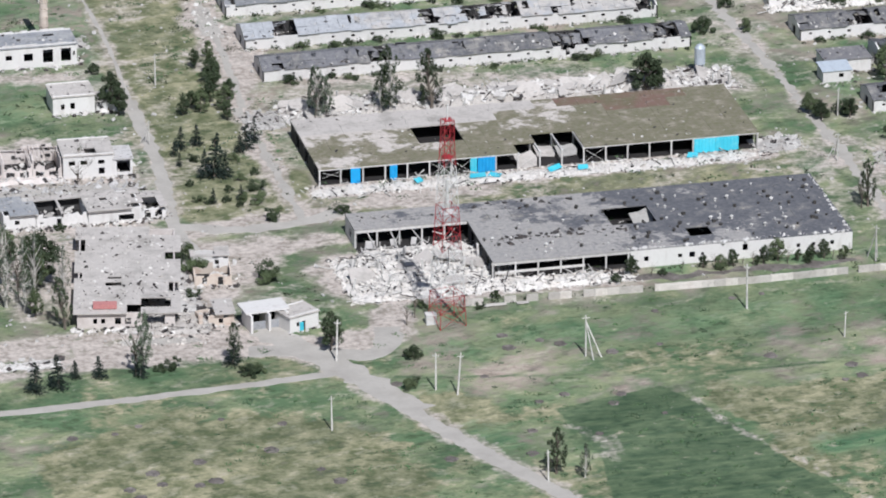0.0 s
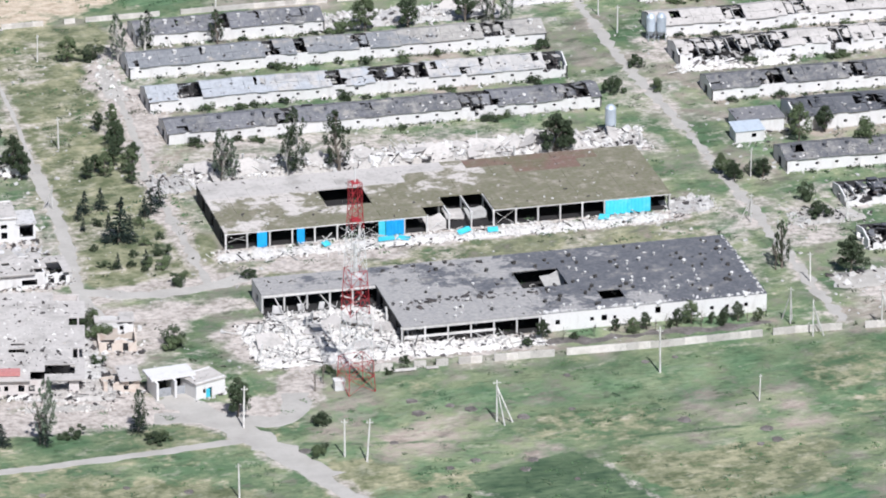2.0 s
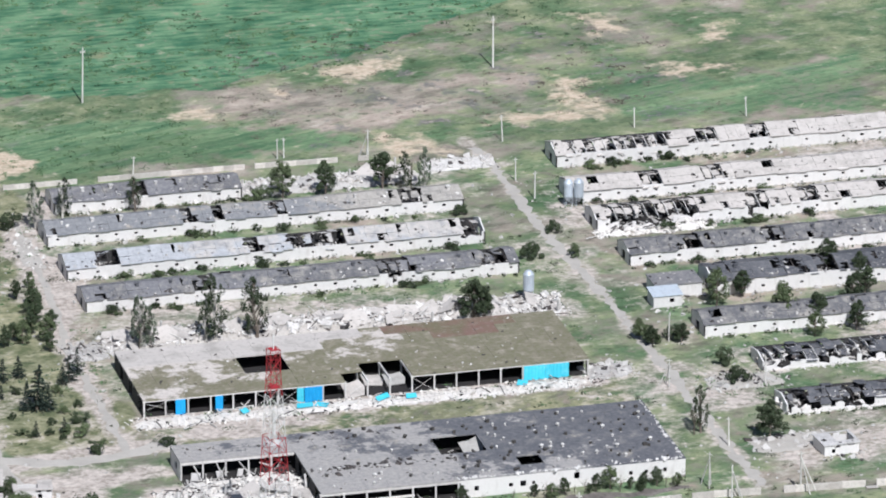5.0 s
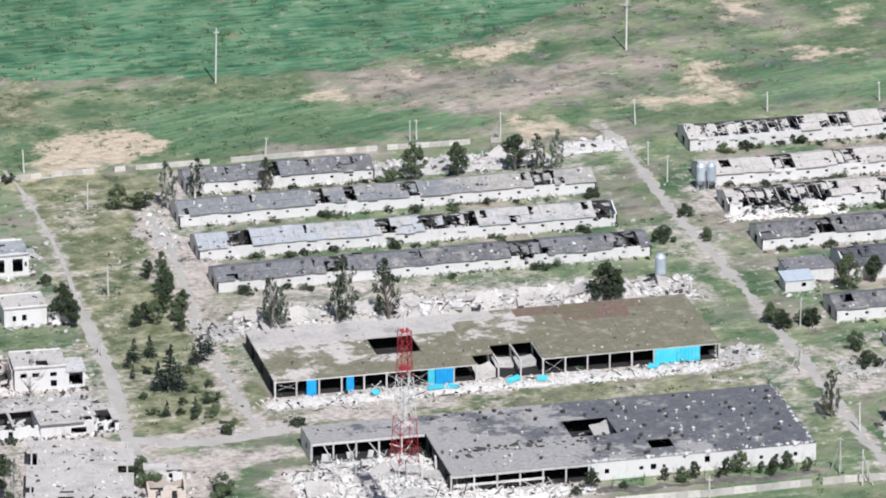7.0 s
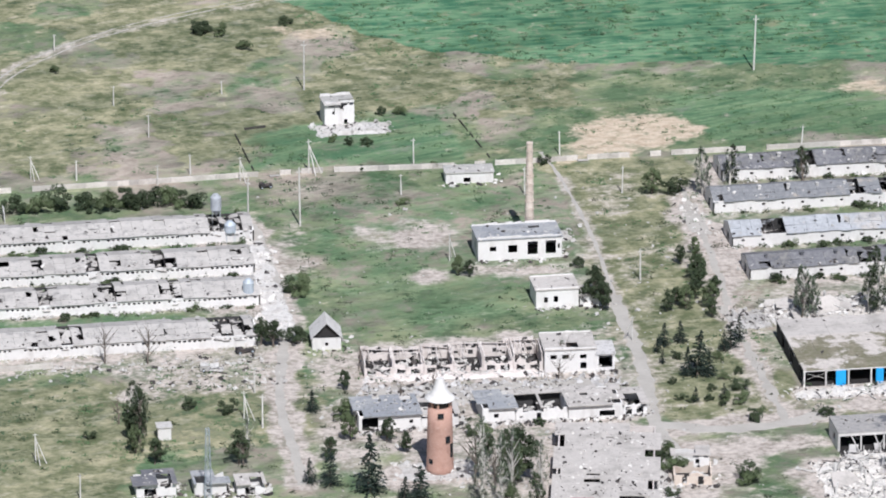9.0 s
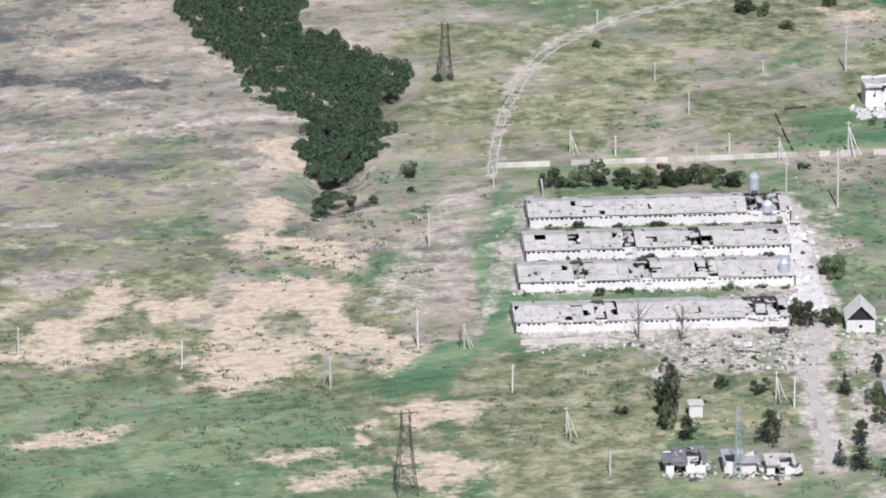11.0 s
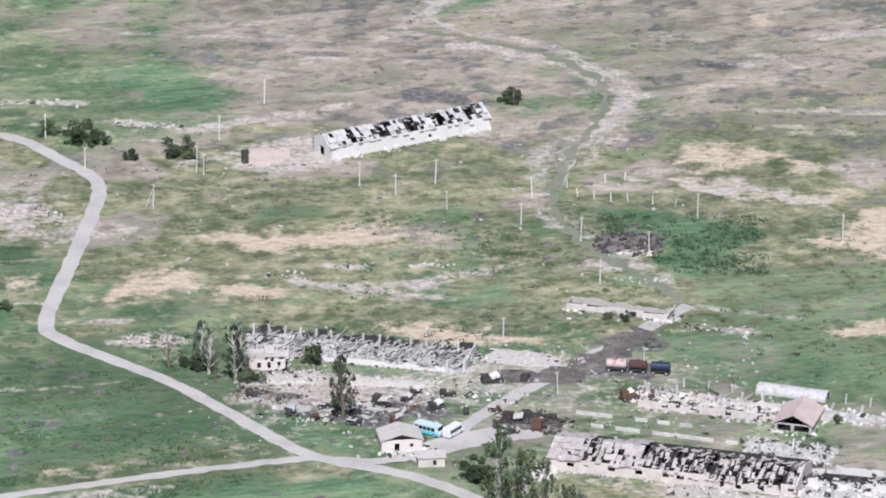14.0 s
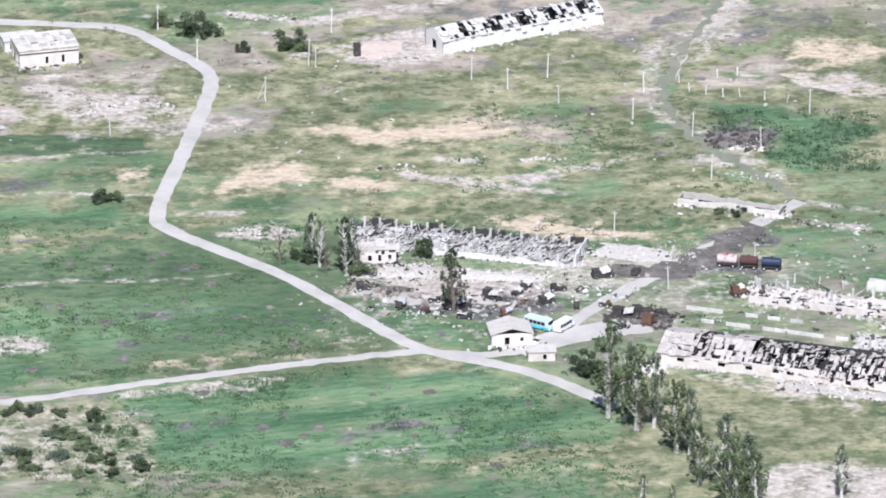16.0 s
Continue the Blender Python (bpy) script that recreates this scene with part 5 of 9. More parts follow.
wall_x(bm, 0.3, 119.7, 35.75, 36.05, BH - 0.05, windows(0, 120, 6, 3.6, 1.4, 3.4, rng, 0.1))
part("back_wall", bm, M_SOOTSHADE, blue)
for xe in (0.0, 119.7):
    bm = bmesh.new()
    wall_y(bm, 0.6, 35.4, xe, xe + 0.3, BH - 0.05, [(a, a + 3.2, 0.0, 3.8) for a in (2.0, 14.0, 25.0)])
    part("end_wall", bm, M_SOOTSHADE, blue)
# The floor is coloured almost black for the same indoor shade.
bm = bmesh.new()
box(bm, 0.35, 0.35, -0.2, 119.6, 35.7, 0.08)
part("floor_slab", bm, M_INNERSHADE, blue)
for x0, x1, m, lab in ((8.6, 11.2, M_BLUE, "dark blue sheet panel"), (19.2, 21.2, M_BLUE, "dark blue sheet panel"), (41.0, 42.8, M_CYAN, "light blue sheet panel"), (43.0, 47.8, M_BLUE, "dark blue sheet panel"), (102.2, 108.0, M_CYAN, "light blue sheet panel"), (108.05, 114.4, M_CYAN, "light blue sheet panel")):
    bm = bmesh.new()
    k = max(2, round((x1 - x0) / 0.5))
    pts = [(x0 + (x1 - x0) * i / k, -0.12 - 0.1 * (i % 2)) for i in range(k + 1)] + [(x1, 0.0), (x0, 0.0)]
    for v in prism(bm, pts, 0.0, BH - 0.35):
        if v.co.z < 0.1 and m is M_CYAN:
            v.co.z = rng.uniform(0.0, 0.6)
    part("wall_panel", bm, m, blue, lab)
for sx, sy, sw, sa in ((42.0, -4.2, 2.6, 12), (46.5, -4.8, 1.8, -20), (63.0, -3.6, 2.4, 30), (70.5, -4.6, 1.6, 5), (26.0, -3.8, 1.4, 40), (101.0, -3.0, 1.6, -15)):
    bm = bmesh.new()
    prism(bm, [(-sw, -0.9), (sw * 0.8, -1.1), (sw, 0.7), (-sw * 0.7, 1.0)], 0, 0.06)
    piece("fallen_sheet", to_mesh("fallen_sheet", bm, M_CYAN), blue, pose(sx, sy, 1.0, rng.uniform(10, 28), rng.uniform(-8, 8), sa))
for x0, zl, zh in ((0.6, 2.0, 3.6), (30, 0.3, 3.7), (36, 0.3, 3.7), (54, 0.3, 3.7), (72, 0.3, 3.7)):
    for z0_, z1_ in ((zl, zh), (zh, zl)):
        bm = bmesh.new()
        beam(bm, (x0 + 0.4, 0.25, z0_), (x0 + 5.4, 0.25, z1_), 0.1)
        part("brace", bm, M_COLUMN, blue)

dark = thing("dark_hall", "flat-roofed hall with grey bitumen roof, front half collapsed", "hall", pose(0, -73, 0, 0, 0, 0))
DH = 4.8


def dark_pick(i, j):
    if i < 5 and j < 5:
        return None
    if i in (11, 12) and j in (3, 4) or (i, j) == (14, 1):
        return None
    return M_DARKHALL_ROOF


hall_roof(dark, 21, 7, 5.95, 5.8, DH, dark_pick, [(68, 18.6, 1.0, -16, 6, M_BITUMEN), (76, 26.5, 2.6, 26, -18, M_CONCRETE)], rng)
cm = column_mesh(DH)
for i in range(0, 12):
    piece("column", cm, dark, pose(max(i * 5.95, 0.3), 29.2 if i < 5 else 0.3, 0))
for i in range(6, 12, 2):
    piece("column", cm, dark, pose(i * 5.95, 12, 0))
for i in range(6):
    piece("column", to_mesh("column", (lambda b: (box(b, -0.25, -0.25, 0, 0.25, 0.25, 3.4 + 0.5 * (i % 3)), b)[1])(bmesh.new()), M_COLUMN), dark, pose(3 + 5.3 * i, 9 + 6 * (i % 2), 0, rng.gauss(0, 8), rng.gauss(0, 8), 0))
bm = bmesh.new()
box(bm, 30, 0.1, DH - 0.7, 66, 0.5, DH - 0.02)
part("front_beam", bm, M_COLUMN, dark)
bm = bmesh.new()
box(bm, 0, 29.0, DH - 0.7, 29.7, 29.4, DH - 0.02)
part("front_beam", bm, M_COLUMN, dark)
bm = bmesh.new()
box(bm, 30.3, 0.15, 1.7, 54, 0.45, 2.3)
part("sill_beam", bm, M_COLUMN, dark)
bm = bmesh.new()
wall_x(bm, 66, 124.9, 0.0, 0.4, DH - 0.02, [(69.5, 70.7, 1.6, 3.0), (78.5, 79.6, 1.8, 2.9), (81.5, 83.0, 1.6, 3.2), (84.6, 85.4, 1.8, 2.8), (93, 93.8, 1.6, 2.4), (95.6, 97.0, 2.2, 4.0), (100, 100.8, 1.4, 2.2), (105, 106, 1.7, 3.0), (110, 111, 1.7, 2.8), (114, 115, 1.7, 2.8), (119, 120, 1.7, 2.9)])
part("front_wall", bm, M_WHITE, dark, "white plastered wall with small window holes")
bm = bmesh.new()
chunks(bm, rng, 120, lambda q: Vector((q.uniform(64, 124.5), q.uniform(0.05, 0.9), DH + 0.34)), 0.35, 2.0, 0.3)
chunks(bm, rng, 50, lambda q: Vector((124.6 + q.uniform(-0.6, 0.1), q.uniform(0, 40), DH + 0.34)), 0.35, 1.6, 0.3)
part("roof_edge", bm, M_WHITE, dark, "crumbled white roof edge", "stuff")
# Back wall coloured dark to paint the shade under the roof.
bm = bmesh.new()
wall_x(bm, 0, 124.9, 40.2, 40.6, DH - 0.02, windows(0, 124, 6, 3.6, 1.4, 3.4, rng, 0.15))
part("back_wall", bm, M_SOOTSHADE, dark)
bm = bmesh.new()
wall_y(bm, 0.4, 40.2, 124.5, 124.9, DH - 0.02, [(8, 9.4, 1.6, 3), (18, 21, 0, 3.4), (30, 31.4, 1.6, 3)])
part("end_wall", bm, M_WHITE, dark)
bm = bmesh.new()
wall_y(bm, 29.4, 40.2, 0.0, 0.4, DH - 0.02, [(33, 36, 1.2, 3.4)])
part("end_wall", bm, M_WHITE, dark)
# Inner wall likewise: its shaded face is painted dark.
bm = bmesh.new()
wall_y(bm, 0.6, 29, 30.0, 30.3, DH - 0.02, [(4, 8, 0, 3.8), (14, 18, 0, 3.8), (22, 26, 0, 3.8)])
part("inner_wall", bm, M_SOOTSHADE, dark)
for x0, ln, lean in ((2.6, 2.4, 6), (9.5, 1.6, -20), (14.6, 1.4, 14)):
    bm = bmesh.new()
    wall_x(bm, x0, x0 + ln, 28.3, 28.6, 2.2, (), 0, 1.4)
    for v in bm.verts:
        v.co += Vector((v.co.z * math.sin(radians(lean)) * 0.6, -0.12 * v.co.z, 0))
    part("broken_wall", bm, M_WHITE, dark)
for x0, x1, z0_, z1_ in ((3.4, 5.2, 4.1, 0.4), (9.4, 10.8, 4.1, 0.6), (10.4, 11.6, 0.5, 3.9), (15.2, 17.4, 4.0, 1.2), (20.6, 23.0, 3.0, 2.6), (24.6, 26.2, 0.6, 4.0)):
    bm = bmesh.new()
    beam(bm, (x0, 28.8, z0_), (x1, 27.4, z1_), 0.34)
    part("hanging_beam", bm, M_COLUMN, dark, "tilted broken concrete beam")
for hall_, hw, hd, hz, hn in ((blue, 119, 35, BH + 0.36, 90), (dark, 124, 39, DH + 0.36, 90)):
    for mat_ in (M_BURNTSHADE, M_RUBBLE):
        bm = bmesh.new()
        hpick = blue_pick if hall_ is blue else dark_pick
        cell_x, cell_y = (6.0, 6.0) if hall_ is blue else (5.95, 5.8)
        for _ in range(hn):
            u, v = rng.uniform(1, hw), hd * rng.random() ** 1.5
            if hpick(int(u / cell_x), min(5, int(v / cell_y))) is not None:
                chunks(bm, rng, 1, lambda q: Vector((u, v, hz)), 0.3, 1.3, 0.25)
        part("roof_litter", bm, mat_, hall_, "loose fragments lying on the roof", "stuff")
# Floor colour holds the shade under the roof slabs.
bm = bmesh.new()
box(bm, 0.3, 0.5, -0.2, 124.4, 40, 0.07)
part("floor_slab", bm, M_INNERSHADE, dark)
bm = bmesh.new()
chunks(bm, rng, 90, lambda q: Vector((q.uniform(31, 74), 14.5 + q.gauss(0, 1.2), DH + 0.36)), 0.4, 2.6, 0.14)
chunks(bm, rng, 40, lambda q: Vector((q.uniform(2, 60), 36 + q.gauss(0, 1.5), DH + 0.36)), 0.4, 2.2, 0.14)
part("torn_felt", bm, M_BURNTSHADE, dark, "torn strips of black roofing felt", "stuff")
bmv = bmesh.new()
lathe(bmv, [(0.32, -0.2), (0.32, 0.75), (0.62, 0.8), (0.1, 1.15)], 8)
vm_w = to_mesh("roof_vent", bmv, M_COLUMN)
bmv = bmesh.new()
box(bmv, -0.5, -0.4, -0.1, 0.5, 0.4, 0.7)
box(bmv, -0.62, -0.52, 0.7, 0.62, 0.52, 0.82)
vm_d = to_mesh("roof_vent", bmv, M_DARKSTEEL)
for i in range(130):
    u, v = rng.uniform(66, 123) if i < 104 else rng.uniform(33, 70), rng.uniform(1.5, 39)
    if dark_pick(int(u / 5.95), int(v / 5.8)) is None:
        continue
    piece("roof_vent", vm_w if rng.random() < 0.4 else vm_d, dark, pose(u, v, DH + 0.3, rng.gauss(0, 6), rng.gauss(0, 6), rng.uniform(0, 90)) @ Matrix.Scale(rng.uniform(0.45, 0.95), 4))


# ---- smaller buildings ----
def block(name, label, x, y, w, d, h, rot=0.0, wall=None, roof=None, front=(), right=(), left=(), parapet=0.0, eaves=0.3, ragged=0.0, holes=(), seed=1, category="building", roof_kind="flat", rise=2.0, mess=1.0, back=None, low=None):
    """Four walls with openings right through, a floor, and a flat or pitched roof; holes: (x0, y0, x1, y1) in a flat roof."""
    r = random.Random(seed)
    wall, roof = wall or M_WHITE, roof or M_GREYROOF
    top = thing(name, label, category, pose(x, y, 0, 0, 0, rot))
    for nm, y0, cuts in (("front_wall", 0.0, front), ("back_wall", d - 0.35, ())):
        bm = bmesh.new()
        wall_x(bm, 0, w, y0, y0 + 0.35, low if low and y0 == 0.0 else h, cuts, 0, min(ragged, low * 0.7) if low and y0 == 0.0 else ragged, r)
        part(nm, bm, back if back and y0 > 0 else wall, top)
    for x0, cuts in ((0.0, left), (w - 0.35, right)):
        bm = bmesh.new()
        wall_y(bm, 0.353, d - 0.353, x0, x0 + 0.35, h, cuts, 0, ragged, r)
        part("side_wall", bm, wall, top)
    # Near-black floor: the room's shade painted as colour.
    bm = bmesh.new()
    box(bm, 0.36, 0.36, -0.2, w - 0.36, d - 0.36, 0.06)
    part("floor_slab", bm, M_INNERSHADE, top)
    if roof_kind == "flat":
        xs = sorted({-eaves, w + eaves, *[v for q in holes for v in (q[0], q[2])]})
        ys = sorted({-eaves, d + eaves, *[v for q in holes for v in (q[1], q[3])]})
        for a, b in zip(xs, xs[1:]):
            for c, e in zip(ys, ys[1:]):
                if not any(q[0] <= (a + b) / 2 <= q[2] and q[1] <= (c + e) / 2 <= q[3] for q in holes):
                    bm = bmesh.new()
                    box(bm, a, c, h + 0.004, b, e, h + 0.28)
                    if holes:
                        for v in bm.verts:
                            v.co += Vector((0, 0, r.uniform(-0.003, 0.04)))
                    part("roof_slab", bm, roof, top)
        if parapet:
            bm = bmesh.new()
            wall_x(bm, 0, w, 0, 0.3, h + 0.28 + parapet, (), h + 0.284, parapet * 0.6, r)
            part("parapet", bm, wall, top)
            bm = bmesh.new()
            wall_x(bm, 0, w, d - 0.3, d, h + 0.28 + parapet, (), h + 0.284, parapet * 0.6, r)
            part("parapet", bm, wall, top)
    if mess and w * d > 30:
        for mat_, much in ((M_RUBBLE, 0.10), (M_BURNTSHADE, 0.07)):
            bm = bmesh.new()
            if roof_kind == "flat":
                for _ in range(int(w * d * much * mess)):
                    u, v = r.uniform(0, w), r.uniform(0, d)
                    if not any(q[0] - 0.5 <= u <= q[2] + 0.5 and q[1] - 0.5 <= v <= q[3] + 0.5 for q in holes):
                        chunks(bm, r, 1, lambda q: Vector((u, v, h + 0.34)), 0.3, 1.5, 0.25)
            chunks(bm, r, int((w + d) * 9 * much * mess), lambda q: Vector((q.uniform(-1, w + 1), -abs(q.gauss(0, 1.6)) - 0.2, 0.12)), 0.4, 2.4, 0.4)
            chunks(bm, r, int((w + d) * 4 * much * mess), lambda q: Vector((w + abs(q.gauss(0, 1.4)) + 0.2, q.uniform(-1, d), 0.12)), 0.4, 2.2, 0.4)
            part("loose_debris", bm, mat_, top, "loose fragments on the roof and at the foot", "stuff")
    if ragged > 1:
        bm = bmesh.new()
        chunks(bm, r, int(w * d * 0.35), lambda q: Vector((q.uniform(0.5, w - 0.5), q.uniform(0.5, d - 0.5), q.uniform(0.1, 0.6))), 0.5, 2.4, 0.3)
        part("debris", bm, M_RUBBLE, top, "pale fallen masonry", "stuff")
        bm = bmesh.new()
        chunks(bm, r, int(w * d * 0.1), lambda q: Vector((q.uniform(0.5, w - 0.5), q.uniform(0.5, d - 0.5), q.uniform(0.3, 1.2))), 0.5, 2.8, 0.12)
        part("charred_scrap", bm, M_BURNTSHADE, top, "dark charred beams", "stuff")
    if roof_kind == "gable_y":
        for s in (0, 1):
            bm = bmesh.new()
            q = [(-eaves, -eaves, h - 0.1), (w / 2, -eaves, h + rise), (w / 2, d + eaves, h + rise), (-eaves, d + eaves, h - 0.1)]
            lo = [bm.verts.new(((w - a) if s else a, b, c)) for a, b, c in q]
            hi = [bm.verts.new(((w - a) if s else a, b, c + 0.15)) for a, b, c in q]
            bm.faces.new(hi)
            bm.faces.new(lo[::-1])
            for k in range(4):
                bm.faces.new((lo[k], lo[(k + 1) % 4], hi[(k + 1) % 4], hi[k]))
            bmesh.ops.recalc_face_normals(bm, faces=bm.faces)
            part("roof_slope", bm, roof, top)
    elif roof_kind == "shed":
        bm = bmesh.new()
        for v in box(bm, -eaves, -eaves, h + 0.004, w + eaves, d + eaves, h + 0.16):
            v.co.z += rise * (v.co.y + eaves) / d
        part("roof", bm, roof, top)
    return top


big = block("canteen_block", "low wide building with dusty holed flat roof", -79, -79.5, 24.5, 55, 4.2, -11.0, M_PINKWALL, M_DUSTROOF,
            front=[(4, 5, 1.2, 2.6), (6, 7, 1.2, 2.6), (9.5, 11, 1.0, 2.8), (12, 13.5, 1.0, 2.8), (17, 22, 0, 3.6)], holes=[(16, 3, 23.5, 9), (12.5, -1, 16, 5), (7, 17, 11, 19.5), (7.5, 21.5, 11, 23), (12, 46, 14, 47), (23, 13, 26, 19), (22, 34, 26, 39), (18, 50, 26, 56), (-1, 40, 1.6, 48), (-1, 22, 1, 26)], parapet=0.0, seed=3, mess=1.8)
bm = bmesh.new()
box(bm, 4, 1.4, 4.69, 10, 3.6, 5.9)
part("roof_hatch", bm, M_FADEDRED, big, "faded red sheet-clad roof structure")
block("boiler_house", "white boiler house with large dark window holes", -69, 102.5, 23, 11, 6.0, 0, M_WHITE, M_GREYROOF, front=[(3.2, 5.0, 2.6, 4.0), (8.3, 10.8, 2.0, 4.2), (13.6, 16.4, 1.2, 5.0), (18.6, 21.4, 1.2, 5.0), (21.9, 22.5, 2.6, 4)], left=[(4, 6, 2, 4)], parapet=0.7, holes=[(15, 7, 18, 9)], seed=4)
block("pump_house", "small white building with two small windows", -59.2, 65.8, 11.5, 10, 5.0, 0, M_WHITE, M_DUSTROOF, front=[(2.2, 3.2, 1.4, 3.0), (4.8, 6.0, 1.4, 3.2)], parapet=0.3, seed=5)
block("lean_to", "low broken white annexe beside the pump house", -47.3, 66, 5.5, 7, 2.8, 0, M_WHITE, M_DUSTROOF, front=[(1, 2, 0.8, 2)], ragged=1.2, holes=[(0.5, 0.5, 5, 6)], seed=6)
block("tower_block", "white cube-like building on the far meadow", -95.3, 215.5, 8.6, 7, 6.4, 3, M_WHITE, M_CONCRETE, front=[(2.2, 2.9, 3.4, 4.5), (5.6, 6.6, 0.4, 2.0)], parapet=0.8, ragged=0.9, holes=[(4.6, -1, 9, 3.4)], seed=7)
block("cottage", "small white gabled hut with dark attic", -122.2, 45.2, 7.6, 8, 3.2, -4, M_WHITE, M_COLUMN, front=[(3.4, 4.2, 1, 2)], roof_kind="gable_y", rise=4.2, eaves=0.4, seed=8, category="hut")
block("store_shed", "low white shed with flat roof by the back wall", -68.4, 163.6, 13.4, 6, 3.0, -3, M_WHITE, M_CONCRETE, front=[(5, 7, 0.2, 1.6)], seed=9, category="shed")
block("workshop_wing", "long grey-roofed workshop wing with broken bays", -118, -12, 16, 12, 4.0, 0, M_WHITE, M_GREYROOF, front=[(0.8, 5.0, 0.0, 3.4), (13, 14, 1.4, 2.4)], left=[(3, 8, 0, 3)], holes=[(-1, -1, 1.2, 4), (12, 9, 15, 13), (5, 10.5, 7, 13)], seed=10, mess=2.4)
block("workshop_wing", "caved-in workshop bay with broken white walls", -101.8, -11.4, 9.6, 10, 3.4, 0, M_WHITE, M_DUSTROOF, front=[(1.6, 2.8, 0.8, 2.0), (4.6, 6.0, 0.6, 2.2)], ragged=1.3, holes=[(0.4, 2.4, 3.6, 8), (5.6, -1, 8.4, 5.6)], seed=36, mess=2.4)
block("workshop_wing", "grey-roofed workshop bay beside the water tower", -86, -11.5, 8.5, 11, 4.0, 0, M_WHITE, M_GREYROOF, front=[(3, 4.2, 1.2, 2.4)], holes=[(-1, -1, 1.6, 3), (6.4, 8, 9.2, 12)], seed=11, mess=2.0)
# Dark back wall here: soot, plus the bay's shade in its colour.
block("workshop_wing", "roofless workshop bay with dark interior", -77.4, -11.8, 13.5, 11, 3.8, 0, M_WHITE, M_DUSTROOF, front=[(1, 1.8, 1, 2), (5.4, 6.6, 0.8, 2.4)], ragged=1.8, holes=[(0.3, -1, 6.3, 8.6), (7, -1, 13.2, 8.6)], seed=12, back=M_SOOTSHADE, mess=2.0)
block("workshop_wing", "dusty workshop bay with cracked flat roof", -63.8, -12.5, 14, 12, 3.8, 0, M_WHITE, M_DUSTROOF, front=[(8, 12, 0.4, 2.0)], right=[(3, 6, 0, 2.6)], holes=[(4, 6, 6, 8), (11.4, -1, 15, 2.6), (9, 10.4, 12, 13), (12.6, 6, 15, 9)], seed=13, mess=2.4)
block("workshop_wing", "collapsed end bay of the workshop with dark gaps", -49.6, -11.6, 6.4, 10, 3.2, 0, M_WHITE, M_DUSTROOF, front=[(0.8, 2.4, 0.2, 2.4), (3.6, 5.4, 0.4, 2.2)], ragged=1.8, holes=[(0.4, -1, 4.6, 6.4)], seed=37, mess=2.0)
block("two_storey_house", "two-storey white house with scorched windows", -64.6, 20, 13.4, 12, 6.2, -3, M_WHITE, M_DUSTROOF, front=[(1.5, 3.2, 3.6, 4.9), (4.6, 6.4, 3.6, 4.9), (3.4, 4.2, 0.8, 1.4), (9.3, 11.0, 3.6, 4.8), (9.4, 11.0, 0.8, 2.6)], parapet=0.5, holes=[(6, 1, 9, 5)], seed=14)
block("garage", "open flat-roofed bay with a dark doorway", -51.2, 19.4, 5, 9, 4.6, -3, M_WHITE, M_SLATE, front=[(0.8, 4.4, 0.9, 4.2)], seed=15)
for i in range(6):
    hx, hh = -111.5 + 7.8 * i, (4.4, 4.0, 4.6, 5.0, 5.2, 5.6)[i]
    bay = block("ruined_bay", "roofless pinkish masonry bay with broken walls and charred beams", hx, 23.6 - 0.05 * (hx + 111), 7.7, 12, hh, -3, M_PINKWALL, M_DUSTROOF, front=[(0.8, 3, 1.0, 2.6), (4.4, 6.8, 1.0, 2.6)], ragged=1.6, holes=[(-1, -1, 9, 14)], seed=16 + i, low=(2.8, 3.6, 3.0, 2.8, 3.6, 4.0)[i])
    for k in range(7):
        if rng.random() < 0.45:
            bm = bmesh.new()
            u = 0.6 + 1.08 * k
            beam(bm, (u, rng.choice((0.4, 4.0, 6.5)), hh - rng.uniform(0.6, 2.4)), (u + rng.gauss(0, 0.5), 11.6, hh - rng.uniform(0.5, 1.2)), rng.uniform(0.2, 0.34))
            part("rafter", bm, rng.choice((M_WOOD, M_PINKWALL, M_PINKWALL)), bay)
    for yy in (8.0, 11.2):
        bm = bmesh.new()
        beam(bm, (0.2, yy, hh - 0.9 + rng.uniform(-0.3, 0.3)), (7.5, yy, hh - 0.9 + rng.uniform(-0.6, 0.3)), 0.3)
        part("purlin", bm, M_PINKWALL, bay)
    # Thin dark plates stand in for shaded pockets along the back wall.
    bm = bmesh.new()
    for _ in range(5):
        u, z = rng.uniform(0.8, 6.4), rng.uniform(0.8, hh - 1.6)
        box(bm, u, 11.56, z, u + rng.uniform(0.4, 1.5), 11.64, z + rng.uniform(0.4, 1.3))
    part("scorched_plaster", bm, M_SOOTSHADE, bay, "dark patches painting shaded pockets on the back wall", "stuff")
# Dark triangle set back below the eaves: the attic's shade as colour.
cot_gable = bmesh.new()
prism(cot_gable, [(0.2, 0), (7.4, 0), (3.8, 4.1)], 0, 0.2)
for v in cot_gable.verts:
    v.co = Vector((v.co.x, 0.9 - v.co.z, 3.2 + v.co.y))
bmesh.ops.recalc_face_normals(cot_gable, faces=cot_gable.faces)
part("attic_gable", cot_gable, M_INNERSHADE, bpy.data.objects["cottage"], "dark infill painting the shade of the open attic")
block("gatehouse", "white gatehouse annexe with a cyan door", -27.6, -94.4, 8.6, 7, 4.0, 22, M_WHITE, M_DUSTROOF, front=[(2.0, 2.9, 1.2, 2.4), (3.6, 4.7, 0, 2.4)], parapet=0.3, seed=21)
gate = thing("gate_canopy", "white gate canopy over two dark drive-through bays", "canopy", pose(-37.2, -92.6, 0, 0, 0, 7))
for x0 in (0.0, 4.7, 9.4):
    bm = bmesh.new()
    box(bm, x0, 0, 0, x0 + 0.6, 7.4, 4.6)
    part("pier", bm, M_WHITE, gate)
bm = bmesh.new()
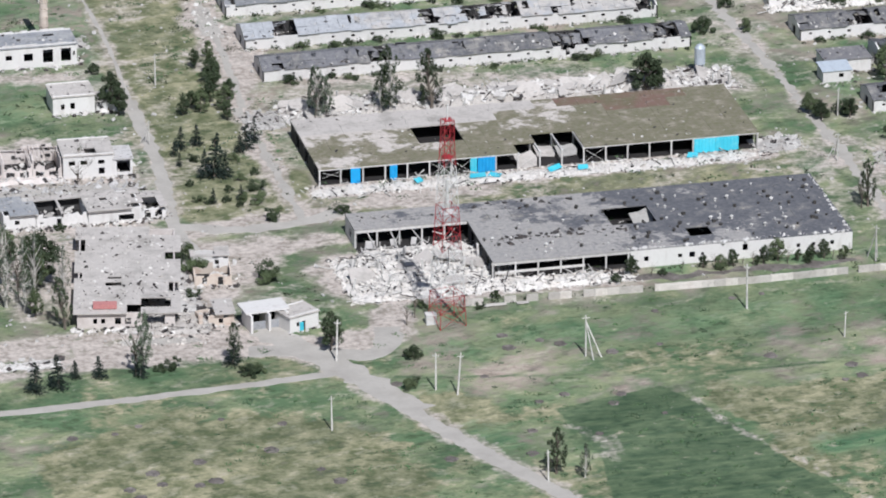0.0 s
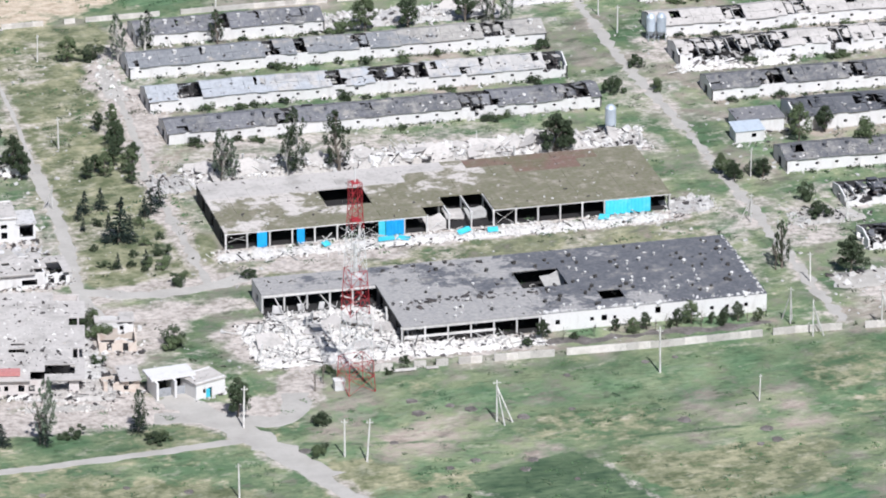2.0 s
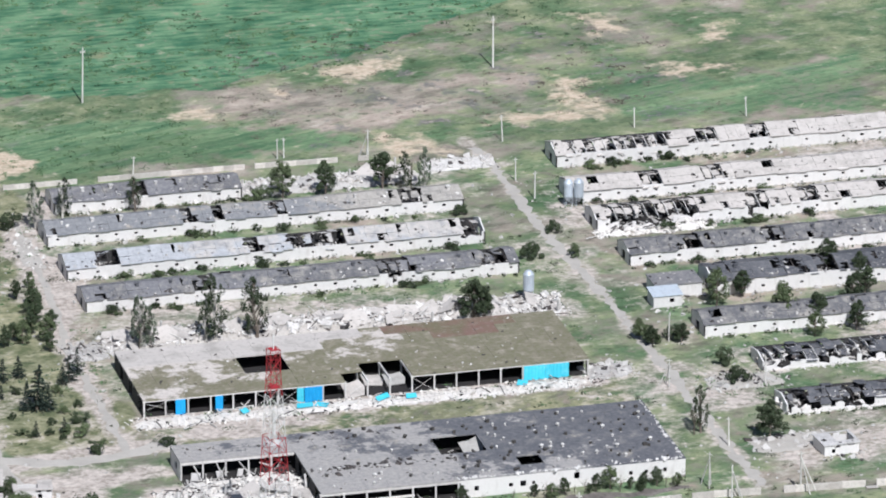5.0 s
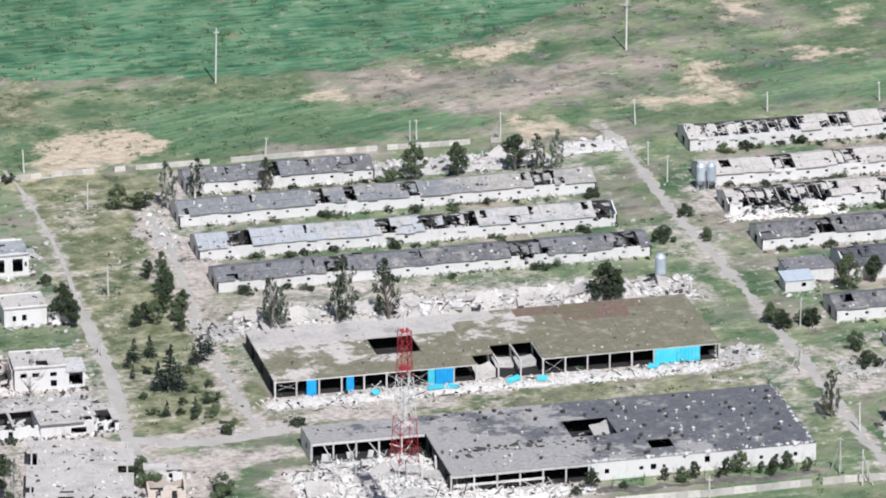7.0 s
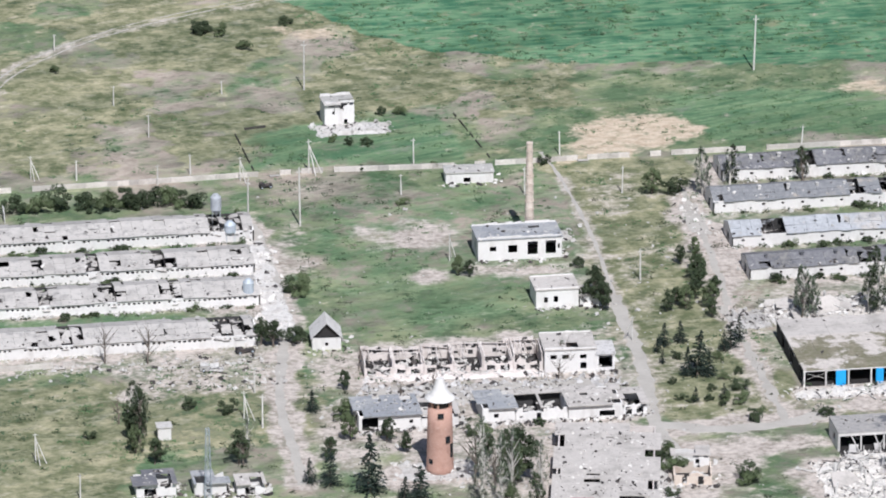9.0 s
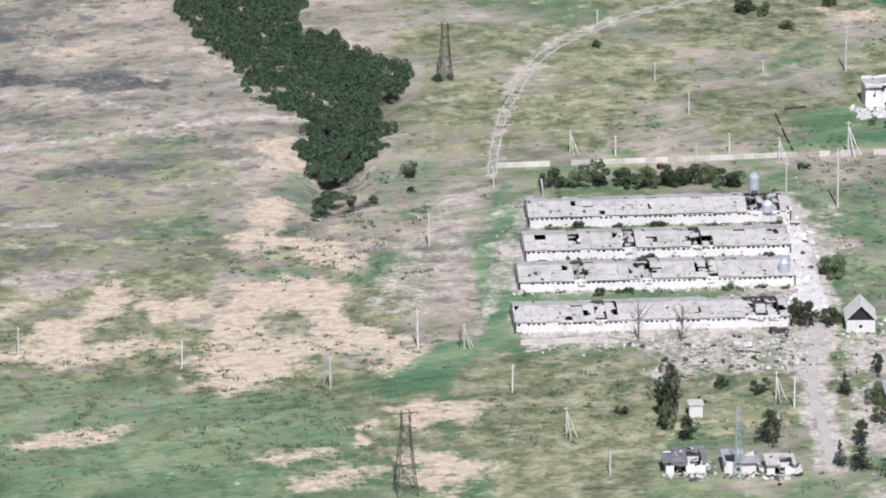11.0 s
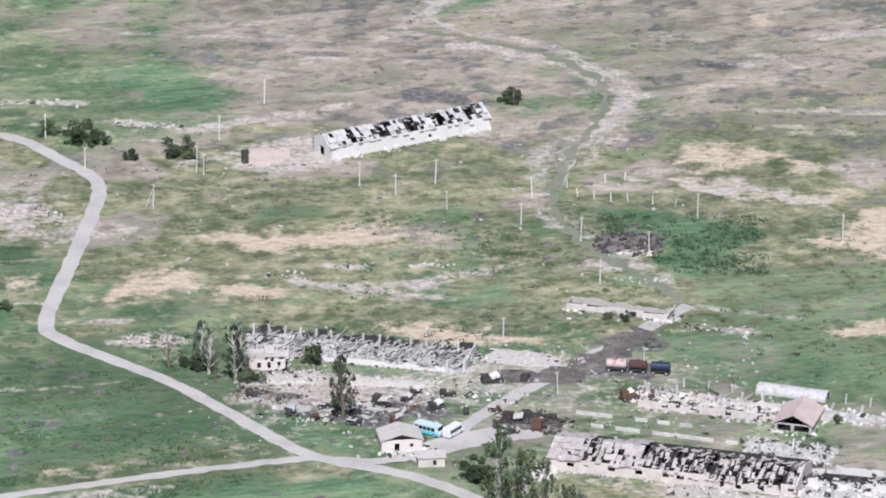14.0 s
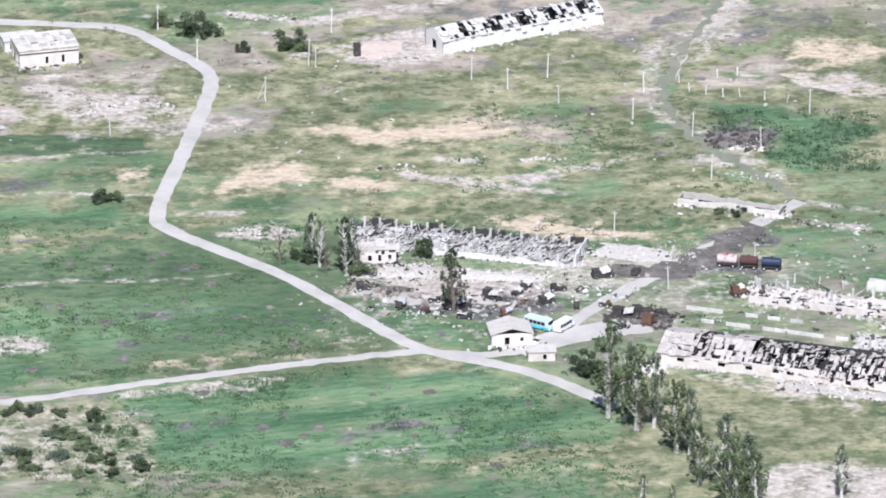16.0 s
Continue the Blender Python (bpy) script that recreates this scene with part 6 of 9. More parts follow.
box(bm, -0.8, 1.5, 4.604, 10.8, 8.6, 5.1)
part("canopy_slab", bm, M_WHITE, gate)
# Dark wall across the bays, added to paint the shade under the canopy.
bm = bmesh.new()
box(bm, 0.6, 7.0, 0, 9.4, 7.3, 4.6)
part("back_wall", bm, M_SOOTSHADE, gate)
for x0 in (0.7, 5.4):
    bm = bmesh.new()
    box(bm, x0, 2.0, 0.0, x0 + 3.8, 2.2, 2.2)
    part("gate_leaf", bm, M_GREYROOF, gate)
bm = bmesh.new()
box(bm, -24.9 + 0.0, -93.35, 0.02, -23.9, -93.25, 2.3)
door = new("door_1", to_mesh("door_1", bm, M_CYAN))
tagged(door, "cyan painted gatehouse door", "door", kind="structure")
block("kiosk", "small brick kiosk with its roof blown off", -45, -59, 9.5, 8, 3.4, -8, M_CHIMBRICK, M_DUSTROOF, front=[(2, 3.2, 1, 2.4), (6, 7.4, 0, 2.4)], ragged=2.0, holes=[(-1, -1, 11, 9)], seed=22)
block("kiosk", "broken white shed wall beside the trees", -43.5, -47.5, 9.5, 5, 3.2, -8, M_WHITE, M_DUSTROOF, front=[(6, 7, 1.2, 2.4)], ragged=1.2, holes=[(1, 1, 6, 6)], seed=23)
block("kiosk", "small scorched brick outbuilding by the gate", -49, -85, 9, 8, 3.2, -4, M_CHIMBRICK, M_DUSTROOF, front=[(1, 2.4, 0.4, 2.2), (5, 6.2, 1, 2.2)], ragged=2.4, holes=[(-1, -1, 4, 9)], seed=24)
block("hut", "white hut with light grey shed roof", 150, 42.4, 8, 6, 3.2, 0, M_WHITE, M_STEEL, front=[(4.5, 5.8, 1.2, 2.4)], seed=25, category="hut", roof_kind="shed", rise=0.5)
block("hut", "low dark-roofed annexe beside the white hut", 152.5, 49, 13, 9, 3.6, 0, M_WHITE, M_BITUMEN, left=[(3, 5, 0, 2.4)], seed=26, category="hut")
block("hut", "small broken white shed at the compound corner", 163, -69.6, 9.5, 8, 2.8, 4, M_WHITE, M_SLATE, front=[(2, 3, 1, 2)], ragged=0.8, holes=[(4, 2, 9, 8)], seed=27, category="hut")
house = block("field_house", "pinkish white house with dark cornice band", -587.5, 76.6, 16, 11.5, 4.8, 19, M_PINKWALL, M_PANELWALL, front=[(7.0, 7.8, 0.6, 2.6), (11.4, 12.2, 0.6, 2.8)], left=[(2, 4, 1, 3), (6, 9, 0, 3)], parapet=0.4, holes=[(4, 4, 6, 5.2), (8, 8.5, 9, 9.3), (10.4, 8.5, 11.4, 9.3), (12.8, 8.5, 13.8, 9.3), (2, 8, 3.2, 9)], seed=28)
bm = bmesh.new()
box(bm, -0.1, -0.1, 3.6, 16.1, -0.004, 3.95)
part("cornice", bm, M_DARKSTEEL, house, "dark cornice band")
block("yard_shed", "white shed with scorched pitched roof by the yard entrance", -450.2, -98.5, 10, 7.5, 3.0, 12, M_PINKWALL, M_PANELWALL, front=[(3.2, 4.4, 0.2, 2.2), (7, 7.8, 1, 2)], seed=29, category="shed", roof_kind="gable_y", rise=1.5, mess=2.0)
block("yard_shed", "small white block shed at the road", -440.8, -106.8, 6.5, 4, 2.4, 8, M_PINKWALL, M_PANELWALL, front=[(3.6, 4.4, 0.4, 1.8)], seed=30, category="shed")
block("yard_house", "small pinkish white house inside the ruined yard", -486.2, -49.6, 9, 6, 3.6, 8, M_PINKWALL, M_PANELWALL, front=[(2, 2.9, 0.8, 2.2), (4.5, 5.3, 0.6, 2.4), (7, 7.8, 0.6, 2.4)], ragged=1.1, holes=[(-1, 2, 4, 7), (6.4, 3.6, 9.6, 6.6)], seed=31)
block("yard_house", "grey-roofed house among the trees", -179, -46.5, 10, 8, 3.4, 0, M_WHITE, M_BITUMEN, front=[(2, 5, 0.2, 2.4)], ragged=1.4, holes=[(5.4, -1, 9, 6), (-1, 5, 2, 9)], seed=32, mess=2.4)
block("yard_house", "broken white shed with holed grey roof among the trees", -164.5, -47.5, 8, 7, 3.2, 0, M_WHITE, M_GREYROOF, front=[(3, 4, 1, 2)], ragged=1.3, holes=[(0.4, -1, 3, 4.5), (5.5, 3, 9, 8)], seed=33, mess=2.4)
block("yard_house", "small broken white shed with holed flat roof", -154, -49, 7, 6, 3.0, 0, M_WHITE, M_DUSTROOF, front=[(2, 4.5, 0.2, 2.2)], ragged=1.3, holes=[(3.4, -1, 6.4, 4)], seed=34, mess=2.4)
block("cabin", "small white cabin with a dark stovepipe", -169.4, -10.4, 3.4, 3.2, 3.4, 0, M_WHITE, M_COLUMN, seed=35, category="cabin")


# ---- rubble ----
def rubble(name, label, cx, cy, w, d, h, rot, seed, n, lo=0.5, hi=3.0, mat=None, posts=0, mound=None, plates=0, charred=6, sticks=0):
    r = random.Random(seed)
    mat = mat or M_RUBBLE
    top = thing(name, label, "rubble", pose(cx, cy, 0, 0, 0, rot))
    nx_, ny_ = max(4, int(w / 1.6)), max(4, int(d / 1.6))
    U, V = np.meshgrid(np.linspace(-w / 2, w / 2, nx_), np.linspace(-d / 2, d / 2, ny_))
    e = np.clip(1.15 - np.maximum(np.abs(U) / (w / 2), np.abs(V) / (d / 2)) ** 3, 0, 1)
    Zr = e * h * (0.15 + 1.1 * fbm(U + cx, V + cy, 6.0, seed, 4) ** 1.5) - 0.12
    Ur, Vr = U + (np.random.RandomState(seed).rand(*U.shape) - 0.5) * 1.2, V + (np.random.RandomState(seed + 1).rand(*U.shape) - 0.5) * 1.2
    bm = bmesh.new()
    vs = [[bm.verts.new((Ur[j, i], Vr[j, i], Zr[j, i])) for i in range(nx_)] for j in range(ny_)]
    for j in range(ny_ - 1):
        for i in range(nx_ - 1):
            bm.faces.new((vs[j][i], vs[j][i + 1], vs[j + 1][i + 1]))
            bm.faces.new((vs[j][i], vs[j + 1][i + 1], vs[j + 1][i]))
    part("mound", bm, mound or mat, top)
    bm = bmesh.new()

    def spot(rr):
        i, j = rr.randrange(nx_), rr.randrange(ny_)
        return Vector((U[j, i] + rr.uniform(-1, 1), V[j, i] + rr.uniform(-1, 1), max(0.0, Zr[j, i]) + 0.12))
    chunks(bm, r, n, spot, lo, hi, 0.35)
    part("broken_stone", bm, mat, top, "broken slabs and blocks", "stuff")
    bm = bmesh.new()
    chunks(bm, r, n // charred, spot, lo, hi * 1.2, 0.15)
    part("charred_scrap", bm, M_BURNTSHADE, top, "dark charred pieces", "stuff")
    for i in range(plates):
        a, b = r.uniform(2.5, 5.5), r.uniform(2.2, 4.0)
        bm = bmesh.new()
        prism(bm, [(-a, -b * 0.5), (a * r.uniform(0.5, 1), -b * r.uniform(0.5, 0.9)), (a, b * r.uniform(0, 0.4)), (a * r.uniform(0.2, 0.8), b), (-a * r.uniform(0.6, 1), b * r.uniform(0.6, 1))], 0, 0.2)
        q = spot(r)
        piece("fallen_plate", to_mesh("fallen_plate", bm, M_DUSTROOF), top, pose(q.x * 0.94, q.y * 0.7, q.z + 0.35, r.gauss(12, 14), r.gauss(0, 14), r.uniform(-25, 25)))
    if sticks:
        for mat_, many in ((M_COLUMN, sticks), (M_CONCRETE, sticks // 2), (M_BURNTSHADE, sticks // 2)):
            bm = bmesh.new()
            for _ in range(many):
                a = spot(r) + Vector((0, 0, 0.25))
                beam(bm, a, a + Vector((r.gauss(0, 1), r.gauss(0, 1), abs(r.gauss(0, 0.22)))).normalized() * r.uniform(1.0, 5.0), r.uniform(0.12, 0.34))
            part("fallen_timber", bm, mat_, top, "fallen beams and bent reinforcing bars", "stuff")
    for i in range(posts):
        bm = bmesh.new()
        hh = r.uniform(1.8, 4.2)
        box(bm, -0.22, -0.22, -0.1, 0.22, 0.22, hh)
        piece("standing_post", to_mesh("standing_post", bm, M_COLUMN), top, pose(r.uniform(-w / 2, w / 2), r.uniform(-d / 2, d / 2), 0, r.gauss(0, 7), r.gauss(0, 7), r.uniform(0, 90)))
    return top


rubble("rubble_pile", "white rubble of the collapsed hall front", 14, -65.5, 44, 29, 1.9, 0, 50, 3600, 0.2, 1.25, mat=M_CRUMB, posts=20, plates=7, charred=4, sticks=90)
rubble("rubble_pile", "white bank of masonry before the dark bays", 15, -48.6, 30, 5.6, 1.2, 0, 49, 260, 0.25, 1.6, mat=M_CRUMB, charred=4, sticks=16)
rubble("rubble_pile", "pale spill of broken masonry along the hall", 48, -77, 36, 8, 1.3, 0, 51, 420, 0.25, 1.6, mat=M_CRUMB, charred=4, sticks=20)
rubble("rubble_pile", "white debris strip under the open bays", 58, -4.6, 124, 7, 0.9, 0, 52, 1300, 0.22, 1.35, mat=M_CRUMB, charred=5, sticks=40)
rubble("rubble_pile", "pale debris at the hall corner", 126, 2, 12, 10, 1.4, 0, 53, 90)
rubble("rubble_pile", "collapsed barn lying as a long rubble bank", 64, 52, 126, 14, 3.3, 0, 54, 1300, 0.5, 3.6, posts=14, plates=40, mound=M_PANELWALL, charred=4, sticks=110)
rubble("rubble_pile", "remains of a collapsed barn end", 87, 160, 52, 12, 1.8, 0, 55, 360, posts=6, plates=8)
rubble("rubble_pile", "pale rubble at the far end of the road", 128, 166, 22, 10, 1.2, 0, 56, 90)
rubble("rubble_pile", "white wall pieces fallen round the cube-like building", -88, 212, 22, 10, 1.0, 0, 47, 150, 0.3, 2.0, charred=5)
rubble("rubble_pile", "white wall of a barn fallen outward in pieces", 168, 100.6, 34, 5, 1.5, 0, 46, 260, 0.3, 2.2, mat=M_CRUMB, charred=5, sticks=14)
rubble("rubble_pile", "debris beside the barn ends", -5, 49, 11, 13, 0.7, 0, 57, 130)
rubble("rubble_pile", "white debris by the barn gables", -5, 128, 8, 34, 0.35, 0, 58, 90, 0.4, 1.8, mound=M_GRAVEL)
rubble("rubble_pile", "white broken plaster at the foot of the ruined bays", -88, 21.5, 48, 5, 1.7, -3, 48, 420, 0.25, 1.3, mat=M_WHITE, mound=M_PINKWALL, charred=8, sticks=10)
rubble("rubble_pile", "rubble among the ruined bays", -80, 9, 68, 14, 0.8, -2, 59, 520, 0.4, 2.4, mat=M_SLATE, mound=M_GRAVEL, charred=3)
rubble("rubble_pile", "pinkish white rubble against the broken facade", -57, -82, 22, 12, 1.4, -10, 60, 420, 0.3, 1.8, mat=M_PANELWALL, mound=M_PANELWALL, charred=5, sticks=14)
rubble("rubble_pile", "pale debris around the gatehouse", -52, -62, 14, 34, 0.7, 0, 61, 260, charred=3)
rubble("rubble_pile", "white rubble round the brick tower", -101, -41, 22, 12, 0.6, 0, 62, 90)
rubble("rubble_pile", "debris among the shattered barns", -168, 41, 62, 5, 0.13, 0, 63, 130, 0.4, 2, mound=M_GRAVEL, charred=3)
rubble("rubble_pile", "rubble at the barn ends beside the yard road", -128, 90, 8, 80, 0.7, 0, 64, 170)
rubble("rubble_pile", "scattered wreckage in the yard", -150, 30, 34, 16, 0.13, 0, 65, 150, 0.35, 1.9, mound=M_GRAVEL, charred=2)
yard = rubble("ruined_stable", "burnt-out stable filled with tangled grey debris", -460, -37.2, 58, 12.6, 1.9, -9.9, 66, 1900, 0.35, 1.8, mat=M_SLATE, mound=M_OLDSLATE, posts=0, charred=3)
for mat_, many in ((M_COLUMN, 280), (M_CONCRETE, 320), (M_BURNTSHADE, 200)):
    bm = bmesh.new()
    for _ in range(many):
        a = Vector((rng.uniform(-28, 28), rng.uniform(-5.8, 5.8), rng.uniform(0.5, 1.6)))
        d = Vector((rng.gauss(0.5, 0.4), rng.gauss(1.0, 0.4), rng.gauss(0, 0.15))).normalized() * rng.uniform(1.5, 4.5)
        beam(bm, a, a + d, rng.uniform(0.12, 0.3))
    part("rafter_tangle", bm, mat_, yard, "tangle of fallen roof timber", "stuff")
pm = to_mesh("post", (lambda b: (box(b, -0.25, -0.25, 0, 0.25, 0.25, 3.1), b)[1])(bmesh.new()), M_COLUMN)
for i in range(15):
    for yy in (-6.2, 6.2):
        if rng.random() < 0.85:
            piece("post", pm, yard, pose(-28.5 + 4.07 * i, yy, 0, rng.gauss(0, 3), rng.gauss(0, 3), 0))
bm = bmesh.new()
wall_x(bm, -29, 29, 6.5, 6.8, 3.0, [(-8, -6, 1, 3), (8, 10, 1, 3)], 0, 1.8)
part("back_wall", bm, M_SOOTSHADE, yard)
bm = bmesh.new()
wall_y(bm, -6.2, 6.45, 28.7, 29.0, 3.4, [(-2, 1, 0, 3)], 0, 1.0)
part("end_wall", bm, M_WHITE, yard)
bm = bmesh.new()
wall_x(bm, -8, 24, -6.8, -6.5, 1.8, (), 0, 1.4)
part("front_wall", bm, M_WHITE, yard)
rubble("rubble_pile", "white collapsed wall before the yard house", -478, -54, 20, 8, 1.2, 5, 67, 260, 0.25, 1.6, mat=M_PANELWALL, charred=5)
rubble("rubble_pile", "sandy heap in the scrap yard", -452, -55, 26, 6, 1.1, -4, 68, 130, 0.25, 1.2, mat=M_PANELWALL, mound=M_PANELWALL, charred=5)
rubble("rubble_pile", "pale spoil beside the stable", -418, -38, 26, 12, 0.4, -10, 69, 80, 0.4, 1.8, mat=M_PANELWALL, mound=M_PANELWALL)
rubble("rubble_pile", "pinkish wall remains of a razed shed", -371, -63, 40, 7, 1.0, -13, 70, 300, 0.3, 2.0, mat=M_PANELWALL, posts=8, charred=4, sticks=20)
rubble("rubble_pile", "scrap and branches along the road", -478, -70, 24, 7, 0.3, -25, 71, 50, mat=M_WOOD, mound=M_GRAVEL)
rubble("rubble_pile", "grey scrap in the yard", -455, -76, 22, 12, 0.12, -20, 72, 80, mat=M_CONCRETE, mound=M_GRAVEL)
rubble("rubble_pile", "brick floor slabs of a vanished house", -492, 98, 20, 14, 0.32, 32, 73, 30, 0.4, 1.4, mat=M_PINKDUST, charred=8)
rubble("rubble_pile", "scattered white blocks on the meadow", -556, 49, 26, 10, 0.13, 0, 74, 90, 0.35, 1.6, mound=M_GRAVEL)
rubble("rubble_pile", "pale debris behind the barns", 158, -14, 22, 12, 0.5, 0, 75, 110, 0.4, 2.2, mat=M_CONCRETE, mound=M_GRAVEL, charred=2)
rubble("rubble_pile", "pale broken ground by the road", 158, -58, 24, 12, 0.5, 0, 76, 60, mound=M_GRAVEL)

block("ruined_store", "long low white store with its roof stripped off", -409, -4.8, 27, 4.4, 1.9, -15, M_PANELWALL, M_COLUMN, front=[(17, 18.5, 0, 1.5)], ragged=0.8, holes=[(-1, -1, 27, 6)], seed=90)

block("ruined_bay", "long roofless pinkish shed with low broken walls", -389, -67, 36, 8, 2.0, -13, M_PINKWALL, M_DUSTROOF, front=[(6, 7.5, 0.6, 1.8), (14, 15.5, 0.6, 1.8), (22, 23.5, 0.6, 1.8), (30, 31.5, 0.6, 1.8)], ragged=1.7, holes=[(-1, -1, 38, 9)], seed=91)
rubble("rubble_pile", "dark heap of burnt machine parts", -415, -78.5, 16, 9, 1.6, -10, 92, 130, 0.5, 2.2, mat=M_BURNTSHADE, mound=M_SOIL)
rubble("rubble_pile", "tangle of rusty scrap metal", -452, -71, 16, 7, 0.3, -20, 93, 40, 0.4, 2.0, mat=M_RUST, mound=M_GRAVEL)
rubble("rubble_pile", "dark brushwood and scrap beside the lane", -479, -64, 18, 5, 0.4, -10, 94, 40, 0.4, 2.0, mat=M_BURNTSHADE, mound=M_SOIL)

rubble("rubble_pile", "white broken wall pieces before the canteen", -60, -92, 22, 5, 0.5, -6, 95, 110, 0.25, 1.3, mat=M_PANELWALL, mound=M_GRAVEL)
rubble("rubble_pile", "pale debris strewn over the canteen roof side", -64, -52, 3, 44, 0.6, -11, 96, 60)
rubble("rubble_pile", "pale fragments by the garden wall", -95, -100, 18, 6, 0.7, 0, 97, 60)

rubble("burnt_heap", "burnt black heap with pale broken pieces in the scrub", -395, 40, 16, 12, 1.4, 0, 130, 110, 0.5, 2.4, mat=M_BURNTSHADE, mound=M_SOIL)
rubble("rubble_pile", "pale broken blocks beside the burnt heap", -393, 36, 8, 7, 0.5, 0, 131, 22, mat=M_PANELWALL)
for k, (rx_, ry_, rw, rd) in enumerate(((-466, 20, 12, 3), (-445, 22.5, 10, 3), (-432, 17.8, 9, 3), (-511, -31, 15, 4), (-390, 15, 14, 3), (-421, -36, 14, 6), (-407, -33, 12, 6), (-370, -16, 18, 3), (-482, 14, 9, 4), (-560, 134, 26, 4), (-525, 119, 22, 4))):
    rubble("rubble_pile", "pale scattered fragments in the grass", rx_, ry_, rw, rd, 0.12, 0, 140 + k, int(rw * 2.2), 0.35, 1.7, charred=5)
block("door_stub", "dark upright stub of a burnt door frame", -499.2, 91.4, 1.6, 1.6, 3.2, 20, M_BURNTSHADE, M_BURNTSHADE, seed=93, category="ruin", eaves=0.05)
block("annexe", "low open annexe behind the field house", -593, 88, 9, 6, 3.0, 19, M_WHITE, M_COLUMN, front=[(1.5, 3.5, 0.6, 2.4), (5, 7, 0.6, 2.4)], seed=94)

rubble("rubble_pile", "white masonry fallen outward from the burnt barn", -362, -120, 36, 6, 0.7, -13, 160, 260, 0.25, 1.6, mat=M_PANELWALL, charred=5)
rubble("rubble_pile", "white fallen gable of the burnt barn", -411, -109, 7, 9, 1.3, -13, 161, 90, 0.3, 1.8, mat=M_PANELWALL)
rubble("rubble_pile", "soot-black fallen timbers behind the stable", -459, -28.6, 58, 3.5, 0.8, -9.9, 162, 110, 0.4, 2.8, mat=M_BURNTSHADE, mound=M_SOIL)

block("gable_shed", "roofless-fronted shed with faded pink tiled gable roof", -355.5, -79, 9.5, 12, 1.9, -13, M_RUBBLE, M_PINKTILE, front=[(0.8, 4.2, 0, 1.6), (5, 8.8, 0, 1.6)], roof_kind="gable_y", rise=2.3, eaves=0.35, seed=95, category="shed")
vault = thing("vaulted_store", "long white half-round vaulted store", "store", pose(-351, -57, 0, 0, 0, -16))
bm = bmesh.new()
arc = [(2.6 * math.cos(math.pi * i / 10), 0.3 + 1.6 * math.sin(math.pi * i / 10)) for i in range(11)]
prof = [(2.6, -0.1), *arc, (-2.6, -0.1)]
ends = [[bm.verts.new((x0, a, b)) for a, b in prof] for x0 in (-9.0, 9.0)]
bm.faces.new(ends[0])
bm.faces.new(ends[1][::-1])
for i in range(len(prof)):
    j = (i + 1) % len(prof)
    bm.faces.new((ends[0][j], ends[0][i], ends[1][i], ends[1][j]))
bmesh.ops.recalc_face_normals(bm, faces=bm.faces)
part("vault", bm, M_SLATE, vault)
for x0 in (-9.03, 9.0):
    bm = bmesh.new()
    box(bm, x0, -0.8, 0, x0 + 0.03, 0.8, 1.9)
    part("door", bm, M_DARKSTEEL, vault)
block("ruined_bay", "low roofless white ruin beyond the burnt barn", -352, -112, 34, 9, 2.4, -10, M_WHITE, M_DUSTROOF, front=[(3, 5, 0.4, 1.8), (9, 11, 0.4, 1.8), (16, 18, 0.4, 1.8), (24, 26, 0.4, 1.8)], ragged=1.8, holes=[(-1, -1, 36, 10)], seed=96)
rubble("rubble_pile", "white rubble of the ruins beyond the burnt barn", -332, -117, 34, 12, 1.2, -10, 170, 220, posts=9, charred=3)
rubble("rubble_pile", "broken white trusses and blocks behind the burnt barn", -352, -93, 22, 12, 1.2, -13, 171, 170, posts=6, charred=2)
rubble("rubble_pile", "pale remains of a razed shed beside the tanks", -340, -70, 26, 7, 0.8, -13, 172, 120, posts=6)
rubble("rubble_pile", "pinkish rubble beside the burnt tractor", -382, -62, 18, 6, 0.5, -13, 173, 90, mat=M_PINKWALL)
# ---- concrete walls of panels ----
def panel_wall(name, label, pts, h, seed, length=3.0, lost=0.06, material=None):
    r = random.Random(seed)
    top = thing(name, label, "wall", kind="structure")
    bm = bmesh.new()
    box(bm, -length / 2 + 0.02, -0.09, 0, length / 2 - 0.02, 0.09, h)
    box(bm, -length / 2 + 0.15, -0.13, h * 0.55, length / 2 - 0.15, -0.09, h * 0.85)
    box(bm, -length / 2 - 0.1, -0.14, 0, -length / 2 + 0.1, 0.14, h + 0.12)
    me = to_mesh("panel", bm, material or M_PANELWALL)
    for (x0, y0), (x1, y1) in zip(pts, pts[1:]):
        d = math.hypot(x1 - x0, y1 - y0)
        a = math.degrees(math.atan2(y1 - y0, x1 - x0))
        k = max(1, round(d / length))
        for i in range(k):
            if r.random() < lost:
                continue
            t = (i + 0.5) / k
            fallen = r.random() < 0.04
            piece("panel", me, top, pose(x0 + (x1 - x0) * t, y0 + (y1 - y0) * t, 0.15 if fallen else -0.06, 82 if fallen else r.gauss(0, 2.0), 0, a + r.gauss(0, 1)))
    return top


panel_wall("boundary_wall", "pale concrete panel wall along the front meadow", [(18, -87.5), (43.6, -88), (93, -89.5), (128, -88.5), (170, -91.5), (262, -96)], 2.0, 1, lost=0.04)
panel_wall("boundary_wall", "pale concrete panel wall behind the barns", [(-204, 174.5), (-150, 176), (-104, 178), (-64, 176), (-20, 177), (62, 177), (104, 175.5)], 1.6, 2, lost=0.14)
panel_wall("boundary_wall", "broken concrete wall by the shattered barn", [(-208, 42), (-185, 43)], 1.6, 3, lost=0.1)
panel_wall("boundary_wall", "row of pale kerb slabs in the yard", [(-404, -72), (-392, -75), (-370, -80.5)], 1.0, 5, lost=0.5, material=M_COLUMN)
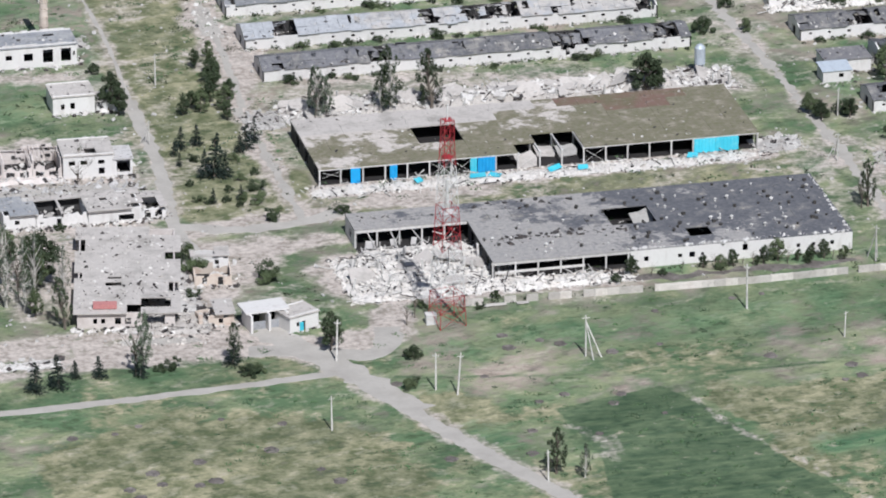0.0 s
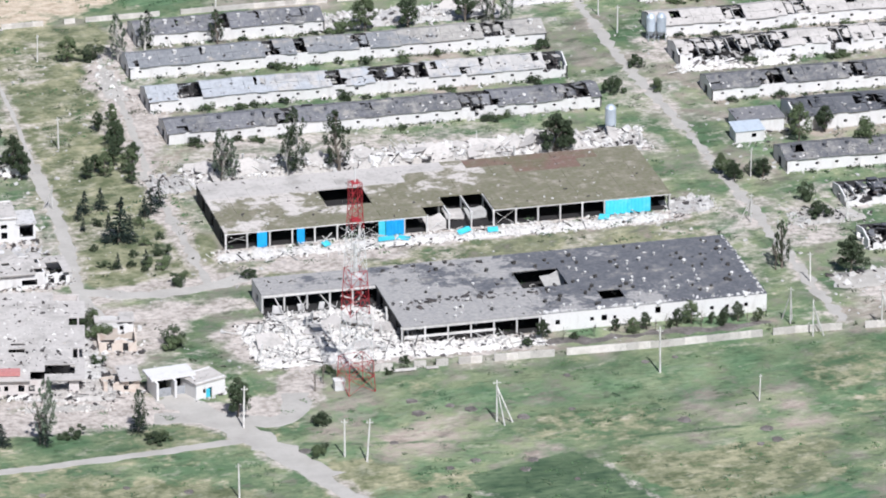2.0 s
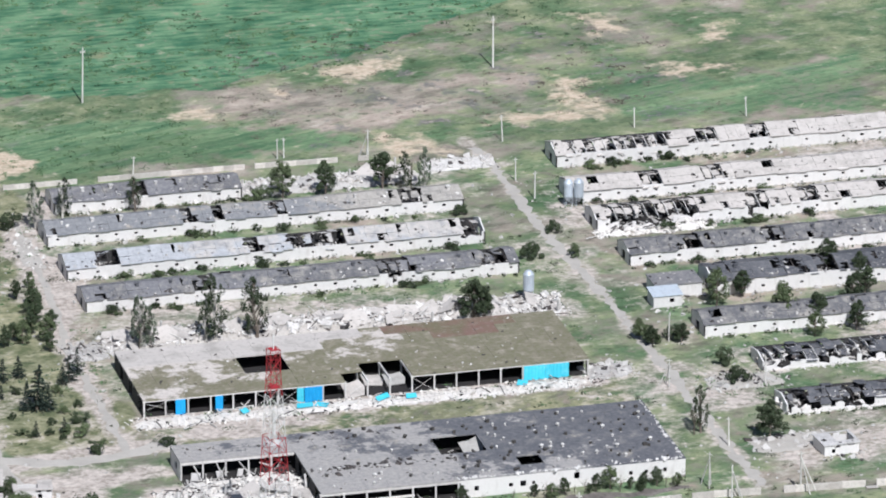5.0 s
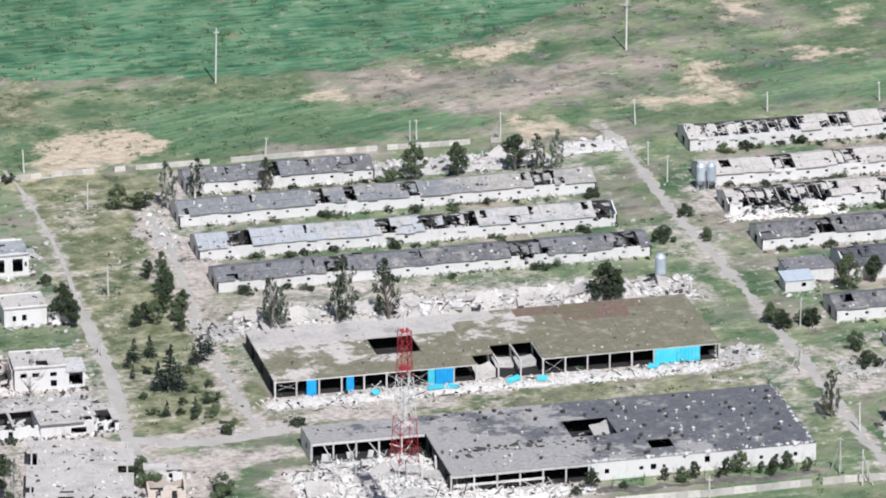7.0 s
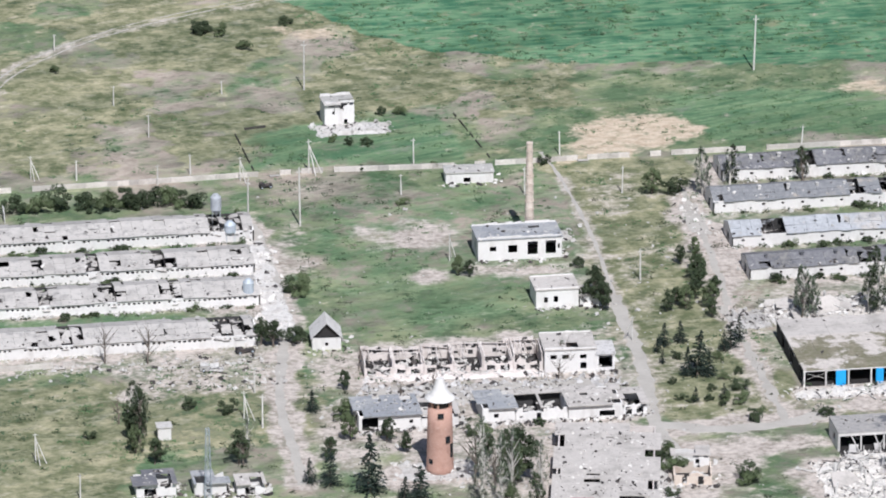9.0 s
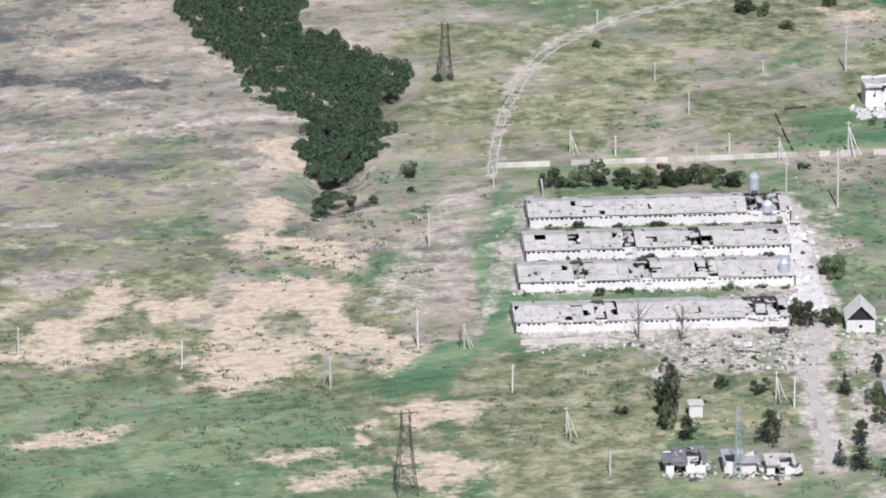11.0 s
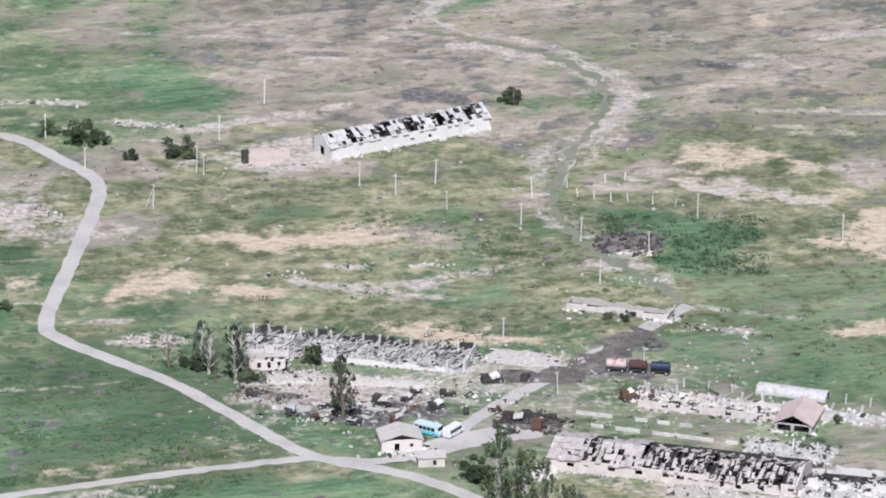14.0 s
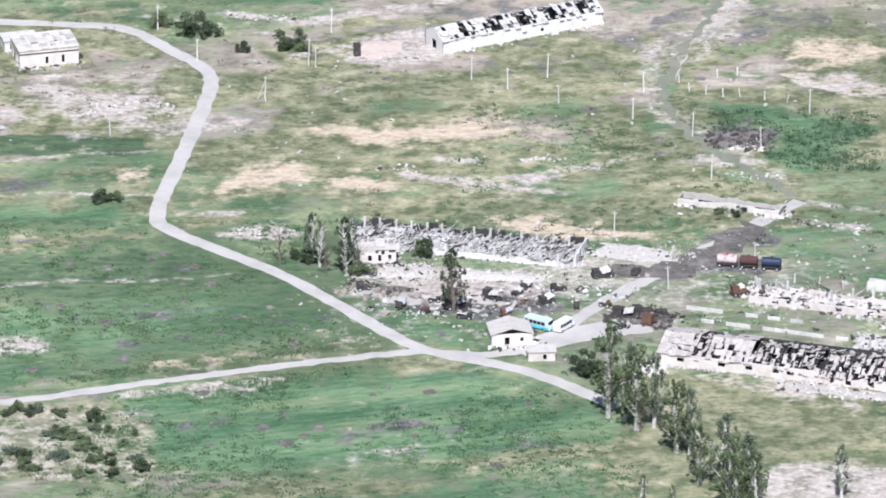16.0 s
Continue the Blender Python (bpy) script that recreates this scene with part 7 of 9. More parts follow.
panel_wall("boundary_wall", "row of pale slabs behind the burnt barn", [(-400, -80), (-388, -83), (-364, -89)], 1.0, 6, lost=0.5, material=M_COLUMN)
panel_wall("boundary_wall", "white block wall beside the hedge", [(-193, 157), (-193, 151)], 3.0, 7, lost=0.0, material=M_WHITE)
panel_wall("boundary_wall", "dark mesh fence round the meadow plot", [(-120.2, 182), (-121.7, 215), (-112, 217)], 0.8, 8, lost=0.15, material=M_DARKSTEEL)
panel_wall("boundary_wall", "dark mesh fence closing the meadow plot", [(-57.4, 220), (-52.9, 182)], 0.6, 9, lost=0.45, material=M_DARKSTEEL)


# ---- poles ----
def power_pole():
    top = thing("power_pole", "slender pale concrete power pole with crossarm", "pole", group="power poles")
    bm = bmesh.new()
    beam(bm, (0, 0, -0.3), (0, 0, 10), 0.58, 0.38, 6)
    part("shaft", bm, M_POLE, top)
    bm = bmesh.new()
    box(bm, -0.8, -0.06, 9.2, 0.8, 0.06, 9.34)
    part("crossarm", bm, M_POLE, top)
    for x in (-0.7, 0.0, 0.7):
        bm = bmesh.new()
        lathe(bm, [(0.06, 9.34 if x else 10.0), (0.1, 9.5 if x else 10.1), (0.05, 9.62 if x else 10.22)], 6, x, 0)
        part("insulator", bm, M_COLUMN, top)
    return top


def braced_pole():
    top = thing("braced_pole", "concrete power pole propped by slanting struts", "pole", group="braced power poles")
    bm = bmesh.new()
    beam(bm, (0, 0, -0.3), (0, 0, 10), 0.48, 0.28, 6)
    part("shaft", bm, M_POLE, top)
    for x, y in ((3.4, -1.2), (1.2, -2.6)):
        bm = bmesh.new()
        beam(bm, (x, y, -0.2), (0, 0, 8.6), 0.36, 0.28, 6)
        part("strut", bm, M_POLE, top)
    bm = bmesh.new()
    box(bm, -0.9, -0.06, 9.3, 0.9, 0.06, 9.45)
    part("crossarm", bm, M_POLE, top)
    return top


POLES_A = [(-20, -114, 11), (88, -105, 12), (0, -137, 10), (4.6, -141, 11), (-30, -155, 9), (107, -128, 7), (14, -196, 8), (35, 244, 17), (159, 244, 16), (185, 183, 6), (145, 181, 8),
           (79, 183, 6), (81, 183.4, 6), (36, 179, 6), (140, 148, 7), (141.5, 133, 8), (219, 184, 6), (-21, 149, 8), (-28, 82, 9), (-97, 247, 15), (-113, 137, 17), (-127, 140, 13), (140.2, -32.4, 8), (141.4, -56.6, 8), (147, 17.7, 8), (163, -18, 8)]
POLES_B = [(-121, 247, 4), (-153, 242, 6), (-165, 292, 5), (-148, 175, 6), (-138, 182, 6), (-170, 182, 6), (-75, 180, 8), (-82, 157, 6), (-33, 182, 7), (-48, 152, 8), (-363, 251, 16), (-339, 44, 8),
           (-297, 32, 8), (-227, 115, 10), (-235, 42, 11), (-213, 9, 8), (-193, -46, 7), (-146, 214, 7), (-206, 160, 6), (-490, 263, 12), (-497, 137, 7), (-507, 109, 7), (-509, 83, 6)]
POLES_C = [(-467, 77, 7), (-457, 71, 6), (-447, 80, 7), (-443, 62, 5), (-421, 71, 6), (-423, 52, 6), (-407, 41, 7), (-377, 59, 7), (-389, 34, 6), (-401, 12, 7), (-424, -28, 7), (-541, 86, 6),
           (-554, 108, 7), (-558, 31, 5), (-388, -45, 7), (-409, -60, 6), (-142, -6, 9), (-141, 18, 7), (-511, 84, 8)]
first = None
prng = random.Random(3)
for px_, py_, ph in POLES_A + POLES_B + POLES_C:
    s = ph / 10.0
    m = pose(px_, py_, 0, prng.gauss(0, 1.2), prng.gauss(0, 1.2), prng.uniform(-40, 40)) @ Matrix.Diagonal((max(0.75, min(1.0, s)), max(0.75, min(1.0, s)), s, 1))
    if first is None:
        first = power_pole()
        first.matrix_basis = m
        first_scale = m
    else:
        c = copy_thing(first, m)
        c.matrix_basis = m
first = None
for px_, py_, ph, pr in ((41, -125, 11, 0), (128.4, -82.5, 10, 130), (131.6, -91.7, 10, 60), (150.2, -90, 11, 10), (138, -13.5, 8, 160), (104, 176.4, 9, 150), (-124.8, 175, 7, 20), (-182.5, 185, 7, 0), (-105, 178, 10, 10),
                         (-76.6, 104, 8, 90), (-259.4, 15.8, 9, 140), (-201.6, -20, 8, 0), (-223, 41, 7, 30), (-520, 58, 7, 170), (-38, 39, 7, 180), (-146, 0, 8, 0)):
    m = pose(px_, py_, 0, 0, 0, pr) @ Matrix.Scale(ph / 10, 4)
    if first is None:
        first = braced_pole()
        first.matrix_basis = m
    else:
        copy_thing(first, m).matrix_basis = m


# ---- lattice masts ----
def lattice(top, h, w0, w1, levels, paint, taper_at=1.0, bar=0.22, name="section"):
    """Four legs with horizontals and crossed braces, one part for each painted length."""
    def half(z):
        t = min(1.0, z / (h * taper_at))
        return (w0 + (w1 - w0) * t) / 2
    zs = [h * (1 - (1 - i / levels) ** 1.15) for i in range(levels + 1)]
    def bar_part(kind, p, q, w, m):
        bm = bmesh.new()
        beam(bm, p, q, w)
        part(kind, bm, m, top)
    for i in range(levels):
        a, b = half(zs[i]), half(zs[i + 1])
        m = paint(i / levels)
        cs = ((-1, -1), (1, -1), (1, 1), (-1, 1))
        for k in range(4):
            (x0, y0), (x1, y1) = cs[k], cs[(k + 1) % 4]
            bar_part("leg", (x0 * a, y0 * a, zs[i]), (x0 * b, y0 * b, zs[i + 1]), bar * 1.3, m)
            bar_part("strut", (x0 * b, y0 * b, zs[i + 1]), (x1 * b, y1 * b, zs[i + 1]), bar * 0.8, m)
            bar_part("brace", (x0 * a, y0 * a, zs[i]), (x1 * b, y1 * b, zs[i + 1]), bar * 0.8, m)
            bar_part("brace", (x1 * a, y1 * a, zs[i]), (x0 * b, y0 * b, zs[i + 1]), bar * 0.8, m)


MH = 55.0
mast = thing("lattice_mast", "tall red and white painted lattice mast", "mast", pose(12.2, -97, 0, 0, 0, 12))
lattice(mast, MH, 7.2, 2.6, 15, lambda t: M_MASTWHITE if (0.12 < t < 0.30 or 0.47 < t < 0.68) else M_RED, 0.9, 0.16)
bm = bmesh.new()
lathe(bm, [(0.5, 30), (0.55, 39), (0.4, 39.2)], 8)
part("cable_duct", bm, M_MASTWHITE, mast)
bm = bmesh.new()
beam(bm, (0, 0, MH - 0.1), (0, 0, MH + 4), 0.4, 0.2)
part("antenna", bm, M_MASTWHITE, mast)
for z in (MH * 0.55, MH * 0.82, MH):
    bm = bmesh.new()
    w = 1.0 + (MH - z) * 0.03
    box(bm, -w, -w, z - 0.1, w, w, z)
    part("platform", bm, M_RED if z > 40 else M_MASTWHITE, mast)
block("equipment_box", "white equipment cabinet at the mast's foot", 6.8, -97.2, 2.6, 2.2, 2.4, 0, M_MASTWHITE, M_COLUMN, seed=41, category="cabinet", eaves=0.1)
pyl = thing("pylon", "dark steel lattice pylon standing in straw", "pylon", pose(-244.6, -54, 0, 0, 0, 8))
lattice(pyl, 22, 5.4, 2.2, 8, lambda t: M_DARKSTEEL, 0.75, 0.13)
bm = bmesh.new()
beam(bm, (-3.2, 0, 21.5), (3.2, 0, 21.5), 0.25)
beam(bm, (-2.6, 0, 17.5), (2.6, 0, 17.5), 0.25)
part("crossarm", bm, M_DARKSTEEL, pyl)
pyl = thing("pylon", "dark steel lattice pylon on the far slope", "pylon", pose(-213, 248.8, 0, 0, 0, 8))
lattice(pyl, 17, 4.0, 1.8, 7, lambda t: M_DARKSTEEL, 0.75, 0.13)
bm = bmesh.new()
beam(bm, (-2.6, 0, 16.5), (2.6, 0, 16.5), 0.22)
part("crossarm", bm, M_DARKSTEEL, pyl)
bmast = thing("lattice_mast", "slender pale blue lattice mast among the sheds", "mast", pose(-161.4, -50, 0, 0, 0, 5))
lattice(bmast, 19, 1.6, 0.8, 9, lambda t: M_STEEL, 1.0, 0.09)

# ---- towers, chimney, silos ----
wt = thing("water_tower", "round red brick water tower with a white broken top", "tower", pose(-101.5, -40.5, 0))
bm = bmesh.new()
lathe(bm, [(3.6, -0.2), (3.5, 1.0), (3.35, 6), (3.2, 12), (3.1, 17.5)], 28)
part("shaft", bm, M_BRICK, wt, smooth=True)
bm = bmesh.new()
for k in range(10):
    a = 2 * math.pi * k / 10
    if k in (2, 5, 8):
        continue
    beam(bm, (2.7 * math.cos(a), 2.7 * math.sin(a), 17.4), (2.9 * math.cos(a), 2.9 * math.sin(a), 19.4), 0.7)
part("gallery_pillar", bm, M_BRICK, wt)
bm = bmesh.new()
lathe(bm, [(2.4, 17.5), (2.4, 19.4)], 16)
part("tank", bm, M_DARKSTEEL, wt)
bm = bmesh.new()
lathe(bm, [(3.4, 19.4), (3.9, 19.6), (3.8, 19.9), (2.7, 20.8), (1.9, 22.0), (1.3, 23.6), (0.9, 25.0)], 20)
part("dome", bm, M_WHITE, wt, "white conical cap")
for a, z, w_, h_ in ((-95, 16.0, 1.5, 1.2), (-62, 9.4, 1.2, 1.8), (-40, 6.2, 1.0, 3.6), (-140, 3.4, 1.1, 1.2)):
    bm = bmesh.new()
    box(bm, -w_ / 2, -0.25, -h_ / 2, w_ / 2, 0.2, h_ / 2)
    piece("window_hole", to_mesh("window_hole", bm, M_GLASS), wt, pose(0, 0, 0, 0, 0, a + 90) @ pose(0, -3.26, z))
ch = thing("chimney", "tall banded pale brick chimney", "chimney", pose(-52.6, 116.5, 0))
for k in range(12):
    bm = bmesh.new()
    r0 = 1.4 - 0.045 * k
    lathe(bm, [(r0 - 0.04, 2.38 * k), (r0 - 0.06, 2.38 * k + 1.8), (r0 + 0.07, 2.38 * k + 1.86), (r0 + 0.07, 2.38 * k + 2.24)], 14)
    part("brick_course", bm, M_CHIMBRICK, ch)
rubble("rubble_pile", "white rubble behind the boiler house", -52, 118, 22, 7, 3.0, 0, 80, 110)


def silo(x, y, h, r, label, mat=None, base=2.6, dome=True):
    mat = mat or M_STEEL
    s = thing("feed_silo", label, "silo", pose(x, y, 0), "feed silos")
    bm = bmesh.new()
    lathe(bm, [(0.3, base - 1.2), (r, base + 0.4), (r, h), (r * 0.5, h + 0.9), (0.2, h + 1.1)], 16)
    part("drum", bm, mat, s)
    for k in range(4):
        a = math.pi / 4 + k * math.pi / 2
        bm = bmesh.new()
        beam(bm, (r * math.cos(a), r * math.sin(a), -0.1), (r * math.cos(a), r * math.sin(a), base + 1.0), 0.18)
        part("leg", bm, mat, s)


silo(119, 57, 7.6, 1.5, "galvanised feed silo on legs in the rubble")
silo(151.8, 124, 7.2, 1.4, "galvanised feed silo at the barn end")
silo(149.0, 124.8, 7.0, 1.3, "galvanised feed silo beside its twin")
silo(-136, 139, 9.0, 1.5, "pale blue tank on legs behind the barn end", M_PALEROOF, 5.0)
silo(-134.5, 81, 6.2, 1.5, "blue-grey feed silo at the barn end")
silo(-133.5, 128, 5.0, 1.6, "pale feed silo standing by the barn end")


# ---- vehicles ----
def wheel(parent, x, y, r=0.5, w=0.3):
    bm = bmesh.new()
    lathe(bm, [(r * 0.6, -w / 2), (r, -w * 0.4), (r, w * 0.4), (r * 0.6, w / 2)], 14)
    t = piece("wheel", to_mesh("wheel", bm, M_RUBBER), parent, pose(x, y, r, 90))
    bm = bmesh.new()
    lathe(bm, [(r * 0.55, -w * 0.52), (r * 0.5, w * 0.52)], 12)
    piece("rim", to_mesh("rim", bm, M_STEEL), t, pose(0, 0, 0))


def coach(name, label, x, y, rot, L, W, H, body, lower, nwin, category):
    """A van or bus: rounded body, window band, wheels, lamps."""
    v = thing(name, label, category, pose(x, y, 0, 0, 0, rot))
    bm = bmesh.new()
    prof = [(-L / 2, 0.45), (L / 2, 0.45), (L / 2, H * 0.45), (L / 2 - 0.25, H * 0.55), (L / 2 - 0.7, H - 0.15), (L / 2 - 1.1, H), (-L / 2 + 0.2, H), (-L / 2, H - 0.25)]
    a = [bm.verts.new((px, -W / 2, pz)) for px, pz in prof]
    b = [bm.verts.new((px, W / 2, pz)) for px, pz in prof]
    bm.faces.new(a)
    bm.faces.new(b[::-1])
    for k in range(len(prof)):
        j = (k + 1) % len(prof)
        bm.faces.new((a[j], a[k], b[k], b[j]))
    bmesh.ops.recalc_face_normals(bm, faces=bm.faces)
    bmesh.ops.bevel(bm, geom=list(bm.edges), offset=0.09, segments=1, affect="EDGES")
    part("body", bm, body, v)
    for s in (-1, 1):
        bm = bmesh.new()
        box(bm, -L / 2 + 0.15, s * (W / 2 + 0.012) - 0.012, 0.5, L / 2 - 0.15, s * (W / 2 + 0.012) + 0.012, H * 0.42)
        part("side_skirt", bm, lower, v)
        for i in range(nwin):
            x0 = -L / 2 + 0.4 + (L - 1.6) * i / nwin
            bm = bmesh.new()
            box(bm, x0, s * (W / 2 + 0.015) - 0.02, H * 0.52, x0 + (L - 1.6) / nwin - 0.18, s * (W / 2 + 0.015) + 0.02, H * 0.82)
            part("side_window", bm, M_GLASS, v)
        for px in (-L / 2 + L * 0.2, L / 2 - L * 0.2):
            wheel(v, px, s * (W / 2 - 0.1), 0.42 if L < 7 else 0.5)
        bm = bmesh.new()
        box(bm, L / 2 - 0.05, s * W * 0.33 - 0.15, 0.7, L / 2 + 0.03, s * W * 0.33 + 0.15, 0.95)
        part("headlight", bm, M_COLUMN, v)
    bm = bmesh.new()
    box(bm, L / 2 - 0.62, -W / 2 + 0.2, H * 0.58, L / 2 - 0.3, W / 2 - 0.2, H * 0.86)
    part("windscreen", bm, M_GLASS, v)
    return v


coach("bus", "white and cyan old bus parked in the yard", -439.4, -86.4, -28, 7.4, 2.5, 2.9, surface("faded_cyan_paint", (0.62, 0.74, 0.78), (0.70, 0.73, 0.74), (0.30, 0.55, 0.66), 0.5, rough=0.5), M_CYAN, 5, "bus")
coach("van", "white passenger van parked on the asphalt", -433.4, -86.6, 58, 6.4, 2.2, 2.7, M_CARWHITE, M_CARWHITE, 4, "van")


def tank_trailer(label, x, y, rot, paint, ends, L=6.0):
    v = thing("tank_trailer", label, "trailer", pose(x, y, 0, 0, 0, rot), "tank trailers")
    bm = bmesh.new()
    lathe(bm, [(0.5, -L / 2), (1.15, -L / 2 + 0.2), (1.15, L / 2 - 0.2), (0.5, L / 2)], 18)
    piece("tank", to_mesh("tank", bm, paint), v, pose(0, 0, 2.1, 0, 90, 0))
    bm = bmesh.new()
    box(bm, -L / 2, -0.8, 0.7, L / 2, 0.8, 1.0)
    part("chassis", bm, M_DARKSTEEL, v)
    bm = bmesh.new()
    lathe(bm, [(0.35, 3.15), (0.35, 3.5)], 10)
    part("hatch", bm, ends, v)
    for s in (-1, 1):
        for px in (-L * 0.35, L * 0.3):
            wheel(v, px, s * 0.9, 0.5)


tank_trailer("dusty maroon tank trailer on the scorched ground", -395, -44.6, -6, surface("maroon_and_dust", (0.62, 0.50, 0.49), (0.24, 0.09, 0.085), (0.5, 0.4, 0.39), 0.7), M_RED, 5.2)
tank_trailer("rusted brown tank trailer between two others", -389.6, -45.3, -6, surface("dark_rust", (0.10, 0.05, 0.048), (0.06, 0.04, 0.04), (0.15, 0.09, 0.08), 0.7), M_RUST, 4.6)
tank_trailer("dark blue tank trailer at the end of the row", -384, -46, -6, surface("navy_paint", (0.025, 0.04, 0.085), (0.04, 0.055, 0.09), (0.02, 0.03, 0.06), 0.6, rough=0.5), M_DARKSTEEL, 5.0)


def wreck(label, x, y, rot, L, W, H, mat, seed, roof=None):
    """A burnt vehicle: crumpled body on a frame, gaping cab, wheels askew."""
    r = random.Random(seed)
    v = thing("wreck", label, "wreck", pose(x, y, 0, 0, 0, rot), "wrecked vehicles")
    bm = bmesh.new()
    for vv in box(bm, -L / 2, -W / 2, 0.5, L / 2, W / 2, 0.95) + box(bm, -L / 2, -W / 2 + 0.1, 0.954, -L / 2 + L * 0.35, W / 2 - 0.1, H):
        vv.co += Vector((r.uniform(-0.2, 0.2), r.uniform(-0.2, 0.2), r.uniform(-0.2, 0.15)))
    part("body", bm, mat, v)
    for i in range(4):
        x0 = -L * 0.1 + L * 0.58 * i / 3
        for s in (-1, 1):
            bm = bmesh.new()
            beam(bm, (x0, s * W / 2, 0.8), (x0 + r.uniform(-0.3, 0.3), s * (W / 2 - 0.2), H * r.uniform(0.5, 0.95)), 0.14)
            part("stanchion", bm, M_BURNTSHADE, v)
    if roof:
        bm = bmesh.new()
        box(bm, -1.2, -W / 2, 0, 1.2, W / 2, 0.08)
        piece("loose_panel", to_mesh("loose_panel", bm, roof), v, pose(0.6, 0, H * 0.8, 12, -10, 8))
    for s in (-1, 1):
        for px in (-L * 0.36, L * 0.34):
            wheel(v, px, s * W * 0.42, 0.52)


wreck("burnt truck wreck with a pale loose panel", -460, -75.5, 20, 6.5, 2.4, 2.6, M_BURNTSHADE, 1, M_PALEROOF)
wreck("rusty machine wreck in the scrap yard", -452, -69.5, -35, 5.0, 2.2, 2.4, M_BURNTSHADE, 2, M_COLUMN)
wreck("black overturned trailer wreck", -425.5, -53.5, 15, 5.5, 2.4, 2.2, M_BURNTSHADE, 3, M_COLUMN)
wreck("small dark wreck near the soil", -417.5, -51, 80, 3.4, 1.8, 1.8, M_DARKSTEEL, 4)
wreck("red-brown burnt tractor by the razed shed", -391.3, -62.3, 30, 4.6, 2.2, 2.8, M_RUST, 5)
wreck("burnt lorry in the pile of machines", -418.5, -79, -14, 6.5, 2.5, 2.8, M_BURNTSHADE, 6, M_COLUMN)
wreck("rusty harvester among burnt machines", -412.5, -81, 70, 5.5, 2.6, 3.0, M_RUST, 7)
wreck("dark machine frame beside the lorry", -414.5, -75.5, 25, 5.5, 2.3, 2.4, M_BURNTSHADE, 8)
wreck("dark scrap trailer in the weeds", -438.5, -70.5, 40, 4.0, 2.0, 2.0, M_BURNTSHADE, 9, M_COLUMN)
wreck("dark scrapped cart on the far meadow", -118.5, 168, 10, 3.6, 1.8, 1.6, M_BURNTSHADE, 10)
wreck("white boat-shaped car wreck among the debris", -139.8, 46.0, 12, 5.0, 2.0, 1.6, M_BURNTSHADE, 11)
wreck("pale wrecked van body in the yard", -150, 34.5, -10, 6.0, 2.2, 2.0, M_COLUMN, 12, M_COLUMN)

SCRAP = [M_BURNTSHADE, M_RUST, M_DARKSTEEL, M_BURNTSHADE]
wrng = random.Random(88)
for k, (sx, sy) in enumerate(((-474, -76), (-468, -79), (-466, -72), (-446, -66), (-436, -63), (-448, -80), (-458, -82), (-431, -73), (-484, -66), (-424, -72), (-420, -84), (-410, -76), (-444, -62), (-462, -66))):
    wreck("scrapped machine part lying in the weeds", sx, sy, wrng.uniform(0, 180), wrng.uniform(2.4, 4.2), wrng.uniform(1.3, 2.0), wrng.uniform(1.2, 2.2), SCRAP[k % 4], 100 + k, wrng.choice((None, M_COLUMN, M_PALEROOF)))
for k, (sx, sy, sw, sd) in enumerate(((-470, -78, 26, 10), (-446, -70, 30, 16), (-432, -60, 30, 8), (-414, -80, 20, 10))):
    rubble("scrap_heap", "mixed scrap and pale masonry strewn over weeds", sx, sy, sw, sd, 0.12, -18, 120 + k, 60, 0.4, 1.8, charred=3, mound=M_GRAVEL)

bm = bmesh.new()
box(bm, -0.14, -0.14, -0.2, 0.14, 0.14, 2.3)
box(bm, -0.18, -0.18, 2.3, 0.18, 0.18, 2.42)
fence_me = to_mesh("fence_post", bm, M_POLE)
for fx, fy in ((-402, 83.5), (-396.8, 85), (-409, 72.8), (-404.6, 71), (-400, 69.4), (-395.6, 69.7), (-389, 68), (-383, 66.5), (-412, 79), (-378, -54), (-372, -55.5), (-366, -57), (-360, -58), (-338, -62), (-332, -64), (-326, -66), (-320, -68), (-314, -69.5)):
    ob = new("fence_post", fence_me)
    ob.matrix_basis = pose(fx, fy, 0, wrng.gauss(0, 4), wrng.gauss(0, 4), wrng.uniform(0, 90))
    tagged(ob, "short pale concrete fence post in the grass", "post", "fence posts")
# ---- trees: tapered trunk with limbs, crown of many small leaf clumps ----
def leaves(name, centres, sizes, material, seed, flat=0.0, out=None):
    """One mesh of small leaf sprays, each a bent pair of triangles at a random turn; out: the ways that they face."""
    rs = np.random.RandomState(seed)
    n = len(centres)
    c = np.asarray(centres, float)
    u = rs.normal(size=(n, 3))
    u[:, 2] *= 1 - flat
    u /= np.linalg.norm(u, axis=1)[:, None]
    w = rs.normal(size=(n, 3))
    if out is not None:
        k = np.asarray(out) + rs.normal(0, 0.45, (n, 3))
        k /= np.linalg.norm(k, axis=1)[:, None]
        u -= (u * k).sum(1)[:, None] * k
        u /= np.linalg.norm(u, axis=1)[:, None]
        w = np.cross(k, u)
    w -= (w * u).sum(1)[:, None] * u
    w /= np.linalg.norm(w, axis=1)[:, None]
    k = np.cross(u, w)
    s = np.asarray(sizes, float)[:, None] * 0.5
    v = np.stack([c - u * s, c - w * s * 0.7 + k * s * 0.25, c + u * s * 0.9, c + w * s * 0.75 + k * s * 0.2], 1).reshape(-1, 3)
    me = bpy.data.meshes.new(name)
    idx = np.arange(n)[:, None] * 4
    tris = np.concatenate([idx + np.array([0, 1, 2]), idx + np.array([0, 2, 3])], 1).reshape(-1, 3)
    me.from_pydata(v.tolist(), [], tris.tolist())
    me.materials.append(material)
    return me


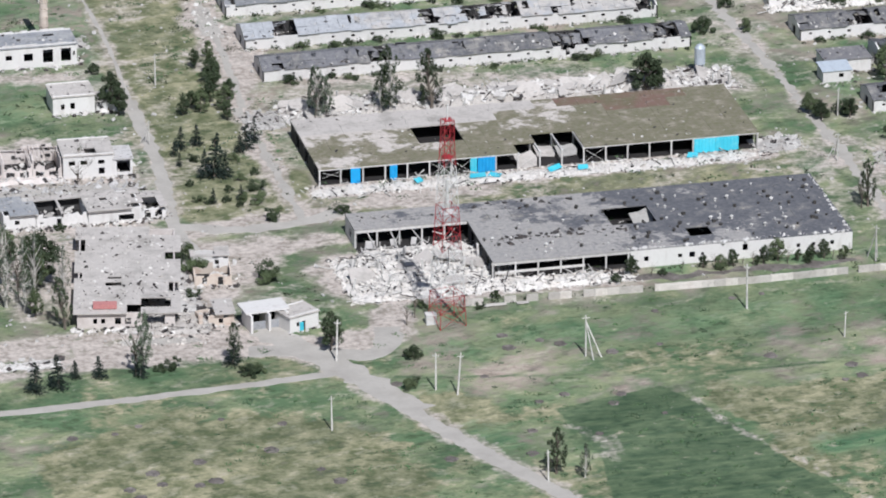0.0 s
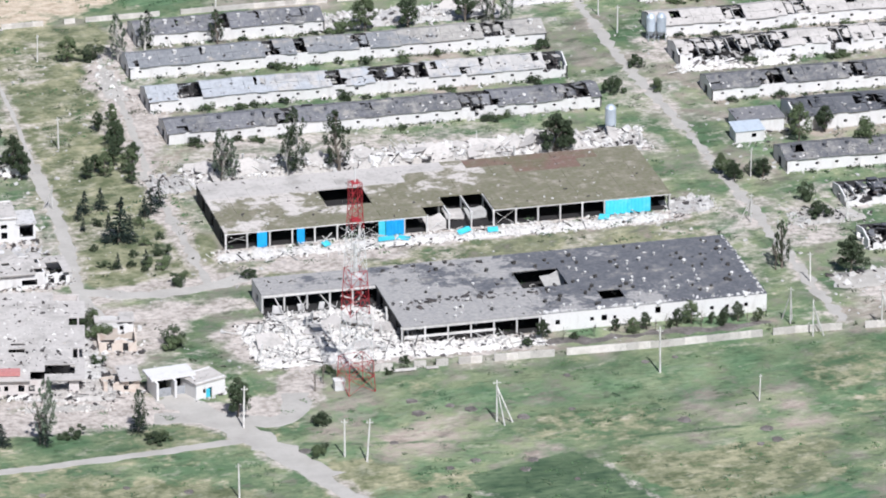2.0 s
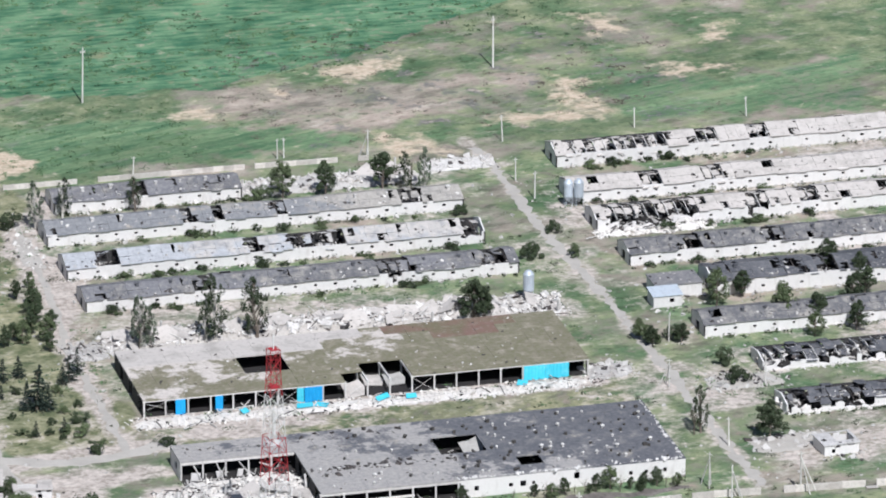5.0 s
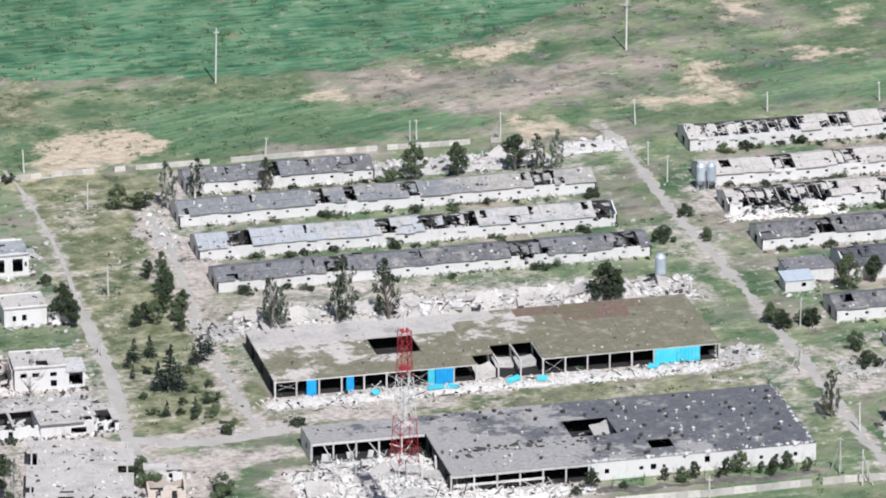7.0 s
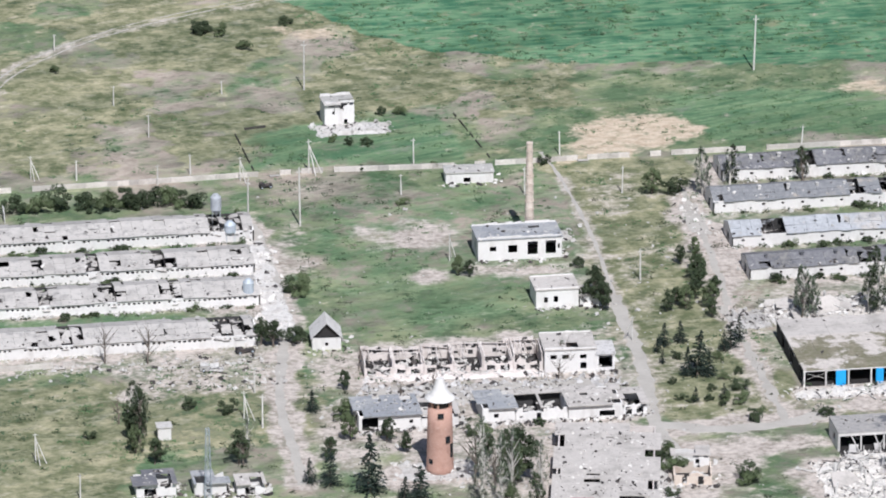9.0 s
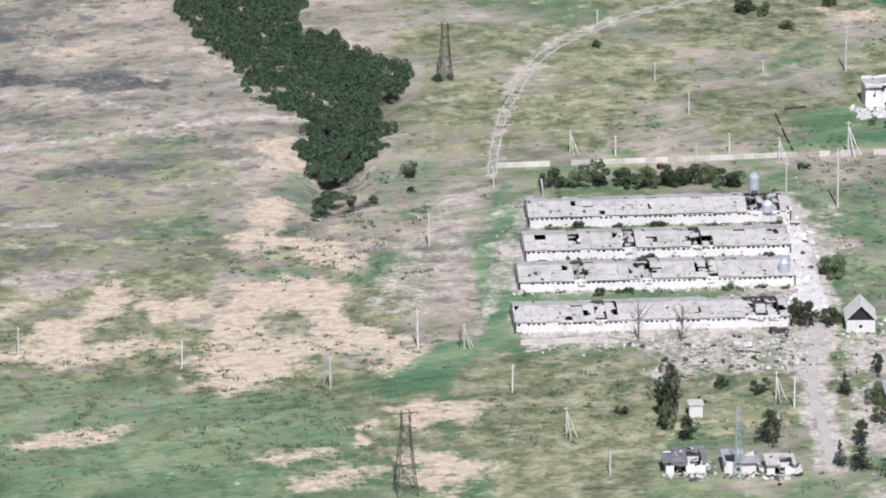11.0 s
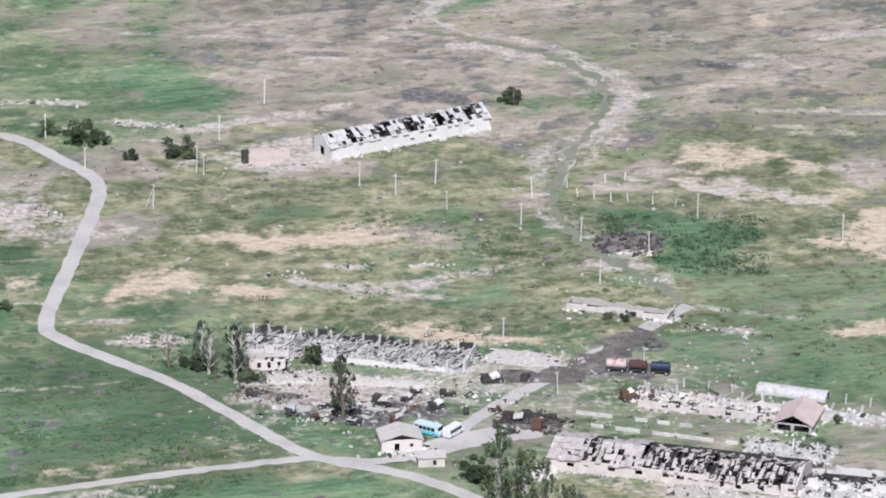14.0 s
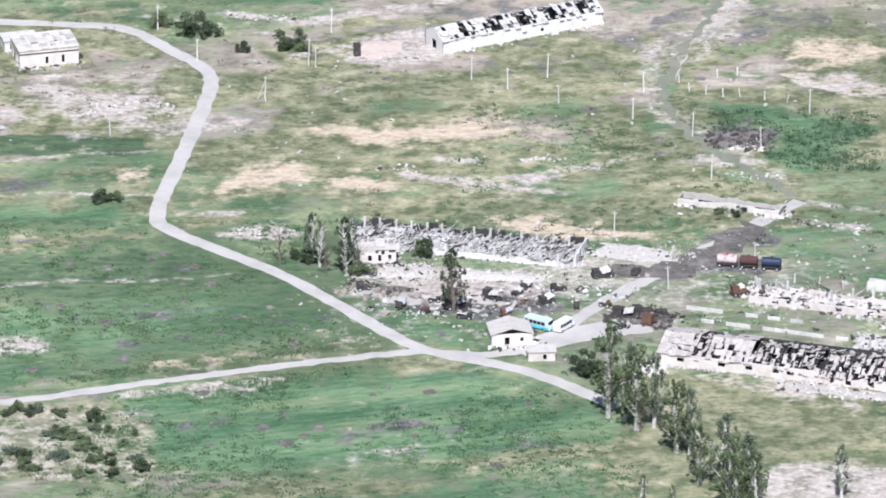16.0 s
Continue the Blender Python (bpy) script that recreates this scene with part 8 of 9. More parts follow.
def clumps(rs, cents, radii, per, form=(1.0, 1.0, 0.8)):
    pts, ways = [], []
    for c, r in zip(cents, radii):
        d = rs.normal(size=(per, 3))
        d /= np.linalg.norm(d, axis=1)[:, None]
        pts.append(np.asarray(c) + d * (r * rs.uniform(0.45, 1.05, per) ** 0.6)[:, None] * np.array(form))
        ways.append(d)
    return np.concatenate(pts), np.concatenate(ways)


def limbs(h, tips, r0, rng, material, parent, fork=0.35):
    bm = bmesh.new()
    prev, pr = Vector((0, 0, -0.2)), r0
    top = Vector((rng.gauss(0, h * 0.02), rng.gauss(0, h * 0.02), h * 0.92))
    for i in range(1, 6):
        p = top * (i / 5) + Vector((rng.gauss(0, h * 0.012), rng.gauss(0, h * 0.012), 0))
        beam(bm, prev, p, pr * 2, r0 * (1 - i / 5.6) * 2, 6)
        prev, pr = p, r0 * (1 - i / 5.6)
    for t in tips:
        t = Vector(t)
        base = Vector((0, 0, max(h * 0.15, t.z - (t.xy.length + h * 0.12) * 0.9)))
        beam(bm, base, t, r0 * 0.8, r0 * 0.18, 4)
    return part("trunk", bm, material, parent)


def make_broadleaf(seed, leaf, bark, spread=0.36, n=36, per=80):
    rs, rng_ = np.random.RandomState(seed), random.Random(seed)
    top = thing("broadleaf_tree", "leafy green broadleaf tree with uneven crown", "tree", group="broadleaf trees")
    cents, rad = [], []
    for i in range(n):
        a, z = rng_.uniform(0, 6.28), rng_.uniform(0.22, 0.9)
        rr = spread * 10 * math.sin(math.pi * min(0.97, z * 0.95 + 0.08)) * rng_.uniform(0.3, 0.95)
        cents.append((rr * math.cos(a), rr * math.sin(a), z * 10))
        rad.append(rng_.uniform(0.5, 1.25))
    limbs(10, cents[::2], 0.28, rng_, bark, top)
    pts, ways = clumps(rs, cents, rad, per)
    ob = new("crown", leaves("crown", pts, rs.uniform(0.28, 0.62, len(pts)), leaf, seed, 0, ways))
    ob.parent = top
    return top


def make_poplar(seed, leaf, bark, density=1.0, label="tall narrow poplar with thin grey-green crown"):
    rs, rng_ = np.random.RandomState(seed), random.Random(seed)
    top = thing("poplar_tree", label, "tree", group="poplars")
    cents, rad = [], []
    for i in range(46):
        z = 0.2 + 0.79 * i / 45
        a = rng_.uniform(0, 6.28)
        rr = 1.35 * math.sin(math.pi * min(0.98, z * 0.86 + 0.1)) ** 0.7 * rng_.uniform(0.3, 1.15)
        cents.append((rr * math.cos(a), rr * math.sin(a), z * 10))
        rad.append(rng_.uniform(0.2, 0.5) * (1.2 - 0.5 * z))
    limbs(10, cents[::2], 0.24, rng_, bark, top)
    pts, ways = clumps(rs, cents, rad, int(52 * density), (0.8, 0.8, 2.1))
    ob = new("crown", leaves("crown", pts, rs.uniform(0.12, 0.3, len(pts)), leaf, seed, 0, ways))
    ob.parent = top
    return top


def make_spruce(seed):
    rs, rng_ = np.random.RandomState(seed), random.Random(seed)
    top = thing("spruce_tree", "dark conical spruce with drooping branches", "tree", group="spruces")
    limbs(10, [], 0.2, rng_, M_BARK, top)
    pts = []
    for i in range(17):
        z = 0.6 + 9.2 * i / 16
        r = 2.5 * (1 - i / 16.5) ** 0.85 * rng_.uniform(0.8, 1.1) + 0.12
        for k in range(max(5, int(12 * (1 - i / 20)))):
            a, rr = rng_.uniform(0, 6.28), r * rng_.uniform(0.75, 1.1)
            t = rs.uniform(0.1, 1, 14)
            pts.append(np.stack([t * rr * math.cos(a), t * rr * math.sin(a), z - 0.45 * t * rr + rs.normal(0, 0.08, 14)], -1))
    pts = np.concatenate(pts)
    ob = new("crown", leaves("crown", pts, rs.uniform(0.2, 0.48, len(pts)), M_NEEDLE, seed, 0.4))
    ob.parent = top
    return top


def make_bush(seed, leaf):
    rs, rng_ = np.random.RandomState(seed), random.Random(seed)
    top = thing("bush", "low rounded leafy green bush", "bush", group="bushes")
    cents = [(rng_.gauss(0, 2.4), rng_.gauss(0, 2.2), rng_.uniform(1.2, 6.5)) for _ in range(11)]
    limbs(6, [(c[0], c[1], c[2]) for c in cents[:6]], 0.16, rng_, M_BARK, top)
    pts, ways = clumps(rs, cents, [rng_.uniform(1.3, 2.6) for _ in cents], 150)
    pts[:, 2] = np.abs(pts[:, 2])
    ob = new("crown", leaves("crown", pts, rs.uniform(0.45, 1.0, len(pts)), leaf, seed, 0, ways))
    ob.parent = top
    return top


def make_dead(seed):
    rng_ = random.Random(seed)
    top = thing("dead_tree", "bare broken tree with scorched limbs", "tree", group="dead trees")
    tips = [(rng_.gauss(0, 1.6), rng_.gauss(0, 1.6), rng_.uniform(4, 9.5)) for _ in range(16)]
    limbs(10, tips, 0.2, rng_, M_BARK, top)
    return top


def plant(stock, spots, seed, wide=1.0):
    r = random.Random(seed)
    for k, (x, y, h) in enumerate(spots):
        src = stock[k % len(stock)]
        s = h / 10.0
        w = s * wide * r.uniform(0.85, 1.15)
        m = pose(x, y, 0, r.gauss(0, 2), r.gauss(0, 2), r.uniform(0, 360)) @ Matrix.Diagonal((w, w, s, 1))
        if "set" in src:
            copy_thing(src, m).matrix_basis = m
        else:
            src["set"] = 1
            src.matrix_basis = m


BROAD = [make_broadleaf(101 + i, (M_LEAF, M_LEAF, M_LEAFPALE)[i], M_BARK) for i in range(3)]
plant(BROAD, [(-20, -107, 11), (-83, -50, 15), (-43, -43, 5), (101, 45, 13), (103.5, 46.5, 10), (73, 151, 12), (85, 150, 11), (102, 151, 12), (167, 40, 11), (142, 16, 6),
              (150, 16, 6), (-13, 147, 8), (-13, 80, 8), (-13, 74, 7), (-13, 59, 8), (-11, 66, 7), (-25, 58, 6), (-20, 59, 7), (-44, 66, 12), (-42, 62, 9)], 1)
plant(BROAD, [(153, -54, 11), (208, 37, 9), (182, 26, 11), (198, 13, 9), (-132, 49, 8), (-85, -53, 12), (-151, -29, 10), (-172, -26, 8), (-76, 93, 6), (-73, 92, 5), (-470, -45, 6), (-472, -44, 5), (203, 33, 9), (190, 22, 9), (186, 12, 7), (205, 60, 9)], 2)
plant(BROAD, [(-88, -34, 7), (-83, -30, 6), (-88, -70, 8), (-112, -20, 7), (-108, -28, 6), (-121, -18, 8), (-128, -30, 7), (-118, 16, 6)], 16)
POP = [make_poplar(120, M_LEAFGREY, M_PALEBARK), make_poplar(121, M_LEAF, M_PALEBARK, 0.9), make_poplar(122, M_LEAF, M_BARK, 1.1, "tall poplar with dark green columnar crown")]
PALEPOP = [make_poplar(123, M_LEAFPALE, M_PALEBARK, 1.0, "tall pale-barked poplar with thin grey-green crown"), make_poplar(124, M_LEAFGREY, M_PALEBARK, 0.9, "tall pale-barked poplar with thin grey-green crown")]
BAREPOP = [make_poplar(125, M_LEAFGREY, M_PALEBARK, 0.3, "tall half-bare poplar with pale limbs")]
plant(BAREPOP, [(-92, -48, 17), (-88, -52, 15), (-86, -58, 18), (-94, -62, 16), (-90, -66, 13), (-79, -60, 15), (-148, -22, 11), (-60, 23, 8), (10.5, 49, 13), (-488, -48, 13), (-496, -52, 12)], 24, 1.3)
plant(POP, [(-69, -112, 17), (-45, -110, 11), (-82, -79, 14), (10, 47, 15), (30, 47, 19), (41, 46, 18), (113, 146, 13), (108, 148, 12), (137, -46, 13), (-498, -49, 13), (-489, -56, 15),
            (-461, -78, 17), (0.9, 144, 14), (9.9, 151, 12), (30.5, 151, 10), (12.5, 48, 12), (27, 46.5, 15), (-174, -11, 15), (-173, -5, 13), (-175, 1, 12), (17, -192, 12), (23, -196, 9)], 3, 1.25)
plant(PALEPOP, [(-420, -138, 25), (-416, -140, 20), (-413, -145, 21), (-409, -143, 19), (-403, -157, 19), (-400, -159, 17), (-397, -174, 15), (-392, -177, 19), (-390, -187, 19), (-386, -186, 18), (-384, -193, 18), (-410, -190, 9), (-403, -190, 7), (-364, -180, 13), (-388, -193, 16)], 4, 1.35)
SPR = [make_spruce(140), make_spruce(141)]
plant(SPR, [(-90, -115, 9), (-96, -116, 8), (-79, -111, 6), (-85, -110, 5), (-69, -112.6, 8), (-45.5, -110.6, 7), (-30.3, 34, 6.5), (-25.6, 12.4, 13), (-27.8, 12.8, 8), (-13.4, 29.8, 7.5), (-25.7, 36, 6), (-130, -46, 10), (-121, -52, 16), (-109, -58, 9), (-113, -57, 6), (-128, 3, 6), (-22.5, 12, 7), (-135, -44, 7), (-33, 30, 4)], 5, 1.65)
BUSH = [make_bush(150, M_LEAF), make_bush(151, M_LEAFPALE), make_bush(152, M_LEAF)]
plant(BUSH, [(-43, -118, 4.5), (-40, -117, 3.5), (-61, -110, 4), (-63.5, -110.5, 3), (-27, -62, 5), (-45, -42, 6), (-48, -44, 5), (-42, -50, 4), (-47, -66, 3), (-1, -117, 5), (-6, -135, 4), (-4, -133, 3), (73, -79, 2.5), (88, -79, 3), (111, -79, 3), (60, -80, 3), (65, 150, 6), (55, 99, 4), (128, 87, 7)], 6)
plant(BUSH, [(139, 106, 5), (140, 86, 4), (186, 154, 4), (170, 153.5, 4), (163, 153.8, 3), (-6, 146, 6), (-23, -9, 2.2), (-15, -17, 3), (-33, -4, 2.4), (150, 19, 6), (142, 19, 6), (156, -2, 6), (156, -14, 6), (-120, 85, 7), (-122, 87, 6), (-125, 52, 6), (-87, -20, 5), (-90, -19, 4), (-72, -15, 3), (-121, -3, 6), (-150, 5, 5), (-159, 10, 4)], 7)
plant(BUSH, [(-189, 159, 7.5), (-184, 157, 7), (-177, 161, 8), (-170, 158, 7.5), (-163, 156, 8), (-158, 157, 7.5), (-154, 158, 7), (-146, 157, 7), (-141, 155, 6.5), (-150, 161, 6.5), (-83, 149, 3), (-39, 175, 3.5), (-78, 223, 3.5), (-73, 222, 3.5), (-91, 199, 3), (-86, 198, 3.5), (-95, 202, 3), (-186, -7, 3), (-43, 95, 4), (-129, 147, 3), (-228, 170, 5), (-229, 157, 2.5), (-167, 273, 3), (-354, 294, 5)], 8)
plant(BUSH, [(-555, -14, 5), (-551, -13.5, 4), (-544, 105, 8), (-540, 104, 6), (-553, 110, 6), (-518, 96, 7), (-529, 93, 4.5), (-514, 94, 4), (-428, -113, 7), (-424, -115, 6), (-560, -144, 3.5), (-557, -147, 3), (-540.8, -149, 5), (-536.7, -155.4, 3), (-548, -158, 3.5), (-555, -171, 3.5), (-539, -173, 3.5), (-534.5, -174, 3), (-526.4, -176, 4), (-530.5, -156.5, 2.2), (-394, -12, 3), (-430, 142, 6), (-398, -11, 2.5), (-533, -180, 3)], 9)
plant(BUSH, [(-95, 305, 4), (-110, 285, 4), (-122, 300, 5), (-119, 302, 5), (-115, 298, 4.5), (-136, 60, 5), (-200, 60, 4), (-203, 66, 3.5), (-206, 55, 4), (30, 101, 2.5), (88, 127, 3), (60, 127.5, 2.5), (20, 76, 2.5), (-240, 150, 3), (-246, 147, 4), (-90, 178, 2.5), (-70, 177.5, 2.5)], 10)
plant([make_bush(153, M_LEAFPALE), make_bush(154, M_LEAFGREY)], [(-563, -146, 2.2), (-556, -144, 2.6), (-550, -146, 1.8), (-540, -154, 2.0), (-545, -160, 2.4), (-551, -158, 1.8), (-541, -166, 2.6), (-547, -170, 2.4), (-536, -170, 2.2), (-558, -168, 2.0), (-553, -176, 2.4), (-562, -174, 2.2), (-533, -162, 1.6), (-529, -170, 1.8), (-540, -180, 2.2), (-564, -158, 2.0)], 27, 2.1)
foot = random.Random(31)
WEED = [make_bush(155, M_LEAF), make_bush(156, M_LEAFPALE)]
for bx, by, bl, many in ((8, 154, 54, 7), (1, 129.5, 119, 11), (1, 102.5, 118, 11), (1, 77.5, 121, 12), (154, 156, 60, 9), (150, 126.5, 80, 9), (151, 103, 80, 10), (152.5, 75, 70, 7), (-199, 127.5, 72, 6), (-202, 102.5, 72, 6), (-205.5, 79.5, 74, 6)):
    plant(WEED, [(bx + foot.uniform(2, bl), by - foot.uniform(1.2, 4.5), foot.uniform(1.2, 3.0)) for _ in range(many)], 40 + many, 1.4)
DEAD = [make_dead(160), make_dead(161)]
plant(DEAD, [(-177, 44, 13), (-166, 42, 13), (-60, 22, 10), (-58, 20, 8), (-506, -51, 12), (-494, -58, 13), (-486, -56, 10), (-94, -50, 16), (-90, -57, 14), (-178, 2, 9), (9, 46, 12), (-70, -112, 13), (-224, 41.5, 7), (135, -47, 9), (-462, -77, 13), (-400, -158, 14), (-412, -146, 14), (-150, -30, 10), (110, 150, 10), (5, -92, 8), (2, -96, 7), (97, -78, 5), (113, -78, 4.5), (70, -79, 4), (78, -79, 4), (87, -78, 5), (94, -79, 4), (106, -79, 5), (118, -79, 4), (123, -77, 4), (-58, 21, 9), (-82, -32, 10), (-70, -30, 7), (-112, 30, 8), (-95, 12, 7), (-105, 4, 8), (18, -90, 7), (-62, 14, 8)], 11)

# the thicket in the gully: one continuous wood
rs = np.random.RandomState(77)
WOOD = [(-286, 318), (-281, 285), (-272, 259), (-267, 234), (-253, 216), (-258, 200), (-254, 174), (-249, 171), (-242, 178), (-231, 204), (-234, 228), (-222, 255), (-232, 270), (-243, 288), (-252, 289), (-250, 316), (-246, 358), (-288, 360)]
inside_wood = np.zeros_like(X)
lay(inside_wood, 1.0, WOOD, 0.5, 1.5)
wood = []
while len(wood) < 1250:
    x, y = rs.uniform(-310, -215), rs.uniform(165, 385)
    if inside_wood[np.searchsorted(gy, y), np.searchsorted(gx, x)] > 0.5:
        wood.append((x, y, rs.uniform(2.4, 6.0) * (0.75 if y < 205 else 1.0)))
for k in range(14):
    t = rs.uniform(0, 1)
    wood.append((-251 - 6 * t + rs.normal(0, 1.0), 158 - 16 * t + rs.normal(0, 1.5), rs.uniform(1.8, 3.4)))
pts, sz, ways = [], [], []
for x, y, h in wood:
    n = 190
    d = rs.normal(size=(n, 3))
    d[:, 2] = np.abs(d[:, 2]) - 0.25
    d /= np.linalg.norm(d, axis=1)[:, None]
    g = float(np.interp(y, [125, 165, 600], [0, -2.5, -3]))
    r = rs.uniform(1.0, 2.3)
    pts.append(np.array([x, y, g + h * 0.6]) + d * np.array([r, r, h * 0.42]) * rs.uniform(0.75, 1.05, (n, 1)))
    ways.append(d)
    sz.append(rs.uniform(0.35, 0.85, n))
for k, mat_ in enumerate((M_THICKET, M_LEAF, M_THICKET, M_THICKET, M_LEAF, M_THICKET)):
    sel = slice(k, None, 6)
    tagged(new("thicket", leaves("thicket", np.concatenate(pts[sel]), np.concatenate(sz[sel]), mat_, 5 + k, 0, np.concatenate(ways[sel]))), "dense dark green thicket filling the gully", "woodland", kind="stuff")

# weeds and tufts over the meadows, and small pale debris near the buildings
rs = np.random.RandomState(5)


def scatter(n, x0, x1, y0, y1):
    return np.stack([rs.uniform(x0, x1, n), rs.uniform(y0, y1, n)], -1)


def near_line(x, y, pts):
    best = 1e9
    for (ax, ay), (bx, by) in zip(pts, pts[1:]):
        t = max(0.0, min(1.0, ((x - ax) * (bx - ax) + (y - ay) * (by - ay)) / ((bx - ax) ** 2 + (by - ay) ** 2)))
        best = min(best, math.hypot(x - ax - t * (bx - ax), y - ay - t * (by - ay)))
    return best


CLEAR = [[(-29, -100), (-9, -147), (14, -200), (40, -262)], [(-160, -128), (-99.8, -127.1), (-22, -121.5)], [(-538, 16), (-540, -20), (-534, -33), (-503.4, -59.6), (-472.5, -95.9), (-440, -113), (-418, -132)], [(-563.6, -139.3), (-524.7, -123.3), (-485, -108), (-466, -102)], [(-380, 10), (-400, 36), (-417, 62), (-417, 88), (-405, 120)], [(-466, -102), (-438, -95), (-409, -46), (-378, -1)], [(-549, 93), (-538, 79), (-535.5, 62), (-538, 16)], [(-126, 140), (-126, 69), (-135, 14), (-137, -45)], [(-37, 165), (-35, 121), (-37, 72), (-42, -19), (-37, -60)], [(137, 230), (137, 107), (141, 5), (142, -84)]]


def herbs(label, material, seed, beds, high=0.5, wide=1.3, gate=0.5):
    """Low tufts of leaves in beds (x0, x1, y0, y1, number), thick in some places and thin in others."""
    pts, sz = [], []
    for x0, x1, y0, y1, n in beds:
        at = scatter(n, x0, x1, y0, y1)
        at = at[fbm(at[:, 0], at[:, 1], 18, seed, 3) > gate - 0.04 * rs.rand(n)]
        for x, y in at:
            if any(near_line(x, y, way) < 5.0 for way in CLEAR):
                continue
            k, r = 20, rs.uniform(0.4, wide) * 0.85
            pts.append(np.stack([x + rs.normal(0, r, k), y + rs.normal(0, r * 0.8, k), np.abs(rs.normal(0, high * r * 0.6, k)) + 0.04], -1))
            sz.append(rs.uniform(0.22, 0.62, k))
    tagged(new("weeds", leaves("weeds", np.concatenate(pts), np.concatenate(sz), material, seed, 0.5)), label, "weeds", kind="stuff")


FIELDS = [(-640, -478, -140, -26, 2200), (-540, -412, -192, -112, 1400), (-60, 210, -225, -92, 600), (-350, -228, -45, 60, 700), (-470, -380, -30, 60, 500), (-200, 60, 184, 248, 500), (-225, -125, -25, 40, 300), (-120, 0, 20, 178, 500), (0, 240, -40, 170, 700)]
herbs("low vivid green weeds scattered over the meadow", M_HERB, 8, FIELDS)
herbs("low dark green weeds in clumps over the meadow", M_HERBDARK, 9, FIELDS, 0.35, 1.4, 0.57)
herbs("dark weeds and young scrub between the ruins", M_LEAF, 31, [(-40, 260, -85, 172, 800), (-210, -40, -60, 175, 500), (-500, -340, -120, 0, 350)], 0.9, 1.3, 0.5)
herbs("low crop plants in uneven stands", M_HERBDARK, 18, [(-90, 200, 256, 345, 900)], 0.4, 1.3, 0.48)
herbs("pale low crop plants in uneven stands", M_HERB, 22, [(-90, 200, 256, 345, 1300)], 0.4, 1.4, 0.46)
herbs("greyish green scrub on the sandy patch", M_HERBDARK, 23, [(-566, -526, -184, -140, 150)], 1.0, 1.6, 0.46)
herbs("pale green scrub on the sandy patch", M_HERB, 25, [(-566, -526, -184, -140, 130)], 0.8, 1.5, 0.48)
herbs("dry scrub on the sandy patch", M_DRYSCRUB, 26, [(-566, -526, -184, -140, 130)], 0.8, 1.5, 0.46)
herbs("dry brown scrub on the hillside", M_DRYSCRUB, 19, [(-470, -260, 80, 330, 420), (70, 215, 190, 285, 350), (-600, -480, 30, 120, 250)], 0.4, 1.4, 0.5)
herbs("thick dark green scrub below the wheel track", M_HERBDARK, 20, [(-403, -360, 38, 60, 300), (-390, -358, 20, 38, 180), (-300, -228, 90, 128, 160), (-260, -225, 130, 175, 160)], 0.9, 1.5, 0.44)
bm = bmesh.new()
drng = random.Random(12)
for x0, x1, y0, y1, n in ((-50, 135, -85, 170, 900), (-130, -45, -90, 30, 420), (-210, -125, 36, 150, 420), (140, 250, -85, 170, 800), (-500, -355, -110, -20, 460), (-600, -380, 0, 110, 160), (-200, -20, 20, 180, 160)):
    chunks(bm, drng, n, lambda r: Vector((r.uniform(x0, x1), r.uniform(y0, y1), 0.08)), 0.35, 1.7, 0.4)
tagged(new("scattered_debris", to_mesh("scattered_debris", bm, M_RUBBLE)), "small pale pieces of masonry strewn about", "debris", kind="stuff")


# shell craters
def crater_mesh(seed):
    r = random.Random(seed)
    bm = bmesh.new()
    rings = []
    for q, z in ((1.0, -0.05), (0.72, 0.22), (0.5, 0.10), (0.0, 0.03)):
        if q == 0:
            c = bm.verts.new((0, 0, z))
            for k in range(14):
                bm.faces.new((rings[-1][k], rings[-1][(k + 1) % 14], c))
            break
        ring = [bm.verts.new((q * r.uniform(0.75, 1.25) * math.cos(2 * math.pi * k / 14), q * r.uniform(0.75, 1.25) * math.sin(2 * math.pi * k / 14), z)) for k in range(14)]
        if rings:
            for k in range(14):
                bm.faces.new((rings[-1][k], rings[-1][(k + 1) % 14], ring[(k + 1) % 14], ring[k]))
        rings.append(ring)
    return to_mesh("shell_crater", bm, M_SOIL)


cms = [crater_mesh(i) for i in range(4)]
crng = random.Random(31)
for x0, x1, y0, y1, n in ((-95, -5, -190, -130, 22), (10, 120, -190, -95, 22), (-560, -480, -120, -40, 16), (-535, -430, -170, -118, 14), (-500, -390, 20, 90, 12)):
    for i in range(n):
        x, y = crng.uniform(x0, x1), crng.uniform(y0, y1)
        if any(near_line(x, y, r) < 6 for r in CLEAR):
            continue
        ob = new("shell_crater", cms[i % 4])
        ob.matrix_basis = pose(x, y, 0.0, 0, 0, crng.uniform(0, 360)) @ Matrix.Diagonal((*(2 * [crng.uniform(0.8, 2.0)]), 1, 1))
        tagged(ob, "dark shallow shell crater in the grass", "crater", "shell craters")

